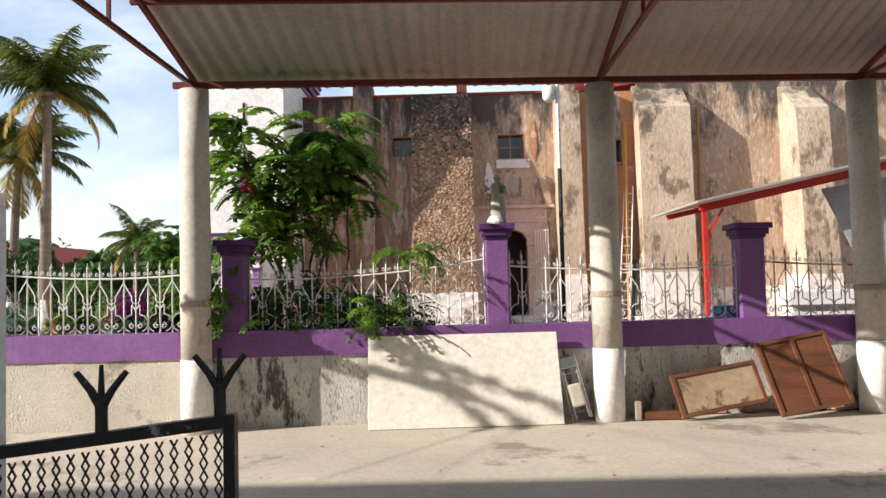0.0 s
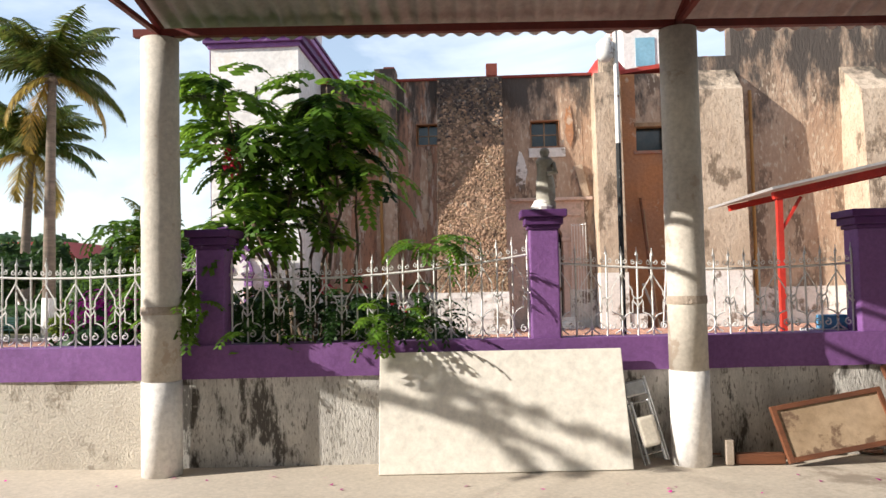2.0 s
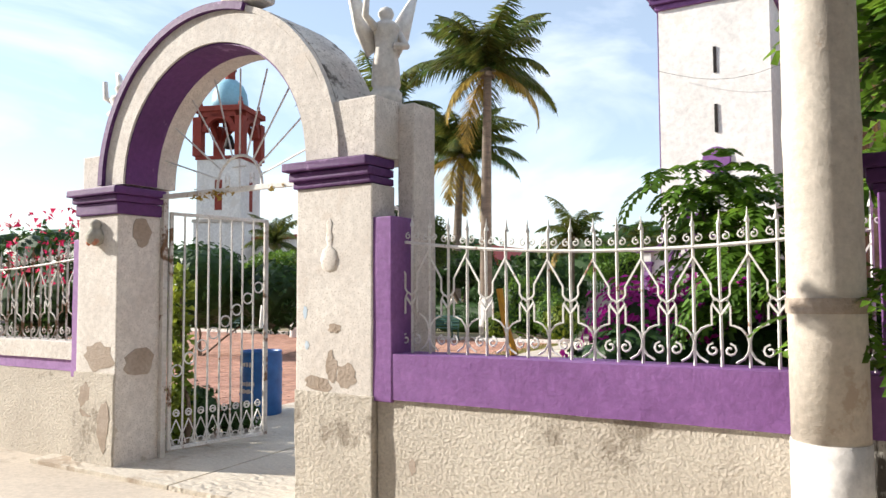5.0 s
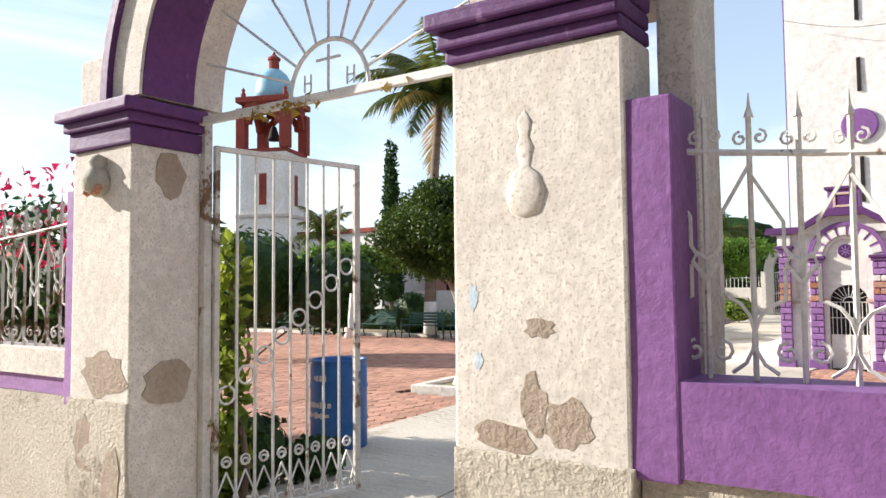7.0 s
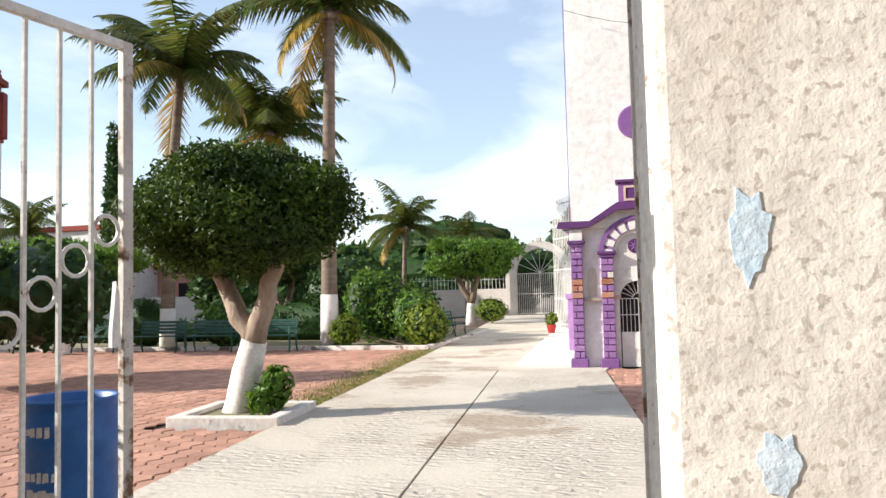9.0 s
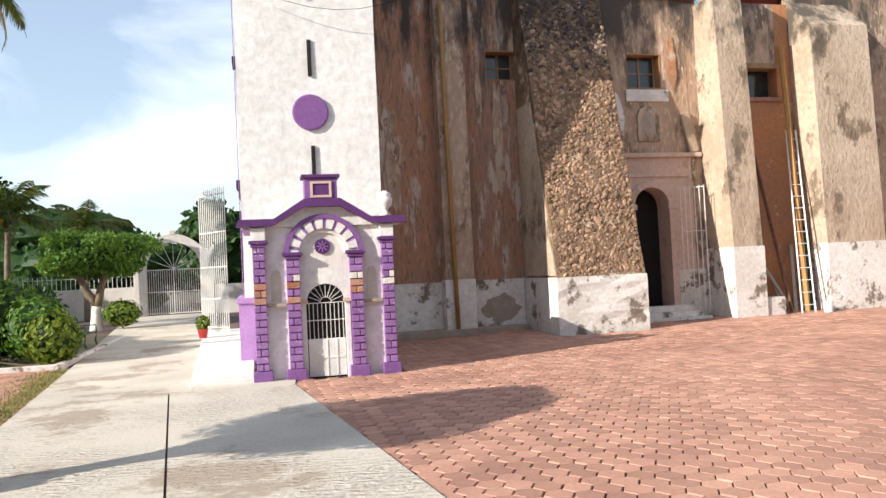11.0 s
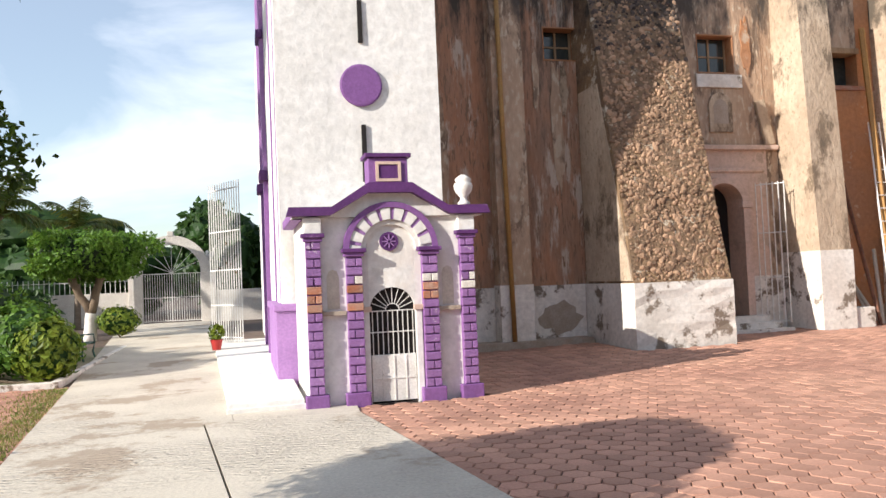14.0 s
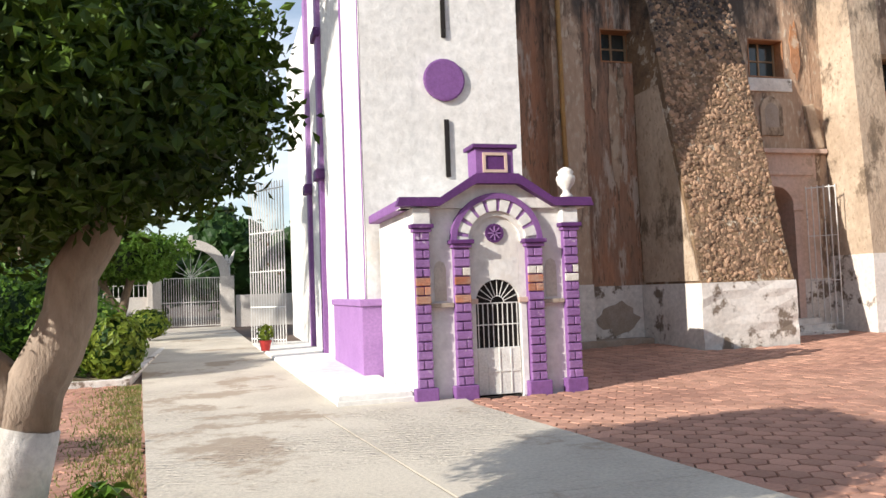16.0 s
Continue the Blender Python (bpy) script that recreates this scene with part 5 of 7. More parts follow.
palm(-15.4, 28.6, 9.4, 201, 22, 3.3, (0.25, -0.2), 1.5, 0.2, 3)
palm(-23.4, 40.0, 8.9, 202, 24, 4.2, (0.3, 0.2), 1.2, 0.24, 5)
palm(-20.6, 28.6, 8.3, 203, 22, 3.4, (0.3, 0.3), 1.2, 0.18, 3)
palm(-16.8, 40.0, 4.3, 204, 16, 2.4, (0.1, 0.1), 0, 0.11, 1)
palm(-15.6, 47.0, 4.3, 205, 14, 2.2, (0.1, 0.1), 0, 0.11, 1)
palm(-30.0, 33.0, 4.0, 206, 14, 2.2, (0.1, 0.1), 0, 0.11, 0)
topiary(-13.9, 40.0, 1.85, 3.6, 2.05, 102, "flat clipped ficus tree with white trunk", 0.16, 16000, 0.09, lime=0.9)
topiary(-22.6, 26.6, 1.75, 2.85, 2.2, 103, "flat umbrella-clipped tree with branching trunk", 0.13, 14000, 0.08, lime=0.8)
topiary(-19.0, 33.0, 1.6, 3.0, 1.6, 104, "dark clipped tree behind the benches", 0.12, 5000, 0.12, lime=0.8, mat="leaf_dark")
bush("path_bush", [((-13.0, 29.0, 0.55), (0.75, 0.7, 0.75)), ((-13.9, 29.4, 0.8), (0.9, 0.7, 1.0)), ((-14.6, 29.8, 0.9), (0.8, 0.7, 1.1)), ((-12.6, 29.3, 0.3), (0.5, 0.5, 0.5))], 6500, 0.085, "leaf", "leafy green bush beside the path", 42, 0.82)
bush("path_bush", [((-12.6, 28.55, 0.38), (0.6, 0.5, 0.62)), ((-14.9, 28.5, 0.2), (0.4, 0.4, 0.45))], 2300, 0.085, "leaf_yellow", "yellow-green croton bush beside the path", 43, 0.8)
bush("path_bush", [((-13.0, 40.0, 0.45), (0.7, 0.6, 0.5))], 1200, 0.09, "leaf_yellow", "round yellow-green bush near the far gate", 44, 0.85)
bush("bed_bush", [((-14.9, 31.0, 1.0), (1.0, 0.8, 1.2)), ((-13.6, 31.2, 0.7), (0.7, 0.7, 0.9)), ((-16.3, 31.6, 1.3), (1.2, 0.8, 1.2))], 7000, 0.09, "leaf_dark", "dense dark garden shrubs", 45, 0.85)
bush("clipped_bush", [((-18.6, 28.4, 0.45), (0.6, 0.55, 0.75))], 2200, 0.07, "leaf", "clipped rounded green bush", 46, 0.9)
bush("clipped_bush", [((-21.8, 29.2, 0.5), (0.8, 0.6, 0.8))], 2200, 0.07, "leaf_dark", "clipped rounded dark bush", 47, 0.9)
bush("flowering_bush", [((-23.6, 28.2, 1.0), (0.5, 0.5, 0.45)), ((-24.3, 28.6, 0.8), (0.5, 0.5, 0.5))], 900, 0.09, "pink_petal", "bush with pale pink blossoms", 48, 0.6)
bush("garden_hedge", [((-17.5, 31.5, 0.35), (3.0, 0.6, 0.7)), ((-24.0, 31.0, 0.1), (4.0, 0.7, 0.5)), ((-32.0, 30.0, 0.1), (4.0, 0.9, 0.6))], 8000, 0.1, "leaf_dark", "low dark hedge behind the benches", 49, 0.9)
bush("garden_tree", [((-19.0, 19.0, 1.6), (1.6, 1.4, 1.2)), ((-17.2, 20.0, 1.3), (1.2, 1.2, 1.0)), ((-20.5, 20.0, 2.0), (1.0, 1.0, 0.9))], 4200, 0.12, "leaf_dark", "leafy dark shrub in the courtyard", 50, 0.85)
cyp = thing("cypress_tree", (-29.0, 37.0, -0.2), "tall thin dark cypress tree", "tree")
P, D = cloud([((-29.0, 37.0, 1.5 + k * 0.75), (0.62 * (1 - k / 11.5) ** 0.8 + 0.05, 0.62 * (1 - k / 11.5) ** 0.8 + 0.05, 0.75)) for k in range(10)], 5200, 61, 0.7)
leaf_mesh("crown", P, D, 0.11, "leaf_dark", cyp, seed=61, long=2.2)
part("inner_crown", lathe(B(), [(0.3, 0.8), (0.5, 1.5), (0.4, 4.0), (0.2, 7.0), (0.02, 8.6)], (-29.0, 37.0, 0), 10), "leaf_dark", cyp)
part("trunk", tube(B(), [(-29, 37, -0.3), (-29, 37, 1.0)], 0.12, 8), "bark", cyp)
grass = B()
rnd = random.Random(8)
for _ in range(7000):
    yy = rnd.uniform(17.5, 27.5)
    xx = path_left(yy) - abs(rnd.gauss(0, 0.36)) - 0.02
    h = rnd.uniform(0.025, 0.075)
    a = rnd.random() * 6.28
    z = ground_z(xx, yy)
    d = Vector((math.cos(a), math.sin(a), 0)) * 0.012
    grass.faces.new([grass.verts.new(Vector((xx, yy, z)) - d), grass.verts.new(Vector((xx, yy, z)) + d), grass.verts.new((xx + rnd.uniform(-0.03, 0.03), yy + rnd.uniform(-0.03, 0.03), z + h))])
solo("verge_grass", grass, "grass", "thin dry grass along the path edge", "grass", kind="stuff")
kerb = thing("garden_kerb", (-18, 28, -0.3), "low white painted garden kerb", "kerb")
for xa, xb, ya, yb in ((-30.0, -12.25, 27.75, 27.9), (-12.4, -12.25, 27.901, 40.0)):
    part("kerbstone", bx(B(), xa, ya, -0.4, xb, yb, -0.16, 0.015), "church_white", kerb)
solo("garden_soil", bx(B(), -40, 27.9, -0.4, -12.4, 47.5, -0.21), "earth", "dark garden soil behind the kerb", "soil", kind="structure")


def bench(x, y, yaw):
    m = Matrix.Translation((x, y, -0.27)) @ Matrix.Rotation(radians(yaw), 4, "Z")
    t = thing("park_bench", (x, y, -0.27), "dark green cast iron park bench", "bench", "park benches")

    def pp(nm, bm):
        bmesh.ops.transform(bm, matrix=m, verts=bm.verts[:])
        part(nm, bm, "bench", t)

    for sx in (-0.7, 0.7):
        b = B()
        tube(b, [(sx, -0.25, 0), (sx, -0.2, 0.22), (sx, -0.24, 0.42), (sx, 0.2, 0.40), (sx, 0.28, 0.85)], 0.025, 5)
        tube(b, [(sx, 0.25, 0), (sx, 0.18, 0.2), (sx, 0.2, 0.40)], 0.025, 5)
        tube(b, [(sx, 0.24, 0.62), (sx, -0.22, 0.64), (sx, -0.24, 0.42)], 0.02, 5)
        pp("side_frame", b)
    for k in range(4):
        pp("slat", bx(B(), -0.72, -0.22 + k * 0.11, 0.43, 0.72, -0.13 + k * 0.11, 0.455, 0.006))
    for k in range(4):
        pp("slat", bx(B(), -0.72, 0.215 + k * 0.022, 0.5 + k * 0.095, 0.72, 0.24 + k * 0.022, 0.575 + k * 0.095, 0.006))


for xx in (-16.6, -18.3, -20.0, -22.0, -24.0, -26.0):
    bench(xx, 27.3, 0)
bench(-12.9, 33.0, 90)

# ---- far side: wall, arch gate, houses, bell tower ----
FY = 48.0
far = thing("wall_north", (-20, FY, 0), "far white courtyard wall", "wall", kind="structure")
part("panel", bx(B(), -45, FY, -0.3, -13.25, FY + 0.3, 1.35, 0.01), "whitewash", far)
part("panel", bx(B(), -10.1, FY, -0.3, -5.0, FY + 0.3, 1.3, 0.01), "whitewash", far)
fg = thing("far_gate_arch", (-11.9, FY, -0.1), "white rounded gate arch at the far end", "gate arch")
for x0, x1 in ((-13.75, -13.2), (-10.75, -10.15)):
    part("pier", bx(B(), x0, FY - 0.1, -0.2, x1, FY + 0.4, 2.15, 0.02), "whitewash", fg)
part("arch_ring", arch_solid(-11.97, 2.15, 1.23, 1.62, FY - 0.1, FY + 0.4), "whitewash", fg)
part("keystone", bx(B(), -12.1, FY - 0.12, 3.74, -11.85, FY + 0.2, 3.95, 0.02), "whitewash", fg)
fgl = thing("far_gate", (-11.97, FY + 0.15, 0), "white iron double gate with sunburst lunette", "gate")
for k in range(25):
    x = -13.18 + k * 0.1
    part("bar", tube(B(), [(x, FY + 0.15, 0.0), (x, FY + 0.15, 2.1)], 0.016 if k != 12 else 0.03, 4), "iron_white", fgl)
for z in (0.03, 1.05, 2.1):
    part("rail", tube(B(), [(-13.2, FY + 0.15, z), (-10.76, FY + 0.15, z)], 0.025, 4), "iron_white", fgl)
for k in range(7):
    a = radians(22.5 * (k + 1))
    part("ray", tube(B(), [(-11.97, FY + 0.15, 2.12), (-11.97 + 1.22 * math.cos(a), FY + 0.15, 2.15 + 1.22 * math.sin(a))], 0.016, 4), "iron_white", fgl)
ff = thing("far_fence", (-20, FY + 0.15, 1.35), "white iron fence on the far wall", "fence")
for k in range(60):
    x = -13.9 - k * 0.2
    part("bar", tube(B(), [(x, FY + 0.15, 1.34), (x, FY + 0.15, 2.0)], 0.016, 4), "iron_white", ff)
part("rail", tube(B(), [(-26, FY + 0.15, 1.85), (-13.8, FY + 0.15, 1.85)], 0.016, 4), "iron_white", ff)
statue("angel_statue", -10.45, FY + 0.1, 2.15, 0.9, "statue", "far white plaster angel statue with wings", True, 0)

bt = thing("bell_tower", (-45.3, 44.2, -0.3), "distant white bell tower with dark red belfry and blue dome", "bell tower")
mt = Matrix.Translation((-45.3, 44.2, 0)) @ Matrix.Rotation(radians(22), 4, "Z") @ Matrix.Diagonal((0.92, 0.92, 0.99, 1))


def bt_part(name, bm, mat, lab="", smooth=False):
    bmesh.ops.transform(bm, matrix=mt, verts=bm.verts[:])
    return part(name, bm, mat, bt, lab, smooth=smooth)


bt_part("lower_shaft", bx(B(), -2.0, -2.0, -0.5, 2.0, 2.0, 6.5, 0.03), "tower_white")
bt_part("string_course", bx(B(), -2.1, -2.1, 6.5, 2.1, 2.1, 6.75, 0.03), "column")
bt_part("upper_shaft", bx(B(), -1.85, -1.85, 6.75, 1.85, 1.85, 11.1, 0.03), "tower_white")
bt_part("string_course", bx(B(), -1.95, -1.95, 11.1, 1.95, 1.95, 11.35, 0.03), "belfry")
for sx in (-1, 1):
    for sy in (-1, 1):
        bt_part("belfry_pier", bx(B(), sx * 1.75 - 0.36, sy * 1.75 - 0.36, 11.35, sx * 1.75 + 0.36, sy * 1.75 + 0.36, 14.2, 0.03), "belfry")
        bt_part("finial", lathe(B(), [(0.22, 0), (0.2, 0.3), (0.1, 0.4), (0.16, 0.55), (0.01, 0.75)], (sx * 1.7, sy * 1.7, 15.0), 8), "belfry")
for rot in range(4):
    b = arch_solid(0, 13.1, 1.0, 1.42, -2.0, -1.6, n=10)
    bx(b, -1.39, -2.0, 14.2, 1.39, -1.6, 14.6)
    bmesh.ops.transform(b, matrix=Matrix.Rotation(radians(90 * rot), 4, "Z"), verts=b.verts[:])
    bt_part("belfry_arch", b, "belfry")
bt_part("belfry_cornice", bx(B(), -2.15, -2.15, 14.6, 2.15, 2.15, 15.0, 0.04), "belfry")
bt_part("dome", lathe(B(), [(1.45, 15.0), (1.45, 15.6), (1.35, 16.3), (1.05, 16.9), (0.6, 17.3), (0.2, 17.4)], (0, 0, 0), 24), "blue_dome", "pale blue tiled dome", True)
bt_part("lantern", lathe(B(), [(0.4, 17.35), (0.4, 18.0), (0.5, 18.05), (0.5, 18.2), (0.2, 18.4), (0.02, 18.7)], (0, 0, 0), 12), "belfry")
bt_part("bell", lathe(B(), [(0.5, 12.2), (0.42, 12.4), (0.3, 12.9), (0.2, 13.15), (0.02, 13.3)], (0, 0, 0), 14), "dark", "dark bronze bell", True)
for rot in range(4):
    b = bx(B(), -0.3, -1.87, 7.4, 0.3, -1.8, 9.6)
    bmesh.ops.transform(b, matrix=Matrix.Rotation(radians(90 * rot), 4, "Z"), verts=b.verts[:])
    bt_part("window_panel", b, "belfry", "dark red slit window")
house = thing("house", (-42, 46, 0), "far white chapel beside the bell tower", "house")
part("wall", bx(B(), -43.5, 45, -0.3, -36, 52, 5.2, 0.02), "tower_white", house)
part("roof", bx(B(), -43.7, 44.8, 5.2, -35.8, 52.2, 5.5, 0.02), "belfry", house)
# near-black panel paints the unlit doorway
part("door", bx(B(), -40.4, 44.95, -0.2, -39.2, 45.05, 2.4), "dark", house)
house = thing("house", (-33, 50, 0), "far pink house with red roof", "house")
part("wall", bx(B(), -36, 50, -0.3, -26, 56, 3.2, 0.02), "pink_wall", house)
part("roof", prism(B(), [(-36.6, 3.2), (-25.4, 3.2), (-27, 4.6), (-35, 4.6)], 49.4, 56.6), "red_roof", house)
for xx in (-34.5, -31.5, -28.5):
    # near-black panels paint the unlit window openings
    part("window", bx(B(), xx, 49.96, 1.0, xx + 1.0, 50.03, 2.2), "dark", house)
for k, (c, r, n) in enumerate((((-40, 60, 2.5), (9, 3, 3.4), 2600), ((-20, 62, 2.6), (10, 3, 3.0), 2600), ((-4, 60, 2.6), (6, 3, 3.6), 1800), ((-60, 42, 2.5), (6, 8, 3.6), 2600), ((-58, 20, 2.5), (5, 10, 3.4), 2200), ((-10.3, 58, 3.2), (2.6, 2, 2.6), 1200), ((-27.5, 46.0, 1.9), (3.6, 1.6, 2.6), 2600), ((-21.5, 46.4, 1.7), (3.0, 1.4, 2.4), 2200))):
    blobs = [(c, (r[0] * 0.85, r[1] * 0.85, r[2] * 0.85))] + lumps(c, r, 16, 300 + k, 0.4)
    bush("far_trees", blobs, n * 2, 0.34, "far_green", "distant dense green trees", 300 + k, 0.9, at=(c[0], c[1], -0.3), stem=False, category="trees")
for k, (xx, yy, h) in enumerate(((-38.0, 30.0, 9.0),)):
    lp = thing("street_lamp", (xx, yy, -0.3), "thin distant grey utility pole", "pole")
    part("pole", tube(B(), [(xx, yy, -0.3), (xx, yy, h)], 0.06, 6, 0.04), "tin", lp)


# ---- church tower ----
TX0, TX1, TY = -8.33, -5.48, 25.68
tower = thing("church_tower", (-7, 27, -0.3), "tall white plastered church tower with purple trim", "tower")
w = bx(B(), TX0, TY, -0.4, TX1, 31.0, 9.15)
bmesh.ops.subdivide_edges(w, edges=w.edges[:], cuts=7, use_grid_fill=True)
part("wall", roughen(w, 0.02, 0.9), "tower_white", tower, "hand-plastered white wall")
part("dado", bx(B(), TX0 - 0.12, TY - 0.14, -0.4, TX0 + 0.3, TY + 3.2, 0.98, 0.01), "lilac", tower, "lilac painted dado")
part("dado_moulding", bx(B(), TX0 - 0.16, TY - 0.18, 0.982, TX0 + 0.32, TY + 3.24, 1.1, 0.02), "lilac", tower, "lilac dado moulding")
med = part("medallion", lathe(B(), [(0.37, 0), (0.37, 0.05), (0.34, 0.06)], (0, 0, 0), 32), "purple", tower, "round purple medallion")
med.data.transform(Matrix.Translation((-6.87, TY - 0.0, 4.84)) @ Matrix.Rotation(radians(90), 4, "X"))
for z0, z1 in ((5.6, 6.35), (3.15, 4.15), (7.2, 7.9)):
    # black boxes on the wall face paint the shade in the slits
    part("slit_window", bx(B(), -6.89, TY - 0.034, z0, -6.81, TY + 0.05, z1), "dark", tower, "narrow slit opening with its shade painted black")
for z, h, o, mt_ in ((9.15, 0.14, 0.08, "purple"), (9.292, 0.2, 0.2, "dark_purple"), (9.494, 0.18, 0.3, "lilac"), (9.676, 0.1, 0.36, "dark_purple")):
    part("cornice", bx(B(), TX0 - o, TY - o, z, TX1 + o, 31 + o, z + h, 0.02), mt_, tower, "stepped purple cornice")
part("belfry_wall", bx(B(), TX0 + 0.25, TY + 0.25, 9.776, TX1 - 0.25, 30.6, 13.0), "tower_white", tower)
for cx in (TX0 + 0.28, TX0 + 0.75, TX1 - 0.75, TX1 - 0.28):
    for cy in (TY + 0.22, TY + 1.3, TY + 2.6):
        part("engaged_column", lathe(B(), [(0.22, 9.78), (0.22, 9.95), (0.16, 10.0), (0.15, 12.6), (0.22, 12.7), (0.24, 13.0)], (cx, cy, 0), 14), "purple", tower, "purple engaged column", smooth=True)
part("belfry_cornice", bx(B(), TX0 - 0.1, TY - 0.1, 13.002, TX1 + 0.1, 31, 13.4, 0.03), "dark_purple", tower)
for yy, ex, wd, zt in ((27.6, 0.03, 0.12, 9.1), (30.7, 0.1, 0.42, 3.85), (33.2, 0.1, 0.42, 3.85)):
    part("pilaster", bx(B(), TX0 - ex, yy, -0.3, TX0 + 0.2, yy + wd, zt, 0.01), "purple", tower, "purple facade pilaster")
    if zt < 5:
        part("pilaster_capital", bx(B(), TX0 - ex - 0.1, yy - 0.1, 3.852, TX0 + 0.2, yy + wd + 0.1, 4.1, 0.04), "dark_purple", tower)
        part("upper_pilaster", bx(B(), TX0 - ex, yy, 4.102, TX0 + 0.2, yy + wd, 9.1, 0.01), "lilac", tower)
part("corner_strip", bx(B(), TX0 - 0.035, TY - 0.004, 1.1, TX0 - 0.022, TY + 0.07, 9.1), "lilac", tower)
part("facade_wall", bx(B(), TX0 + 0.0, 31.02, -0.3, TX0 + 0.6, 40.0, 9.1), "tower_white", tower)
for z in (7.2,):
    part("string_course", bx(B(), TX0 - 0.18, 30.6, z, TX0 - 0.03, 31.3, z + 0.2, 0.03), "dark_purple", tower)
eg = thing("entrance_gate", (-9.7, 35, -0.14), "tall white barred iron gate folded against the facade", "gate")
for k in range(14):
    y = 34.4 + k * 0.108
    x = -9.0 - 0.066 * k
    part("bar", tube(B(), [(x, y, -0.13), (x, y, 4.4)], 0.022, 4), "iron_white", eg)
for z in (0.0, 0.9, 1.9, 3.0, 4.2):
    part("rail", tube(B(), [(-9.0, 34.4, z), (-9.86, 35.8, z)], 0.022, 4), "iron_white", eg)
pot = thing("flower_pot", (-9.6, 32.6, -0.14), "red plastic flower pot with a plant", "flower pot")
part("pot", lathe(B(), [(0.1, 0), (0.15, 0.24), (0.16, 0.26), (0.13, 0.25)], (-9.65, 32.6, -0.14), 14), "red_pot", pot)
P, D = cloud([((-9.65, 32.6, 0.3), (0.2, 0.2, 0.2))], 120, 5)
leaf_mesh("foliage", P, D, 0.08, "leaf_yellow", pot, seed=5)

# ---- shrine ----
SX, SY = -6.93, 23.17
shrine = thing("shrine", (SX, 24.4, -0.3), "small white shrine with purple block pilasters and stepped gable", "shrine")
side = bx(B(), -8.12, SY + 0.16, -0.35, -5.74, TY - 0.15, 2.33)
part("body", side, "tower_white", shrine)
# front wall with door opening, as pieces round the arch
part("front_wall", bx(B(), -8.12, SY + 0.06, -0.35, -7.27, SY + 0.158, 2.33), "tower_white", shrine)
part("front_wall", bx(B(), -6.6, SY + 0.06, -0.35, -5.74, SY + 0.158, 2.33), "tower_white", shrine)
pts = [(-7.268, 2.33), (-7.268, 1.02)] + [(SX + 0.325 * math.cos(radians(a)), 1.02 + 0.31 * math.sin(radians(a))) for a in range(180, -1, -15)] + [(-6.602, 1.02), (-6.602, 2.33)]
part("front_wall", prism(B(), pts, SY + 0.06, SY + 0.158), "tower_white", shrine)
# black panel behind the grille paints the unlit inside
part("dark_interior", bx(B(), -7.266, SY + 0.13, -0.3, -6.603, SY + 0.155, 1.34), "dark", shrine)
dr = part("door", bx(B(), -7.25, SY + 0.075, -0.27, -6.61, SY + 0.115, 0.38, 0.006), "iron_white", shrine, "white sheet-metal lower door")
for x in (-7.1, -6.93, -6.76):
    part("seam", bx(B(), x - 0.008, SY + 0.066, -0.25, x + 0.008, SY + 0.0745, 0.36), "iron_white", dr)
part("seam", bx(B(), -7.24, SY + 0.064, 0.04, -6.62, SY + 0.073, 0.06), "iron_white", dr)
for k in range(9):
    x = -7.22 + k * 0.0725
    part("grille_bar", tube(B(), [(x, SY + 0.09, 0.38), (x, SY + 0.09, 1.0)], 0.008, 4), "iron_white", shrine)
for z in (0.7, 1.0):
    part("grille_rail", tube(B(), [(-7.26, SY + 0.09, z), (-6.6, SY + 0.09, z)], 0.01, 4), "iron_white", shrine)
for k in range(9):
    a = radians(18 * (k + 1))
    part("grille_ray", tube(B(), [(SX + 0.1 * math.cos(a), SY + 0.09, 1.0 + 0.1 * math.sin(a)), (SX + 0.31 * math.cos(a), SY + 0.09, 1.02 + 0.3 * math.sin(a))], 0.007, 4), "iron_white", shrine)
b = B()
tube(b, ring_pts(SX, SY + 0.09, 1.0, 0.1, 10, 0, 180), 0.008, 4)
part("grille_hub", b, "iron_white", shrine)
for x0, x1 in ((-7.36, -7.268), (-6.6, -6.51)):
    part("door_jamb", bx(B(), x0, SY + 0.03, -0.3, x1, SY + 0.0595, 1.0, 0.006), "tower_white", shrine)
    part("impost", bx(B(), x0 - 0.03, SY + 0.0, 1.0, x1 + 0.03, SY + 0.0595, 1.07, 0.006), "pink_plaster", shrine)
part("arch_ring", arch_solid(SX, 1.86, 0.42, 0.64, SY + 0.0, SY + 0.06), "tower_white", shrine)
part("arch_moulding", arch_solid(SX, 1.86, 0.6, 0.68, SY - 0.04, SY + 0.058), "purple", shrine, "purple arch moulding")
for k in range(9):
    a = 8 + k * 20.5
    part("voussoir", arch_solid(SX, 1.86, 0.43, 0.595, SY - 0.025, SY - 0.002, a, a + 14, 4), "tower_white", shrine)
for k in range(8):
    a = 22.6 + k * 20.5
    part("voussoir_joint", arch_solid(SX, 1.86, 0.43, 0.598, SY - 0.012, SY - 0.001, a, a + 5.2, 2), "lilac", shrine)
part("inner_arch", arch_solid(SX, 1.86, 0.36, 0.418, SY + 0.02, SY + 0.06), "tower_white", shrine)
b = lathe(B(), [(0.135, 0), (0.135, 0.03), (0.1, 0.03), (0.1, 0.02)], (0, 0, 0), 20)
bmesh.ops.transform(b, matrix=Matrix.Translation((SX - 0.02, SY + 0.06, 1.98)) @ Matrix.Rotation(radians(90), 4, "X"), verts=b.verts[:])
ros = part("rosette", b, "dark_purple", shrine, "round purple rosette window")
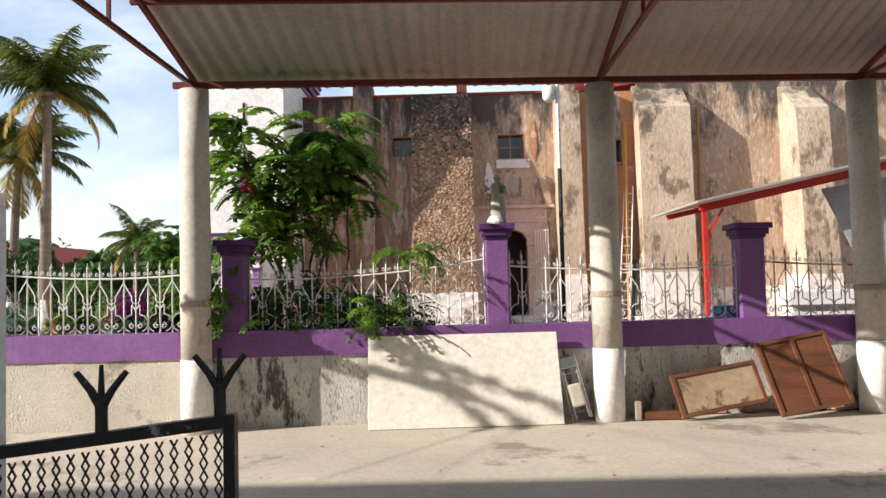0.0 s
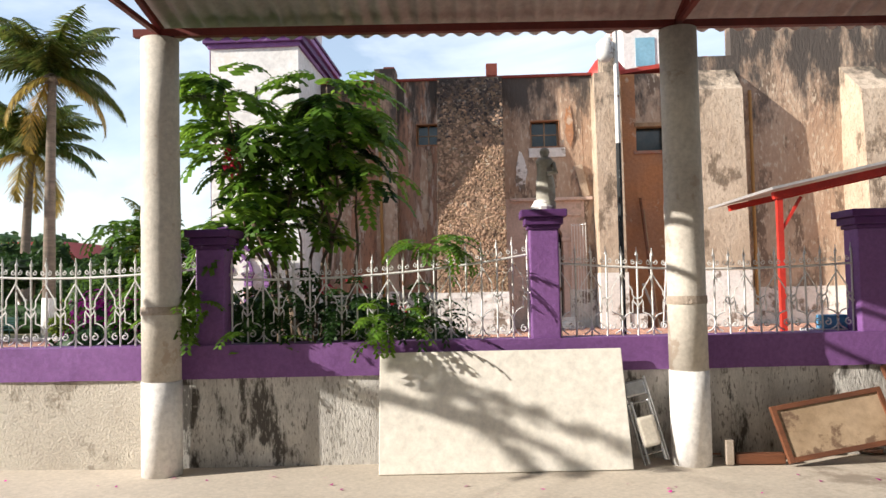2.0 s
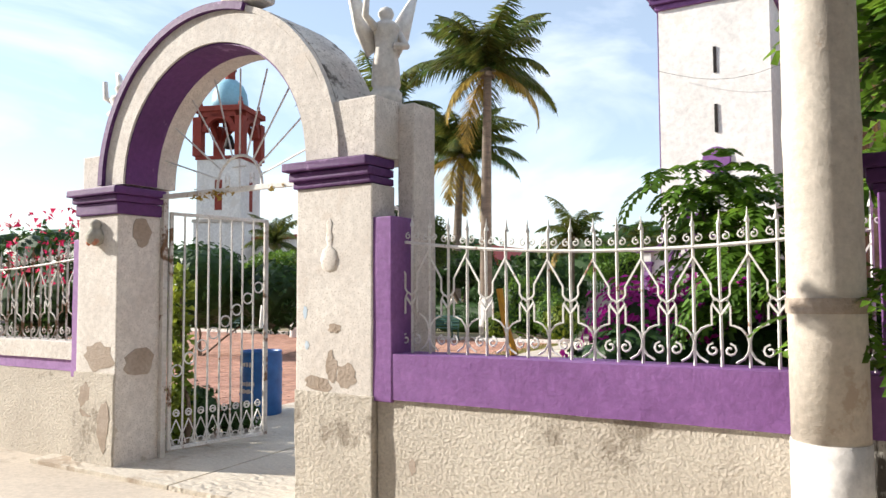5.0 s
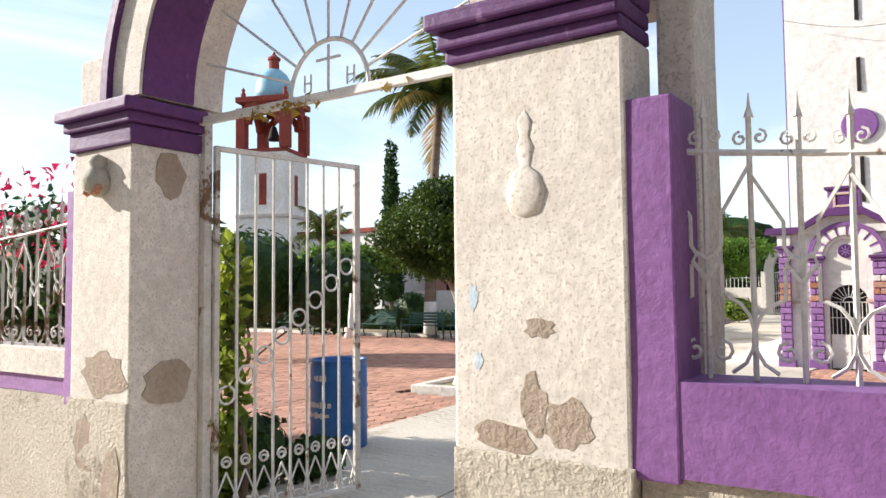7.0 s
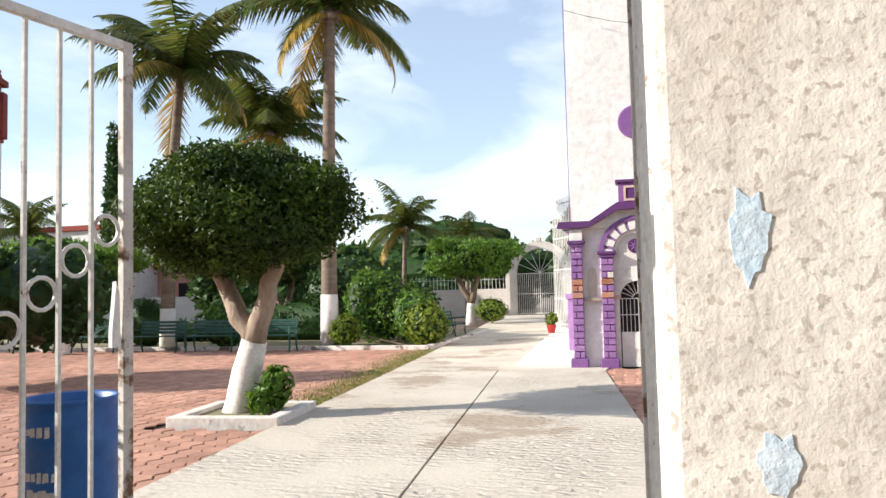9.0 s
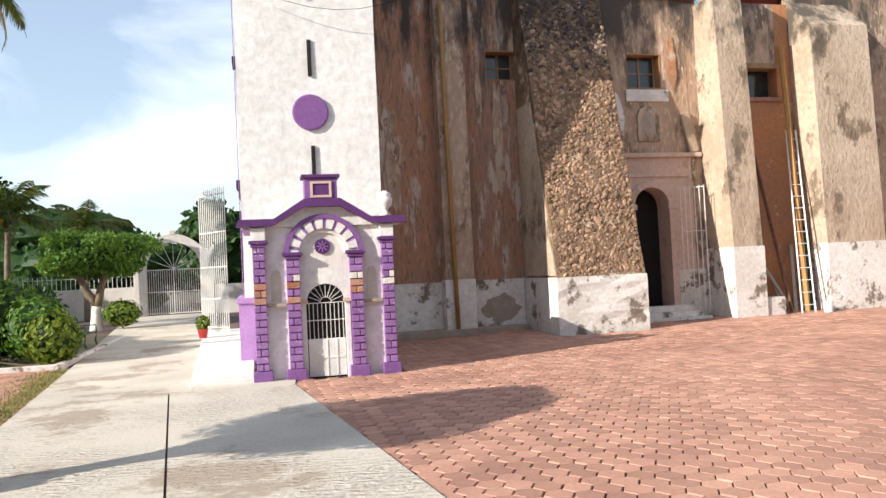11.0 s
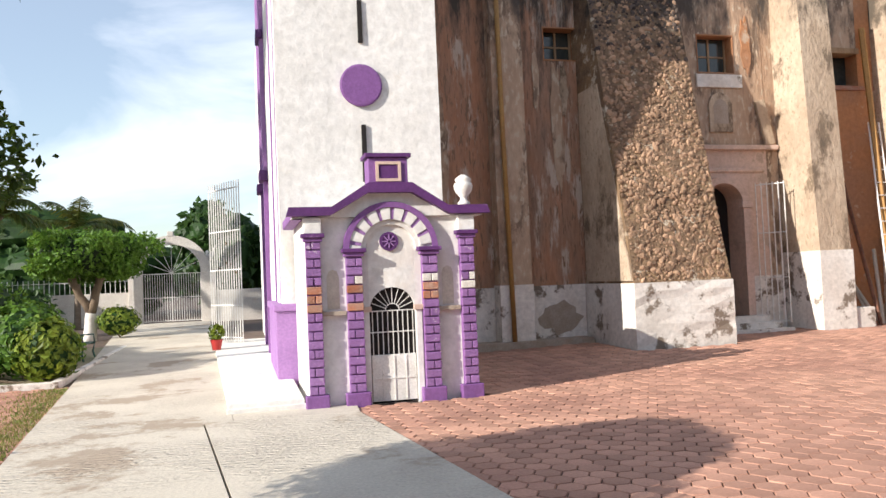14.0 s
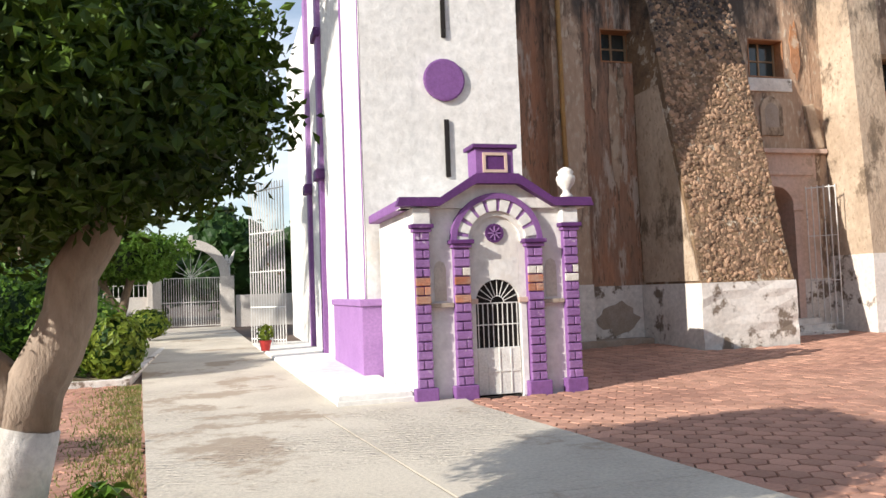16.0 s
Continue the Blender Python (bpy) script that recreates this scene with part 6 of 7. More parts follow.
for k in range(8):
    a = radians(45 * k)
    part("petal", tube(B(), [(SX - 0.02 + 0.02 * math.cos(a), SY + 0.032, 1.98 + 0.02 * math.sin(a)), (SX - 0.02 + 0.1 * math.cos(a), SY + 0.032, 1.98 + 0.1 * math.sin(a))], 0.011, 4), "lilac", ros)
for cx in (-7.76, -6.11):
    part("niche", prism(B(), [(cx - 0.085, 1.06), (cx + 0.085, 1.06), (cx + 0.085, 1.5), (cx + 0.06, 1.58), (cx, 1.61), (cx - 0.06, 1.58), (cx - 0.085, 1.5)], SY + 0.052, SY + 0.075), "cushion", shrine, "shallow cream niche")
    part("niche_sill", bx(B(), cx - 0.17, SY - 0.005, 0.97, cx + 0.17, SY + 0.0595, 1.03, 0.006), "mud", shrine)
# pilasters of painted blocks with bare brick showing
rnd = random.Random(77)
for px, pw, top in ((-8.03, 0.22, 2.0), (-7.47, 0.24, 1.78), (-6.39, 0.24, 1.78), (-5.83, 0.22, 2.0)):
    part("pilaster_core", bx(B(), px - pw / 2 + 0.012, SY - 0.03, -0.3, px + pw / 2 - 0.012, SY + 0.0595, top), "purple", shrine)
    part("pilaster_base", bx(B(), px - pw / 2 - 0.05, SY - 0.1, -0.35, px + pw / 2 + 0.05, SY + 0.058, -0.1, 0.015), "purple", shrine, "purple pilaster base")
    z, row = -0.095, 0
    while z < top - 0.1:
        h = 0.118
        cuts = [0.0, 1.0] if row % 2 else [0.0, rnd.uniform(0.38, 0.62), 1.0]
        for u0, u1 in zip(cuts, cuts[1:]):
            mt_ = "brick" if 1.0 < z < 1.32 and rnd.random() < 0.75 else ("whitewash" if 1.25 < z < 1.45 and rnd.random() < 0.5 else "block_purple")
            j = rnd.uniform(-0.006, 0.006)
            part("block", bx(B(), px - pw / 2 + u0 * pw + 0.006, SY - 0.062 + j, z + 0.006, px - pw / 2 + u1 * pw - 0.006, SY - 0.031, z + h - 0.008, 0.01), mt_, shrine)
        z += h + 0.006
        row += 1
    part("pilaster_cap", bx(B(), px - pw / 2 - 0.02, SY - 0.08, top, px + pw / 2 + 0.02, SY + 0.058, top + 0.05, 0.008), "purple", shrine)
    part("pilaster_cap", bx(B(), px - pw / 2 - 0.05, SY - 0.11, top + 0.052, px + pw / 2 + 0.05, SY + 0.058, top + 0.11, 0.01), "dark_purple", shrine)
    if top > 1.9:
        part("entablature_block", bx(B(), px - pw / 2 - 0.01, SY - 0.07, top + 0.112, px + pw / 2 + 0.01, SY + 0.058, 2.328, 0.008), "tower_white", shrine)


pts = [(-8.3, 2.332), (-5.56, 2.332), (-5.56, 2.34), (-6.1, 2.36), (-6.62, 2.68), (-7.24, 2.68), (-7.76, 2.36), (-8.3, 2.34)]
part("gable_wall", prism(B(), pts, SY + 0.0, SY + 0.3), "tower_white", shrine)
pts = [(-8.38, 2.35), (-7.78, 2.35), (-7.24, 2.66), (-6.62, 2.66), (-6.08, 2.35), (-5.48, 2.35), (-5.52, 2.47), (-6.1, 2.47), (-6.62, 2.8), (-7.24, 2.8), (-7.76, 2.47), (-8.34, 2.47)]
part("gable_cornice", prism(B(), pts, SY - 0.14, SY - 0.002), "dark_purple", shrine, "dark purple gable cornice")
part("side_cornice", bx(B(), -8.3, SY + 0.002, 2.332, -8.122, TY - 0.16, 2.47, 0.02), "purple", shrine)
part("roof_slab", bx(B(), -8.12, SY + 0.31, 2.332, -5.74, TY - 0.16, 2.42), "tower_white", shrine)
part("gable_block", bx(B(), -7.22, SY - 0.06, 2.802, -6.66, SY + 0.3, 3.16, 0.01), "purple", shrine)
part("gable_block_cap", bx(B(), -7.27, SY - 0.1, 3.162, -6.61, SY + 0.34, 3.22, 0.01), "dark_purple", shrine)
for x0, x1, z0, z1 in ((-7.12, -7.08, 2.82, 3.1), (-6.8, -6.76, 2.82, 3.1), (-7.079, -6.801, 3.06, 3.1), (-7.079, -6.801, 2.82, 2.86)):
    part("panel_frame", bx(B(), x0, SY - 0.085, z0, x1, SY - 0.0605, z1), "pink_plaster", shrine)
part("panel", bx(B(), -7.078, SY - 0.07, 2.862, -6.802, SY - 0.061, 3.058), "dark_purple", shrine)
urn = thing("stone_urn", (-5.8, 23.3, 2.47), "white plaster urn on the shrine cornice", "urn")
part("bowl", lathe(B(), [(0.09, 0), (0.09, 0.04), (0.05, 0.08), (0.05, 0.12), (0.12, 0.2), (0.14, 0.28), (0.13, 0.32), (0.1, 0.34), (0.12, 0.38), (0.08, 0.42), (0.03, 0.45)], (-5.82, SY + 0.04, 2.471), 16), "statue", urn, smooth=True)

# ---- church flank ----
CY = 29.0
church = thing("church", (3, 31, -0.3), "old weathered stone church flank with rubble buttresses", "church")


def wall_piece(x0, x1, z0, z1, mat, y0=CY, y1=CY + 0.6, amp=0.03, lab="", name="wall"):
    b = bx(B(), x0, y0, z0, x1, y1, z1)
    n = max(1, int(max(x1 - x0, z1 - z0) / 0.7))
    bmesh.ops.subdivide_edges(b, edges=b.edges[:], cuts=min(n, 9), use_grid_fill=True)
    for v in b.verts:
        if x0 + 0.02 < v.co.x < x1 - 0.02 and z0 + 0.02 < v.co.z < z1 - 0.02:
            v.co.y += amp * noise.noise(v.co * 1.1)
    return part(name, b, mat, church, lab)


TOP = 8.75
wall_piece(TX1, -3.45, -0.4, TOP, "church")
wall_piece(-2.7, -2.02, -0.4, TOP, "church")
wall_piece(-2.02, -1.16, -0.4, 6.4, "church")
wall_piece(-2.02, -1.16, 7.2, TOP, "church")
wall_piece(-1.16, 1.08, -0.4, TOP, "church")
wall_piece(1.08, 2.06, 4.4, TOP, "church_mid")
wall_piece(2.06, 3.1, 4.4, 6.22, "church_mid")
wall_piece(2.06, 3.1, 7.2, TOP, "church_mid")
wall_piece(3.1, 3.9, 4.4, TOP, "church_mid")
wall_piece(1.08, 2.08, -0.4, 4.4, "pink_plaster", amp=0.01)
wall_piece(3.12, 3.9, -0.4, 4.4, "pink_plaster", amp=0.01)
pts = [(2.08, 4.4), (2.08, 2.95)] + [(2.6 + 0.52 * math.cos(radians(a)), 2.95 + 0.52 * math.sin(radians(a))) for a in range(180, -1, -15)] + [(3.12, 4.4)]
part("wall", prism(B(), pts, CY, CY + 0.6), "pink_plaster", church)
# black panel behind the arch paints the doorway's unlit depth
part("door_recess", bx(B(), 1.9, CY + 0.62, -0.2, 3.3, CY + 0.68, 3.6), "dark", church, "open doorway with its unlit depth painted black")
part("archivolt", arch_solid(2.6, 2.95, 0.52, 0.7, CY - 0.06, CY + 0.02), "pink_plaster", church, "pink moulded arch")
for x0, x1 in ((1.88, 2.08), (3.12, 3.32)):
    part("door_jamb", bx(B(), x0, CY - 0.06, -0.1, x1, CY + 0.02, 2.85, 0.01), "pink_plaster", church)
    part("impost", bx(B(), x0 - 0.05, CY - 0.1, 2.852, x1 + 0.05, CY + 0.02, 3.0, 0.02), "pink_plaster", church)
part("door_cornice", bx(B(), 1.3, CY - 0.12, 4.3, 4.2, CY - 0.001, 4.42, 0.02), "pink_plaster", church)
part("door_frieze", bx(B(), 1.5, CY - 0.05, 3.75, 3.8, CY - 0.001, 3.85, 0.02), "pink_plaster", church)
for k in range(3):
    part("step", bx(B(), 1.9 - k * 0.12, CY - 0.35 - k * 0.3, -0.3, 3.5 + k * 0.1, CY - 0.001 - k * 0.3 - (0.001 if k else 0), 0.18 - k * 0.14, 0.01), "church_white", church)
# windows with deep splayed reveals
for x0, x1, z0, z1 in ((-2.02, -1.16, 6.4, 7.2), (2.06, 3.1, 6.22, 7.2)):
    for a0, a1, c0, c1 in ((x0, x0 + 0.02, z0, z1), (x1 - 0.02, x1, z0, z1), (x0 + 0.021, x1 - 0.021, z1 - 0.03, z1), (x0 + 0.021, x1 - 0.021, z0, z0 + 0.03)):
        part("window_reveal", bx(B(), a0, CY - 0.02, c0, a1, CY + 0.35, c1), "orange_plaster", church)
    wnd = part("window", bx(B(), x0 + 0.022, CY + 0.3, z0 + 0.032, x1 - 0.022, CY + 0.33, z1 - 0.032), "glass", church, "dusty dark window")
    for u in (0.0, 0.5, 1.0):
        xm = x0 + 0.05 + (x1 - x0 - 0.1) * u
        part("window_frame", bx(B(), xm - 0.025, CY + 0.27, z0 + 0.033, xm + 0.025, CY + 0.299, z1 - 0.033), "timber", wnd)
    part("window_frame", bx(B(), x0 + 0.08, CY + 0.275, (z0 + z1) / 2 - 0.02, x1 - 0.08, CY + 0.2985, (z0 + z1) / 2 + 0.02), "timber", wnd)
part("window_sill", bx(B(), 2.0, CY - 0.05, 5.86, 3.3, CY - 0.001, 6.198, 0.02), "church_white", church, "white patched sill")
part("niche", prism(B(), [(2.3, 4.75), (2.95, 4.75), (2.95, 5.45), (2.85, 5.65), (2.62, 5.75), (2.4, 5.65), (2.3, 5.45)], CY - 0.06, CY - 0.001), "church_pale", church, "arched stone niche")
part("niche_hollow", prism(B(), [(2.42, 4.95), (2.83, 4.95), (2.83, 5.4), (2.75, 5.52), (2.62, 5.57), (2.5, 5.52), (2.42, 5.4)], CY - 0.064, CY - 0.0605), "mud", church)

for cx, z0, z1, w, sd, mt_ in ((-1.75, 3.4, 6.35, 0.28, 51, "church_mid"), (-1.55, 5.0, 6.3, 0.2, 52, "church_pale"), (-2.25, 5.2, 6.6, 0.16, 53, "church_mid"), (-1.9, 0.05, 0.75, 1.0, 54, "mud"), (-4.6, 3.0, 5.4, 0.35, 55, "church_mid"), (1.7, 4.7, 6.0, 0.4, 56, "church_white"), (3.45, 6.3, 7.6, 0.3, 57, "orange_plaster")):
    patch(church, cx, CY - (0.055 if mt_ == "mud" else 0.04), (z0 + z1) / 2, w, z1 - z0, sd, mt_, "plaster_patch", "patch of old lime or lost plaster")
# pilaster with pipe
wall_piece(-3.45, -2.7, 1.2, 9.15, "church_mid", CY - 0.4, CY + 0.4, 0.015, "flat pale pilaster", "pilaster")
wall_piece(-3.47, -2.68, -0.3, 1.198, "church_white", CY - 0.42, CY + 0.2, 0.015, "flaking white pilaster foot", "pilaster_foot")
pipe = thing("drain_pipe", (-3.55, CY - 0.48, -0.1), "ochre painted drain pipe on the church wall", "pipe")
part("pipe", tube(B(), [(-3.2, CY - 0.48, -0.05), (-3.27, CY - 0.48, 4.5), (-3.3, CY - 0.48, 8.6)], 0.055, 10), "ochre", pipe, smooth=True)
# white plastered foot of the wall
for x0, x1 in ((TX1 + 0.01, -3.48), (-2.67, -1.25), (3.33, 4.2)):
    wall_piece(x0, x1, -0.35, 1.15, "church_white", CY - 0.05, CY - 0.001, 0.0, "flaking white wall foot", "wall_foot")
part("ledge", bx(B(), TX1 + 0.01, CY - 0.55, -0.4, -1.3, CY - 0.05, -0.05, 0.02), "mud", church, "rough stone ledge at the wall foot")


def buttress(x0, x1, yf, yt, zt, mat, foot=1.15):
    """A battered buttress: the front leans back towards the top."""
    def front(z):
        return yf + (yt - yf) * max(0.0, (z - foot)) / (zt - foot)
    for z0, z1, mt_, o in ((-0.4, foot, "church_white", 0.03), (foot + 0.001, zt, mat, 0.0)):
        b = B()
        nz, nx = 9, 5
        grid = [[b.verts.new((x0 - o + (x1 - x0 + 2 * o) * i / nx, front(z0 + (z1 - z0) * k / nz) - o + 0.04 * noise.noise(Vector((x0 + i, k * 0.8, z0))) * (mat == "rubble"), z0 + (z1 - z0) * k / nz)) for i in range(nx + 1)] for k in range(nz + 1)]
        for k in range(nz):
            for i in range(nx):
                b.faces.new((grid[k][i], grid[k][i + 1], grid[k + 1][i + 1], grid[k + 1][i]))
        for i, flip in ((0, True), (nx, False)):
            col = [grid[k][i] for k in range(nz + 1)]
            back = [b.verts.new((col[k].co.x, CY + 0.2, col[k].co.z)) for k in range(nz + 1)]
            for k in range(nz):
                q = (col[k], col[k + 1], back[k + 1], back[k])
                b.faces.new(q if not flip else tuple(reversed(q)))
        tb = [b.verts.new((grid[nz][i].co.x, CY + 0.2, z1)) for i in range(nx + 1)]
        for i in range(nx):
            b.faces.new((grid[nz][i], grid[nz][i + 1], tb[i + 1], tb[i]))
        bmesh.ops.recalc_face_normals(b, faces=b.faces)
        part("buttress" if mt_ == mat else "buttress_foot", b, mt_, church, "flaking white buttress foot" if mt_ != mat else "")
    return front


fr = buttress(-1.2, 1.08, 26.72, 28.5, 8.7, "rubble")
rnd = random.Random(21)
unit = B()
bmesh.ops.create_icosphere(unit, subdivisions=1, radius=1.0)
unit.verts.index_update()
unit_v = [v.co.copy() for v in unit.verts]
unit_f = [tuple(v.index for v in f.verts) for f in unit.faces]
unit.free()
stones = {"stone": ([], []), "stone_dark": ([], [])}
for _ in range(3900):
    x, z = rnd.uniform(-1.17, 1.05), rnd.uniform(1.2, 8.6)
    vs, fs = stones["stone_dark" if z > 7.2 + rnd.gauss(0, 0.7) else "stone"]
    s = rnd.choice((0.02, 0.028, 0.035, 0.045, 0.065)) * rnd.uniform(0.8, 1.15)
    m = Matrix.Translation((x, fr(z) - 0.005, z)) @ Euler((rnd.uniform(-0.3, 0.3), rnd.uniform(-1.5, 1.5), 0)).to_matrix().to_4x4() @ Matrix.Diagonal((s * rnd.uniform(0.8, 1.6), s * 0.45, s * rnd.uniform(0.6, 1.1), 1))
    k = len(vs)
    vs.extend(tuple(m @ v) for v in unit_v)
    fs.extend(tuple(k + i for i in f) for f in unit_f)
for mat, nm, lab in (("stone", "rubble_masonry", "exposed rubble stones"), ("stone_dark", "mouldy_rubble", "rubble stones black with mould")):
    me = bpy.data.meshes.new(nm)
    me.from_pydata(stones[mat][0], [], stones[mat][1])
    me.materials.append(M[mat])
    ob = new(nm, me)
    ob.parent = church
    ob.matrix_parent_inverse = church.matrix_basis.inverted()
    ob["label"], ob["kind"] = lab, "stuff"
part("buttress_plaster_edge", prism(B(), [(26.78, 1.2), (28.9, 1.2), (28.9, 5.6), (27.95, 5.6)], 1.202, 1.23, Matrix(((0, -1, 0, 0), (1, 0, 0, 0), (0, 0, 1, 0), (0, 0, 0, 1)))), "church_pale", church, "cream plaster on the buttress side")
buttress(4.24, 5.12, 27.72, 28.05, 8.6, "church_pale", 1.7)
part("buttress_cap", bx(B(), 4.55, 28.1, 8.602, 5.0, 29.2, 9.45, 0.03), "church_pale", church)
wall_piece(3.9, 4.3, -0.4, TOP, "church_mid")
wall_piece(5.0, 5.8, -0.4, TOP, "orange_plaster")
wall_piece(5.8, 6.85, -0.4, 6.0, "orange_plaster")
wall_piece(5.8, 6.85, 7.0, TOP, "church_mid")
wall_piece(6.85, 7.5, -0.4, TOP, "orange_plaster")
part("window_recess", bx(B(), 5.8, CY + 0.4, 6.0, 6.85, CY + 0.45, 7.0), "glass", church, "dusty dark window deep in the wall")
part("window_lintel", bx(B(), 5.75, CY - 0.05, 6.85, 6.9, CY + 0.38, 7.0, 0.02), "timber", church, "rough timber lintel")
part("brick_ledge", bx(B(), 5.7, CY - 0.07, 5.88, 7.3, CY + 0.05, 6.0, 0.02), "brick", church, "ragged brick ledge")
buttress(7.32, 9.25, 27.9, 28.1, 7.9, "church_pale", 1.7)
part("buttress_slope", prism(B(), [(28.1, 7.902), (29.2, 7.902), (29.2, 9.0)], -9.25, -7.32, Matrix(((0, -1, 0, 0), (1, 0, 0, 0), (0, 0, 1, 0), (0, 0, 0, 1)))), "church_pale", church)
wall_piece(9.2, 24.0, -0.4, 10.4, "church_mid", CY, CY + 0.6, 0.06)
wall_piece(9.26, 24.0, -0.3, 1.1, "church_white", CY - 0.06, CY - 0.001, 0.0, "", "wall_foot")
wall_piece(7.5, 9.2, 7.0, 9.3, "church_mid", CY, CY + 0.6)
buttress(12.9, 14.1, 27.1, 27.5, 7.6, "church_pale", 1.5)
part("buttress_slope", prism(B(), [(27.5, 7.602), (29.2, 7.602), (29.2, 8.9)], -14.1, -12.9, Matrix(((0, -1, 0, 0), (1, 0, 0, 0), (0, 0, 1, 0), (0, 0, 0, 1)))), "church_pale", church)
buttress(20.0, 22.0, 27.1, 27.5, 8.2, "church_pale", 1.5)
pts2 = thing("downpipe", (9.6, 28.9, 0), "rust-brown downpipe on the church wall", "pipe")
part("pipe", tube(B(), [(9.75, 28.85, 0.5), (9.75, 28.85, 8.0)], 0.06, 8), "ochre", pts2)
part("parapet", bx(B(), TX1 - 0.2, CY - 0.08, TOP + 0.001, 4.3, CY + 0.7, TOP + 0.1, 0.02), "belfry", church, "thin red brick parapet edge")
for cx in (-2.96, 0.74):
    part("roof_spout", bx(B(), cx - 0.2, CY - 0.1, TOP + 0.102, cx + 0.2, CY + 0.35, TOP + 0.55, 0.03), "brick_plain", church, "red brick roof block")
part("parapet_roof", prism(B(), [(5.1, 8.76), (8.4, 9.2), (8.4, 9.35), (5.1, 8.9)], CY + 0.1, CY + 1.5), "red_roof", church, "red painted roof edge")
part("roof", bx(B(), TX1, CY + 0.6, 8.3, 24, 40, 8.6), "red_roof", church)
part("east_wall", bx(B(), 23.4, CY + 0.6, -0.4, 24, 40, 8.3), "church_mid", church)
dome = thing("church_dome", (4.5, 33, 8.6), "red and white church lantern dome", "dome")
part("drum", lathe(B(), [(0.8, 8.6), (0.8, 9.4)], (5.5, 33, 0), 16), "tower_white", dome)
part("cap", lathe(B(), [(0.9, 9.4), (0.8, 9.9), (0.45, 10.4), (0.02, 10.6)], (5.5, 33, 0), 16), "red_paint", dome, "red dome cap", smooth=True)

tr = thing("church_transept", (8, 35, 8.6), "white upper church block with blue windows", "church")
part("wall", bx(B(), 6.4, 34, 8.6, 9.4, 39, 12.4), "tower_white", tr)
part("cornice", bx(B(), 6.2, 33.8, 12.402, 9.6, 39.2, 12.8, 0.03), "tower_white", tr)
for x in (6.9, 8.1):
    part("window", bx(B(), x, 33.96, 10.4, x + 0.8, 34.05, 11.6), "blue_dome", tr, "pale blue window")

# iron grille at the church door, ladder and timbers against the wall
gl = thing("door_grille", (3.5, 28.6, -0.1), "white barred iron gate beside the church door", "gate")
for k in range(6):
    part("bar", tube(B(), [(3.42 + 0.085 * k, 28.85 - 0.1 * k, 0.0), (3.42 + 0.085 * k, 28.85 - 0.1 * k, 3.45)], 0.014, 4), "iron_white", gl)
for z in (0.05, 1.1, 2.2, 3.4):
    part("rail", tube(B(), [(3.42, 28.85, z), (3.85, 28.35, z)], 0.014, 4), "iron_white", gl)
slab_ob = thing("stone_slab", (3.75, 28.9, 4.42), "pale stone slab propped on the door cornice", "stone")
part("slab", bx(B(), -0.14, -0.09, 0, 0.14, 0.0, 1.15, 0.02, Matrix.Translation((3.98, CY - 0.03, 4.425)) @ Matrix.Rotation(radians(-13), 4, "Y")), "church_pale", slab_ob)
ld = thing("ladder", (6.4, 27.8, -0.2), "pale painted wooden ladder leaning on the buttress", "ladder")
la, lb_ = Vector((6.25, 27.75, -0.2)), Vector((6.86, 28.75, 5.0))
for o in (0.0, 0.42):
    part("stile", tube(B(), [la + Vector((o, 0, 0)), lb_ + Vector((o * 0.75, 0, 0))], 0.024, 5), "column_base", ld)
for k in range(15):
    u = (k + 0.7) / 15.5
    p = la.lerp(lb_, u)
    part("rung", tube(B(), [p, p + Vector((0.42 - 0.1 * u, 0, 0))], 0.013, 5), "column_base", ld)
for k, (xa, xb, h, mt_, r) in enumerate(((6.1, 5.85, 4.3, "wood", 0.05), (6.15, 5.95, 3.9, "timber", 0.04), (5.95, 6.15, 0.9, "column", 0.04), (6.25, 5.85, 1.3, "column", 0.045), (6.75, 6.95, 7.5, "ochre", 0.08), (6.98, 7.1, 2.2, "bench", 0.07), (6.45, 6.9, 1.7, "column", 0.05))):
    pl = thing("timber_pole", (xa, 28.0, -0.2), "long timber pole leaning on the church wall", "timber", "leaning timbers")
    part("pole", tube(B(), [(xa, 27.95 + 0.05 * k, -0.2), (xb, 28.88 if k != 5 else 28.5, h)], r, 5), mt_, pl)
blk = thing("stone_block", (5.4, 28.0, -0.2), "pale stone block at the wall foot", "block")
part("block", bx(B(), 5.2, 27.75, -0.3, 5.75, 28.2, 0.3, 0.02), "church_white", blk)
bkt = thing("bucket", (6.95, 27.6, -0.2), "white plastic bucket by the ladder", "bucket")
part("body", lathe(B(), [(0.11, 0), (0.14, 0.3), (0.15, 0.31), (0.12, 0.3)], (6.95, 27.6, -0.2), 14), "column_base", bkt)

# ---- lamp pole, side canopy and clutter behind the fence ----
lamp = thing("street_lamp", (2.03, 11.5, -0.3), "white street lamp on a thin painted pole", "street lamp")
part("pole", tube(B(), [(2.03, 11.5, 3.25), (2.03, 11.5, 4.85)], 0.032, 8), "iron_white", lamp)
part("pole_foot", tube(B(), [(2.03, 11.5, -0.3), (2.03, 11.5, 3.249)], 0.034, 8), "iron_black", lamp, "dark lower pole")
part("lantern", lathe(B(), [(0.05, 0.0), (0.1, 0.05), (0.11, 0.22), (0.06, 0.28), (0.02, 0.3)], (1.9, 11.5, 4.3), 12), "iron_white", lamp, smooth=True)
part("bracket", tube(B(), [(2.03, 11.5, 4.6), (1.9, 11.5, 4.6)], 0.015, 5), "iron_white", lamp)
shed = thing("side_canopy", (8, 15, -0.3), "red steel lean-to canopy with metal sheet roof", "canopy")
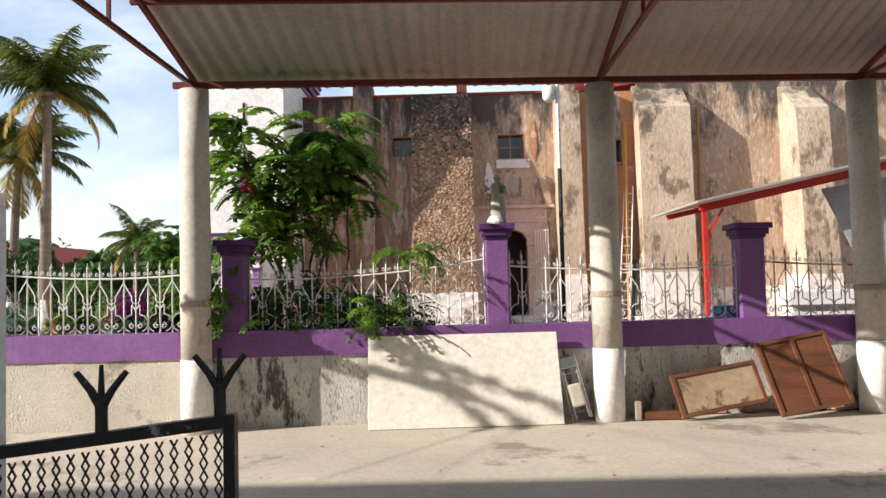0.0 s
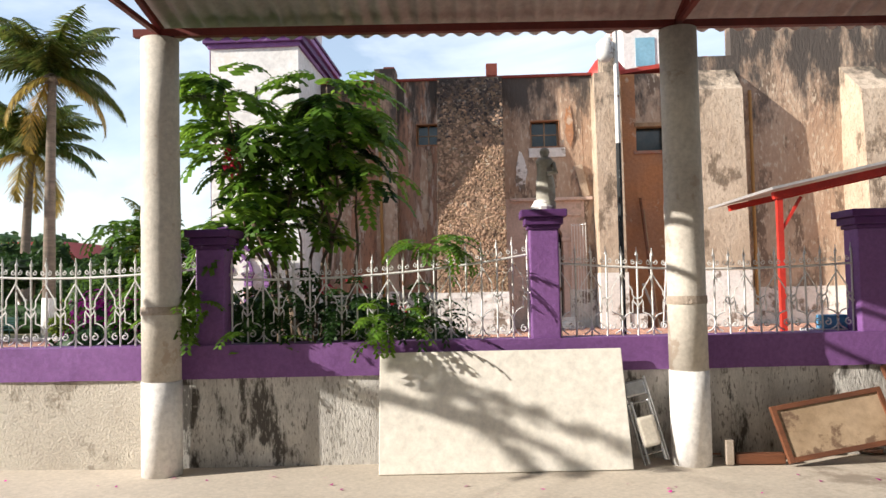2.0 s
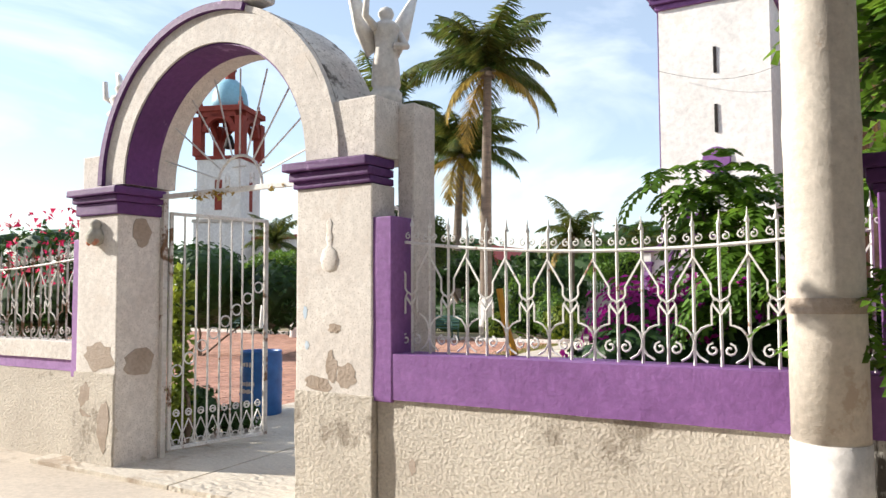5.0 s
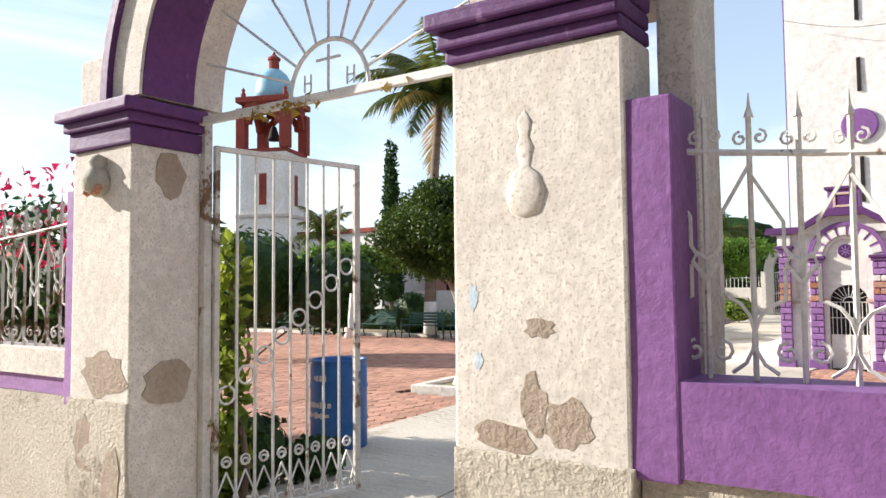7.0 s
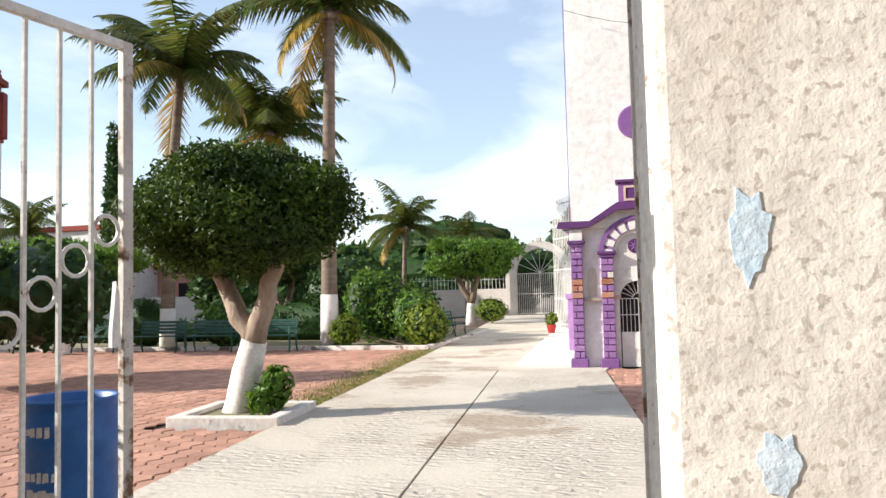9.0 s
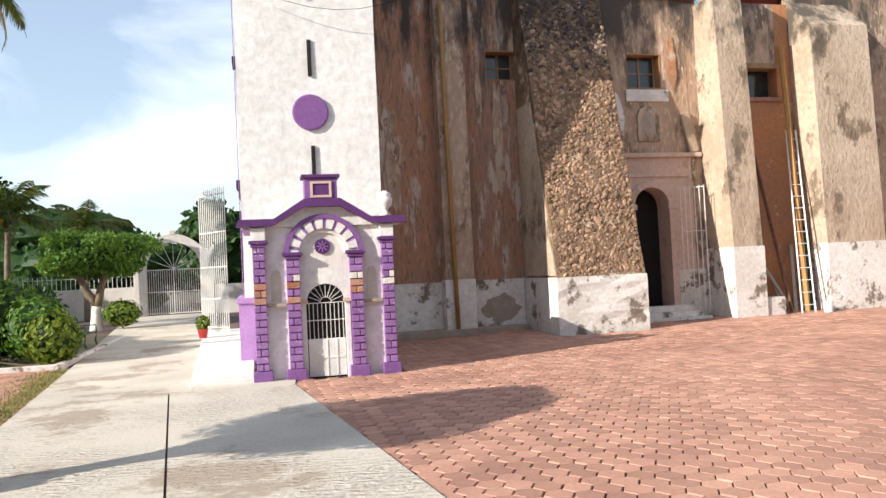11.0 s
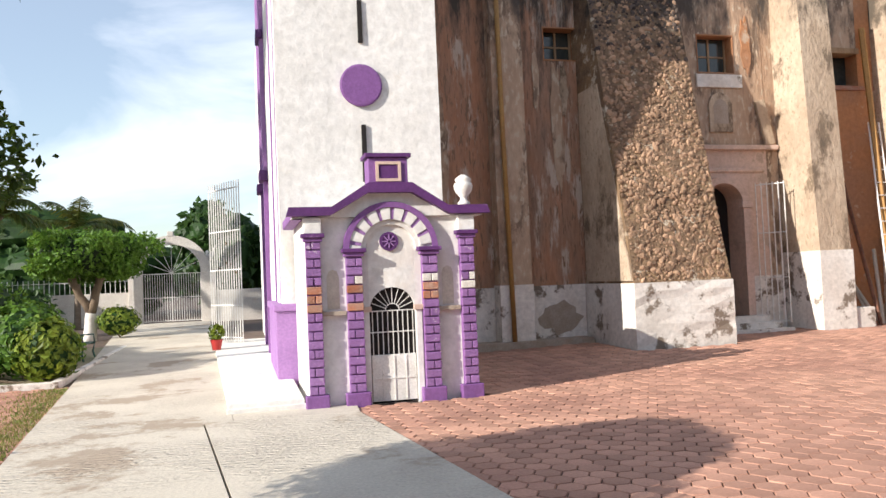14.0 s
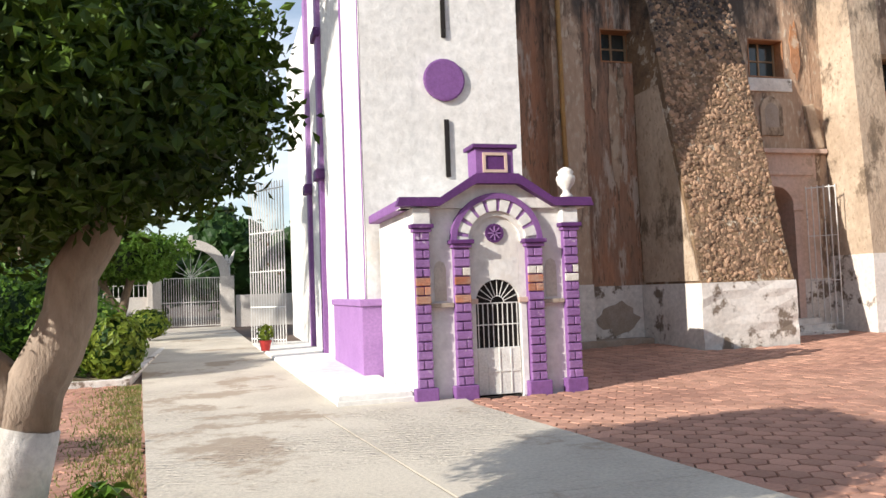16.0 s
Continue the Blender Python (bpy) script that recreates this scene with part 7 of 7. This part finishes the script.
part("post", bx(B(), 5.66, 15.96, -0.3, 5.76, 16.06, 2.95), "red_paint", shed)
part("brace", tube(B(), [(5.71, 16.0, 2.3), (6.1, 16.0, 2.95)], 0.035, 4), "red_paint", shed)
part("post", bx(B(), 11.0, 15.96, -0.3, 11.1, 16.06, 3.9), "red_paint", shed)
for yy in (16.0, 18.5):
    part("beam", tube(B(), [(5.6, yy, 2.98), (12.0, yy, 4.3)], 0.09, 4), "red_paint", shed)
part("roof_sheet", prism(B(), [(5.45, 3.05), (12.0, 4.42), (12.0, 4.47), (5.45, 3.1)], 15.6, 19.5), "tin", shed)
part("tarpaulin", prism(B(), [(8.35, 3.35), (10.0, 3.6), (10.0, 1.5), (9.1, 1.75)], 16.3, 16.33), "screen", shed, "hanging grey tarpaulin")
tb = thing("white_counter", (8, 14, -0.3), "white tiled counter under the side canopy", "counter")
part("top", bx(B(), 6.4, 13.6, 0.95, 9.6, 14.3, 1.2, 0.01), "column_base", tb)
part("body", bx(B(), 6.5, 13.7, -0.3, 9.5, 14.2, 0.949), "column_base", tb)
bb = thing("plastic_box", (4.4, 11, 0.9), "small light blue plastic box on a shelf", "box")
part("body", bx(B(), 3.95, 10.35, 0.95, 4.25, 10.5, 1.1, 0.02), "light_blue", bb)
part("shelf", bx(B(), 3.8, 10.3, 0.3, 4.4, 10.55, 0.949), "column_base", bb)
yp = thing("yellow_stick", (-5.1, 9.88, BAND1), "yellow painted stick leaning inside the iron fence", "stick")
part("stick", tube(B(), [(-5.02, 9.84, BAND1), (-5.1, 9.86, 1.15), (-5.16, 9.88, 1.42)], 0.03, 6, 0.026), "yellow", yp)
wire = thing("cable", (-6, 25, 8), "thin black cable sagging across the tower", "cable")
part("cable", tube(B(), [(-8.3 + 0.5 * k, TY - 0.3, 7.4 - 0.5 * math.sin(math.pi * k / 8)) for k in range(9)], 0.006, 4), "dark", wire)


# ---- hexagonal pavers, last ----
def hexagon(bm, cx, cy, r, z, h):
    top = [bm.verts.new((cx + r * 0.94 * math.cos(radians(60 * k)), cy + r * 0.94 * math.sin(radians(60 * k)), z + h)) for k in range(6)]
    low = [bm.verts.new((cx + r * math.cos(radians(60 * k)), cy + r * math.sin(radians(60 * k)), z + h - 0.014)) for k in range(6)]
    bm.faces.new(top)
    for k in range(6):
        bm.faces.new((low[k], low[(k + 1) % 6], top[(k + 1) % 6], top[k]))


paver_floor = thing("pavement_pavers", (-2, 20, -0.3), "red hexagonal concrete pavers, sunlit and worn", "pavement", kind="structure")
R, G = 0.130, 0.135
hex_mesh = bpy.data.meshes.new("paver")
hb = B()
hexagon(hb, 0, 0, R, 0, 0)
hb.to_mesh(hex_mesh)
hb.free()
hex_mesh.materials.append(M["paver"])
V, F = [], []
rnd = random.Random(2)
near = 0
unit_top = [(0.94 * R * math.cos(radians(60 * k)), 0.94 * R * math.sin(radians(60 * k))) for k in range(6)]
unit_low = [(R * math.cos(radians(60 * k)), R * math.sin(radians(60 * k))) for k in range(6)]
for i in range(-160, 140):
    for j in range(-10, 95):
        cx = i * 1.5 * G
        cy = 9.9 + (j + 0.5 * (i % 2)) * math.sqrt(3) * G
        if cy < 10.0 or cy > 28.8:
            continue
        right = cx > path_right(min(cy, 22.9)) - 0.06
        left = cx < path_left(cy) + 0.06 and cy < 27.7 and cx > -30
        if right:
            if cy > 23.1 and cx < -5.62 or cx > 16 or (cy > 26.6 and -1.35 < cx < 1.2) or (cy > 28.4 and cx < 4.2):
                continue
        elif not left:
            continue
        if left and abs(cx + 11.62) < 0.78 and abs(cy - 17.1) < 0.78:
            continue
        z = ground_z(cx, cy) + 0.018 + rnd.uniform(-0.004, 0.004)
        if right and near < 300 and -6.6 < cx < -2.6 and 16.6 < cy < 20.6:
            ob = new("paver", hex_mesh)
            ob.parent = paver_floor
            ob.matrix_parent_inverse = paver_floor.matrix_basis.inverted()
            ob.location = (cx, cy, z)
            ob.rotation_euler = (rnd.uniform(-0.02, 0.02), rnd.uniform(-0.02, 0.02), 0)
            near += 1
            continue
        a = len(V)
        tx, ty = rnd.uniform(-0.02, 0.02), rnd.uniform(-0.02, 0.02)
        V.extend([(cx + x, cy + y, z + x * tx + y * ty) for x, y in unit_top])
        V.extend([(cx + x, cy + y, z - 0.014 + x * tx + y * ty) for x, y in unit_low])
        F.append(tuple(a + k for k in range(6)))
        F.extend([(a + 6 + k, a + 6 + (k + 1) % 6, a + (k + 1) % 6, a + k) for k in range(6)])
me = bpy.data.meshes.new("pavers")
me.from_pydata(V, [], F)
me.materials.append(M["paver_far"])
rest = new("pavers", me)
rest.parent = paver_floor
rest.matrix_parent_inverse = paver_floor.matrix_basis.inverted()
rest["kind"] = "stuff"
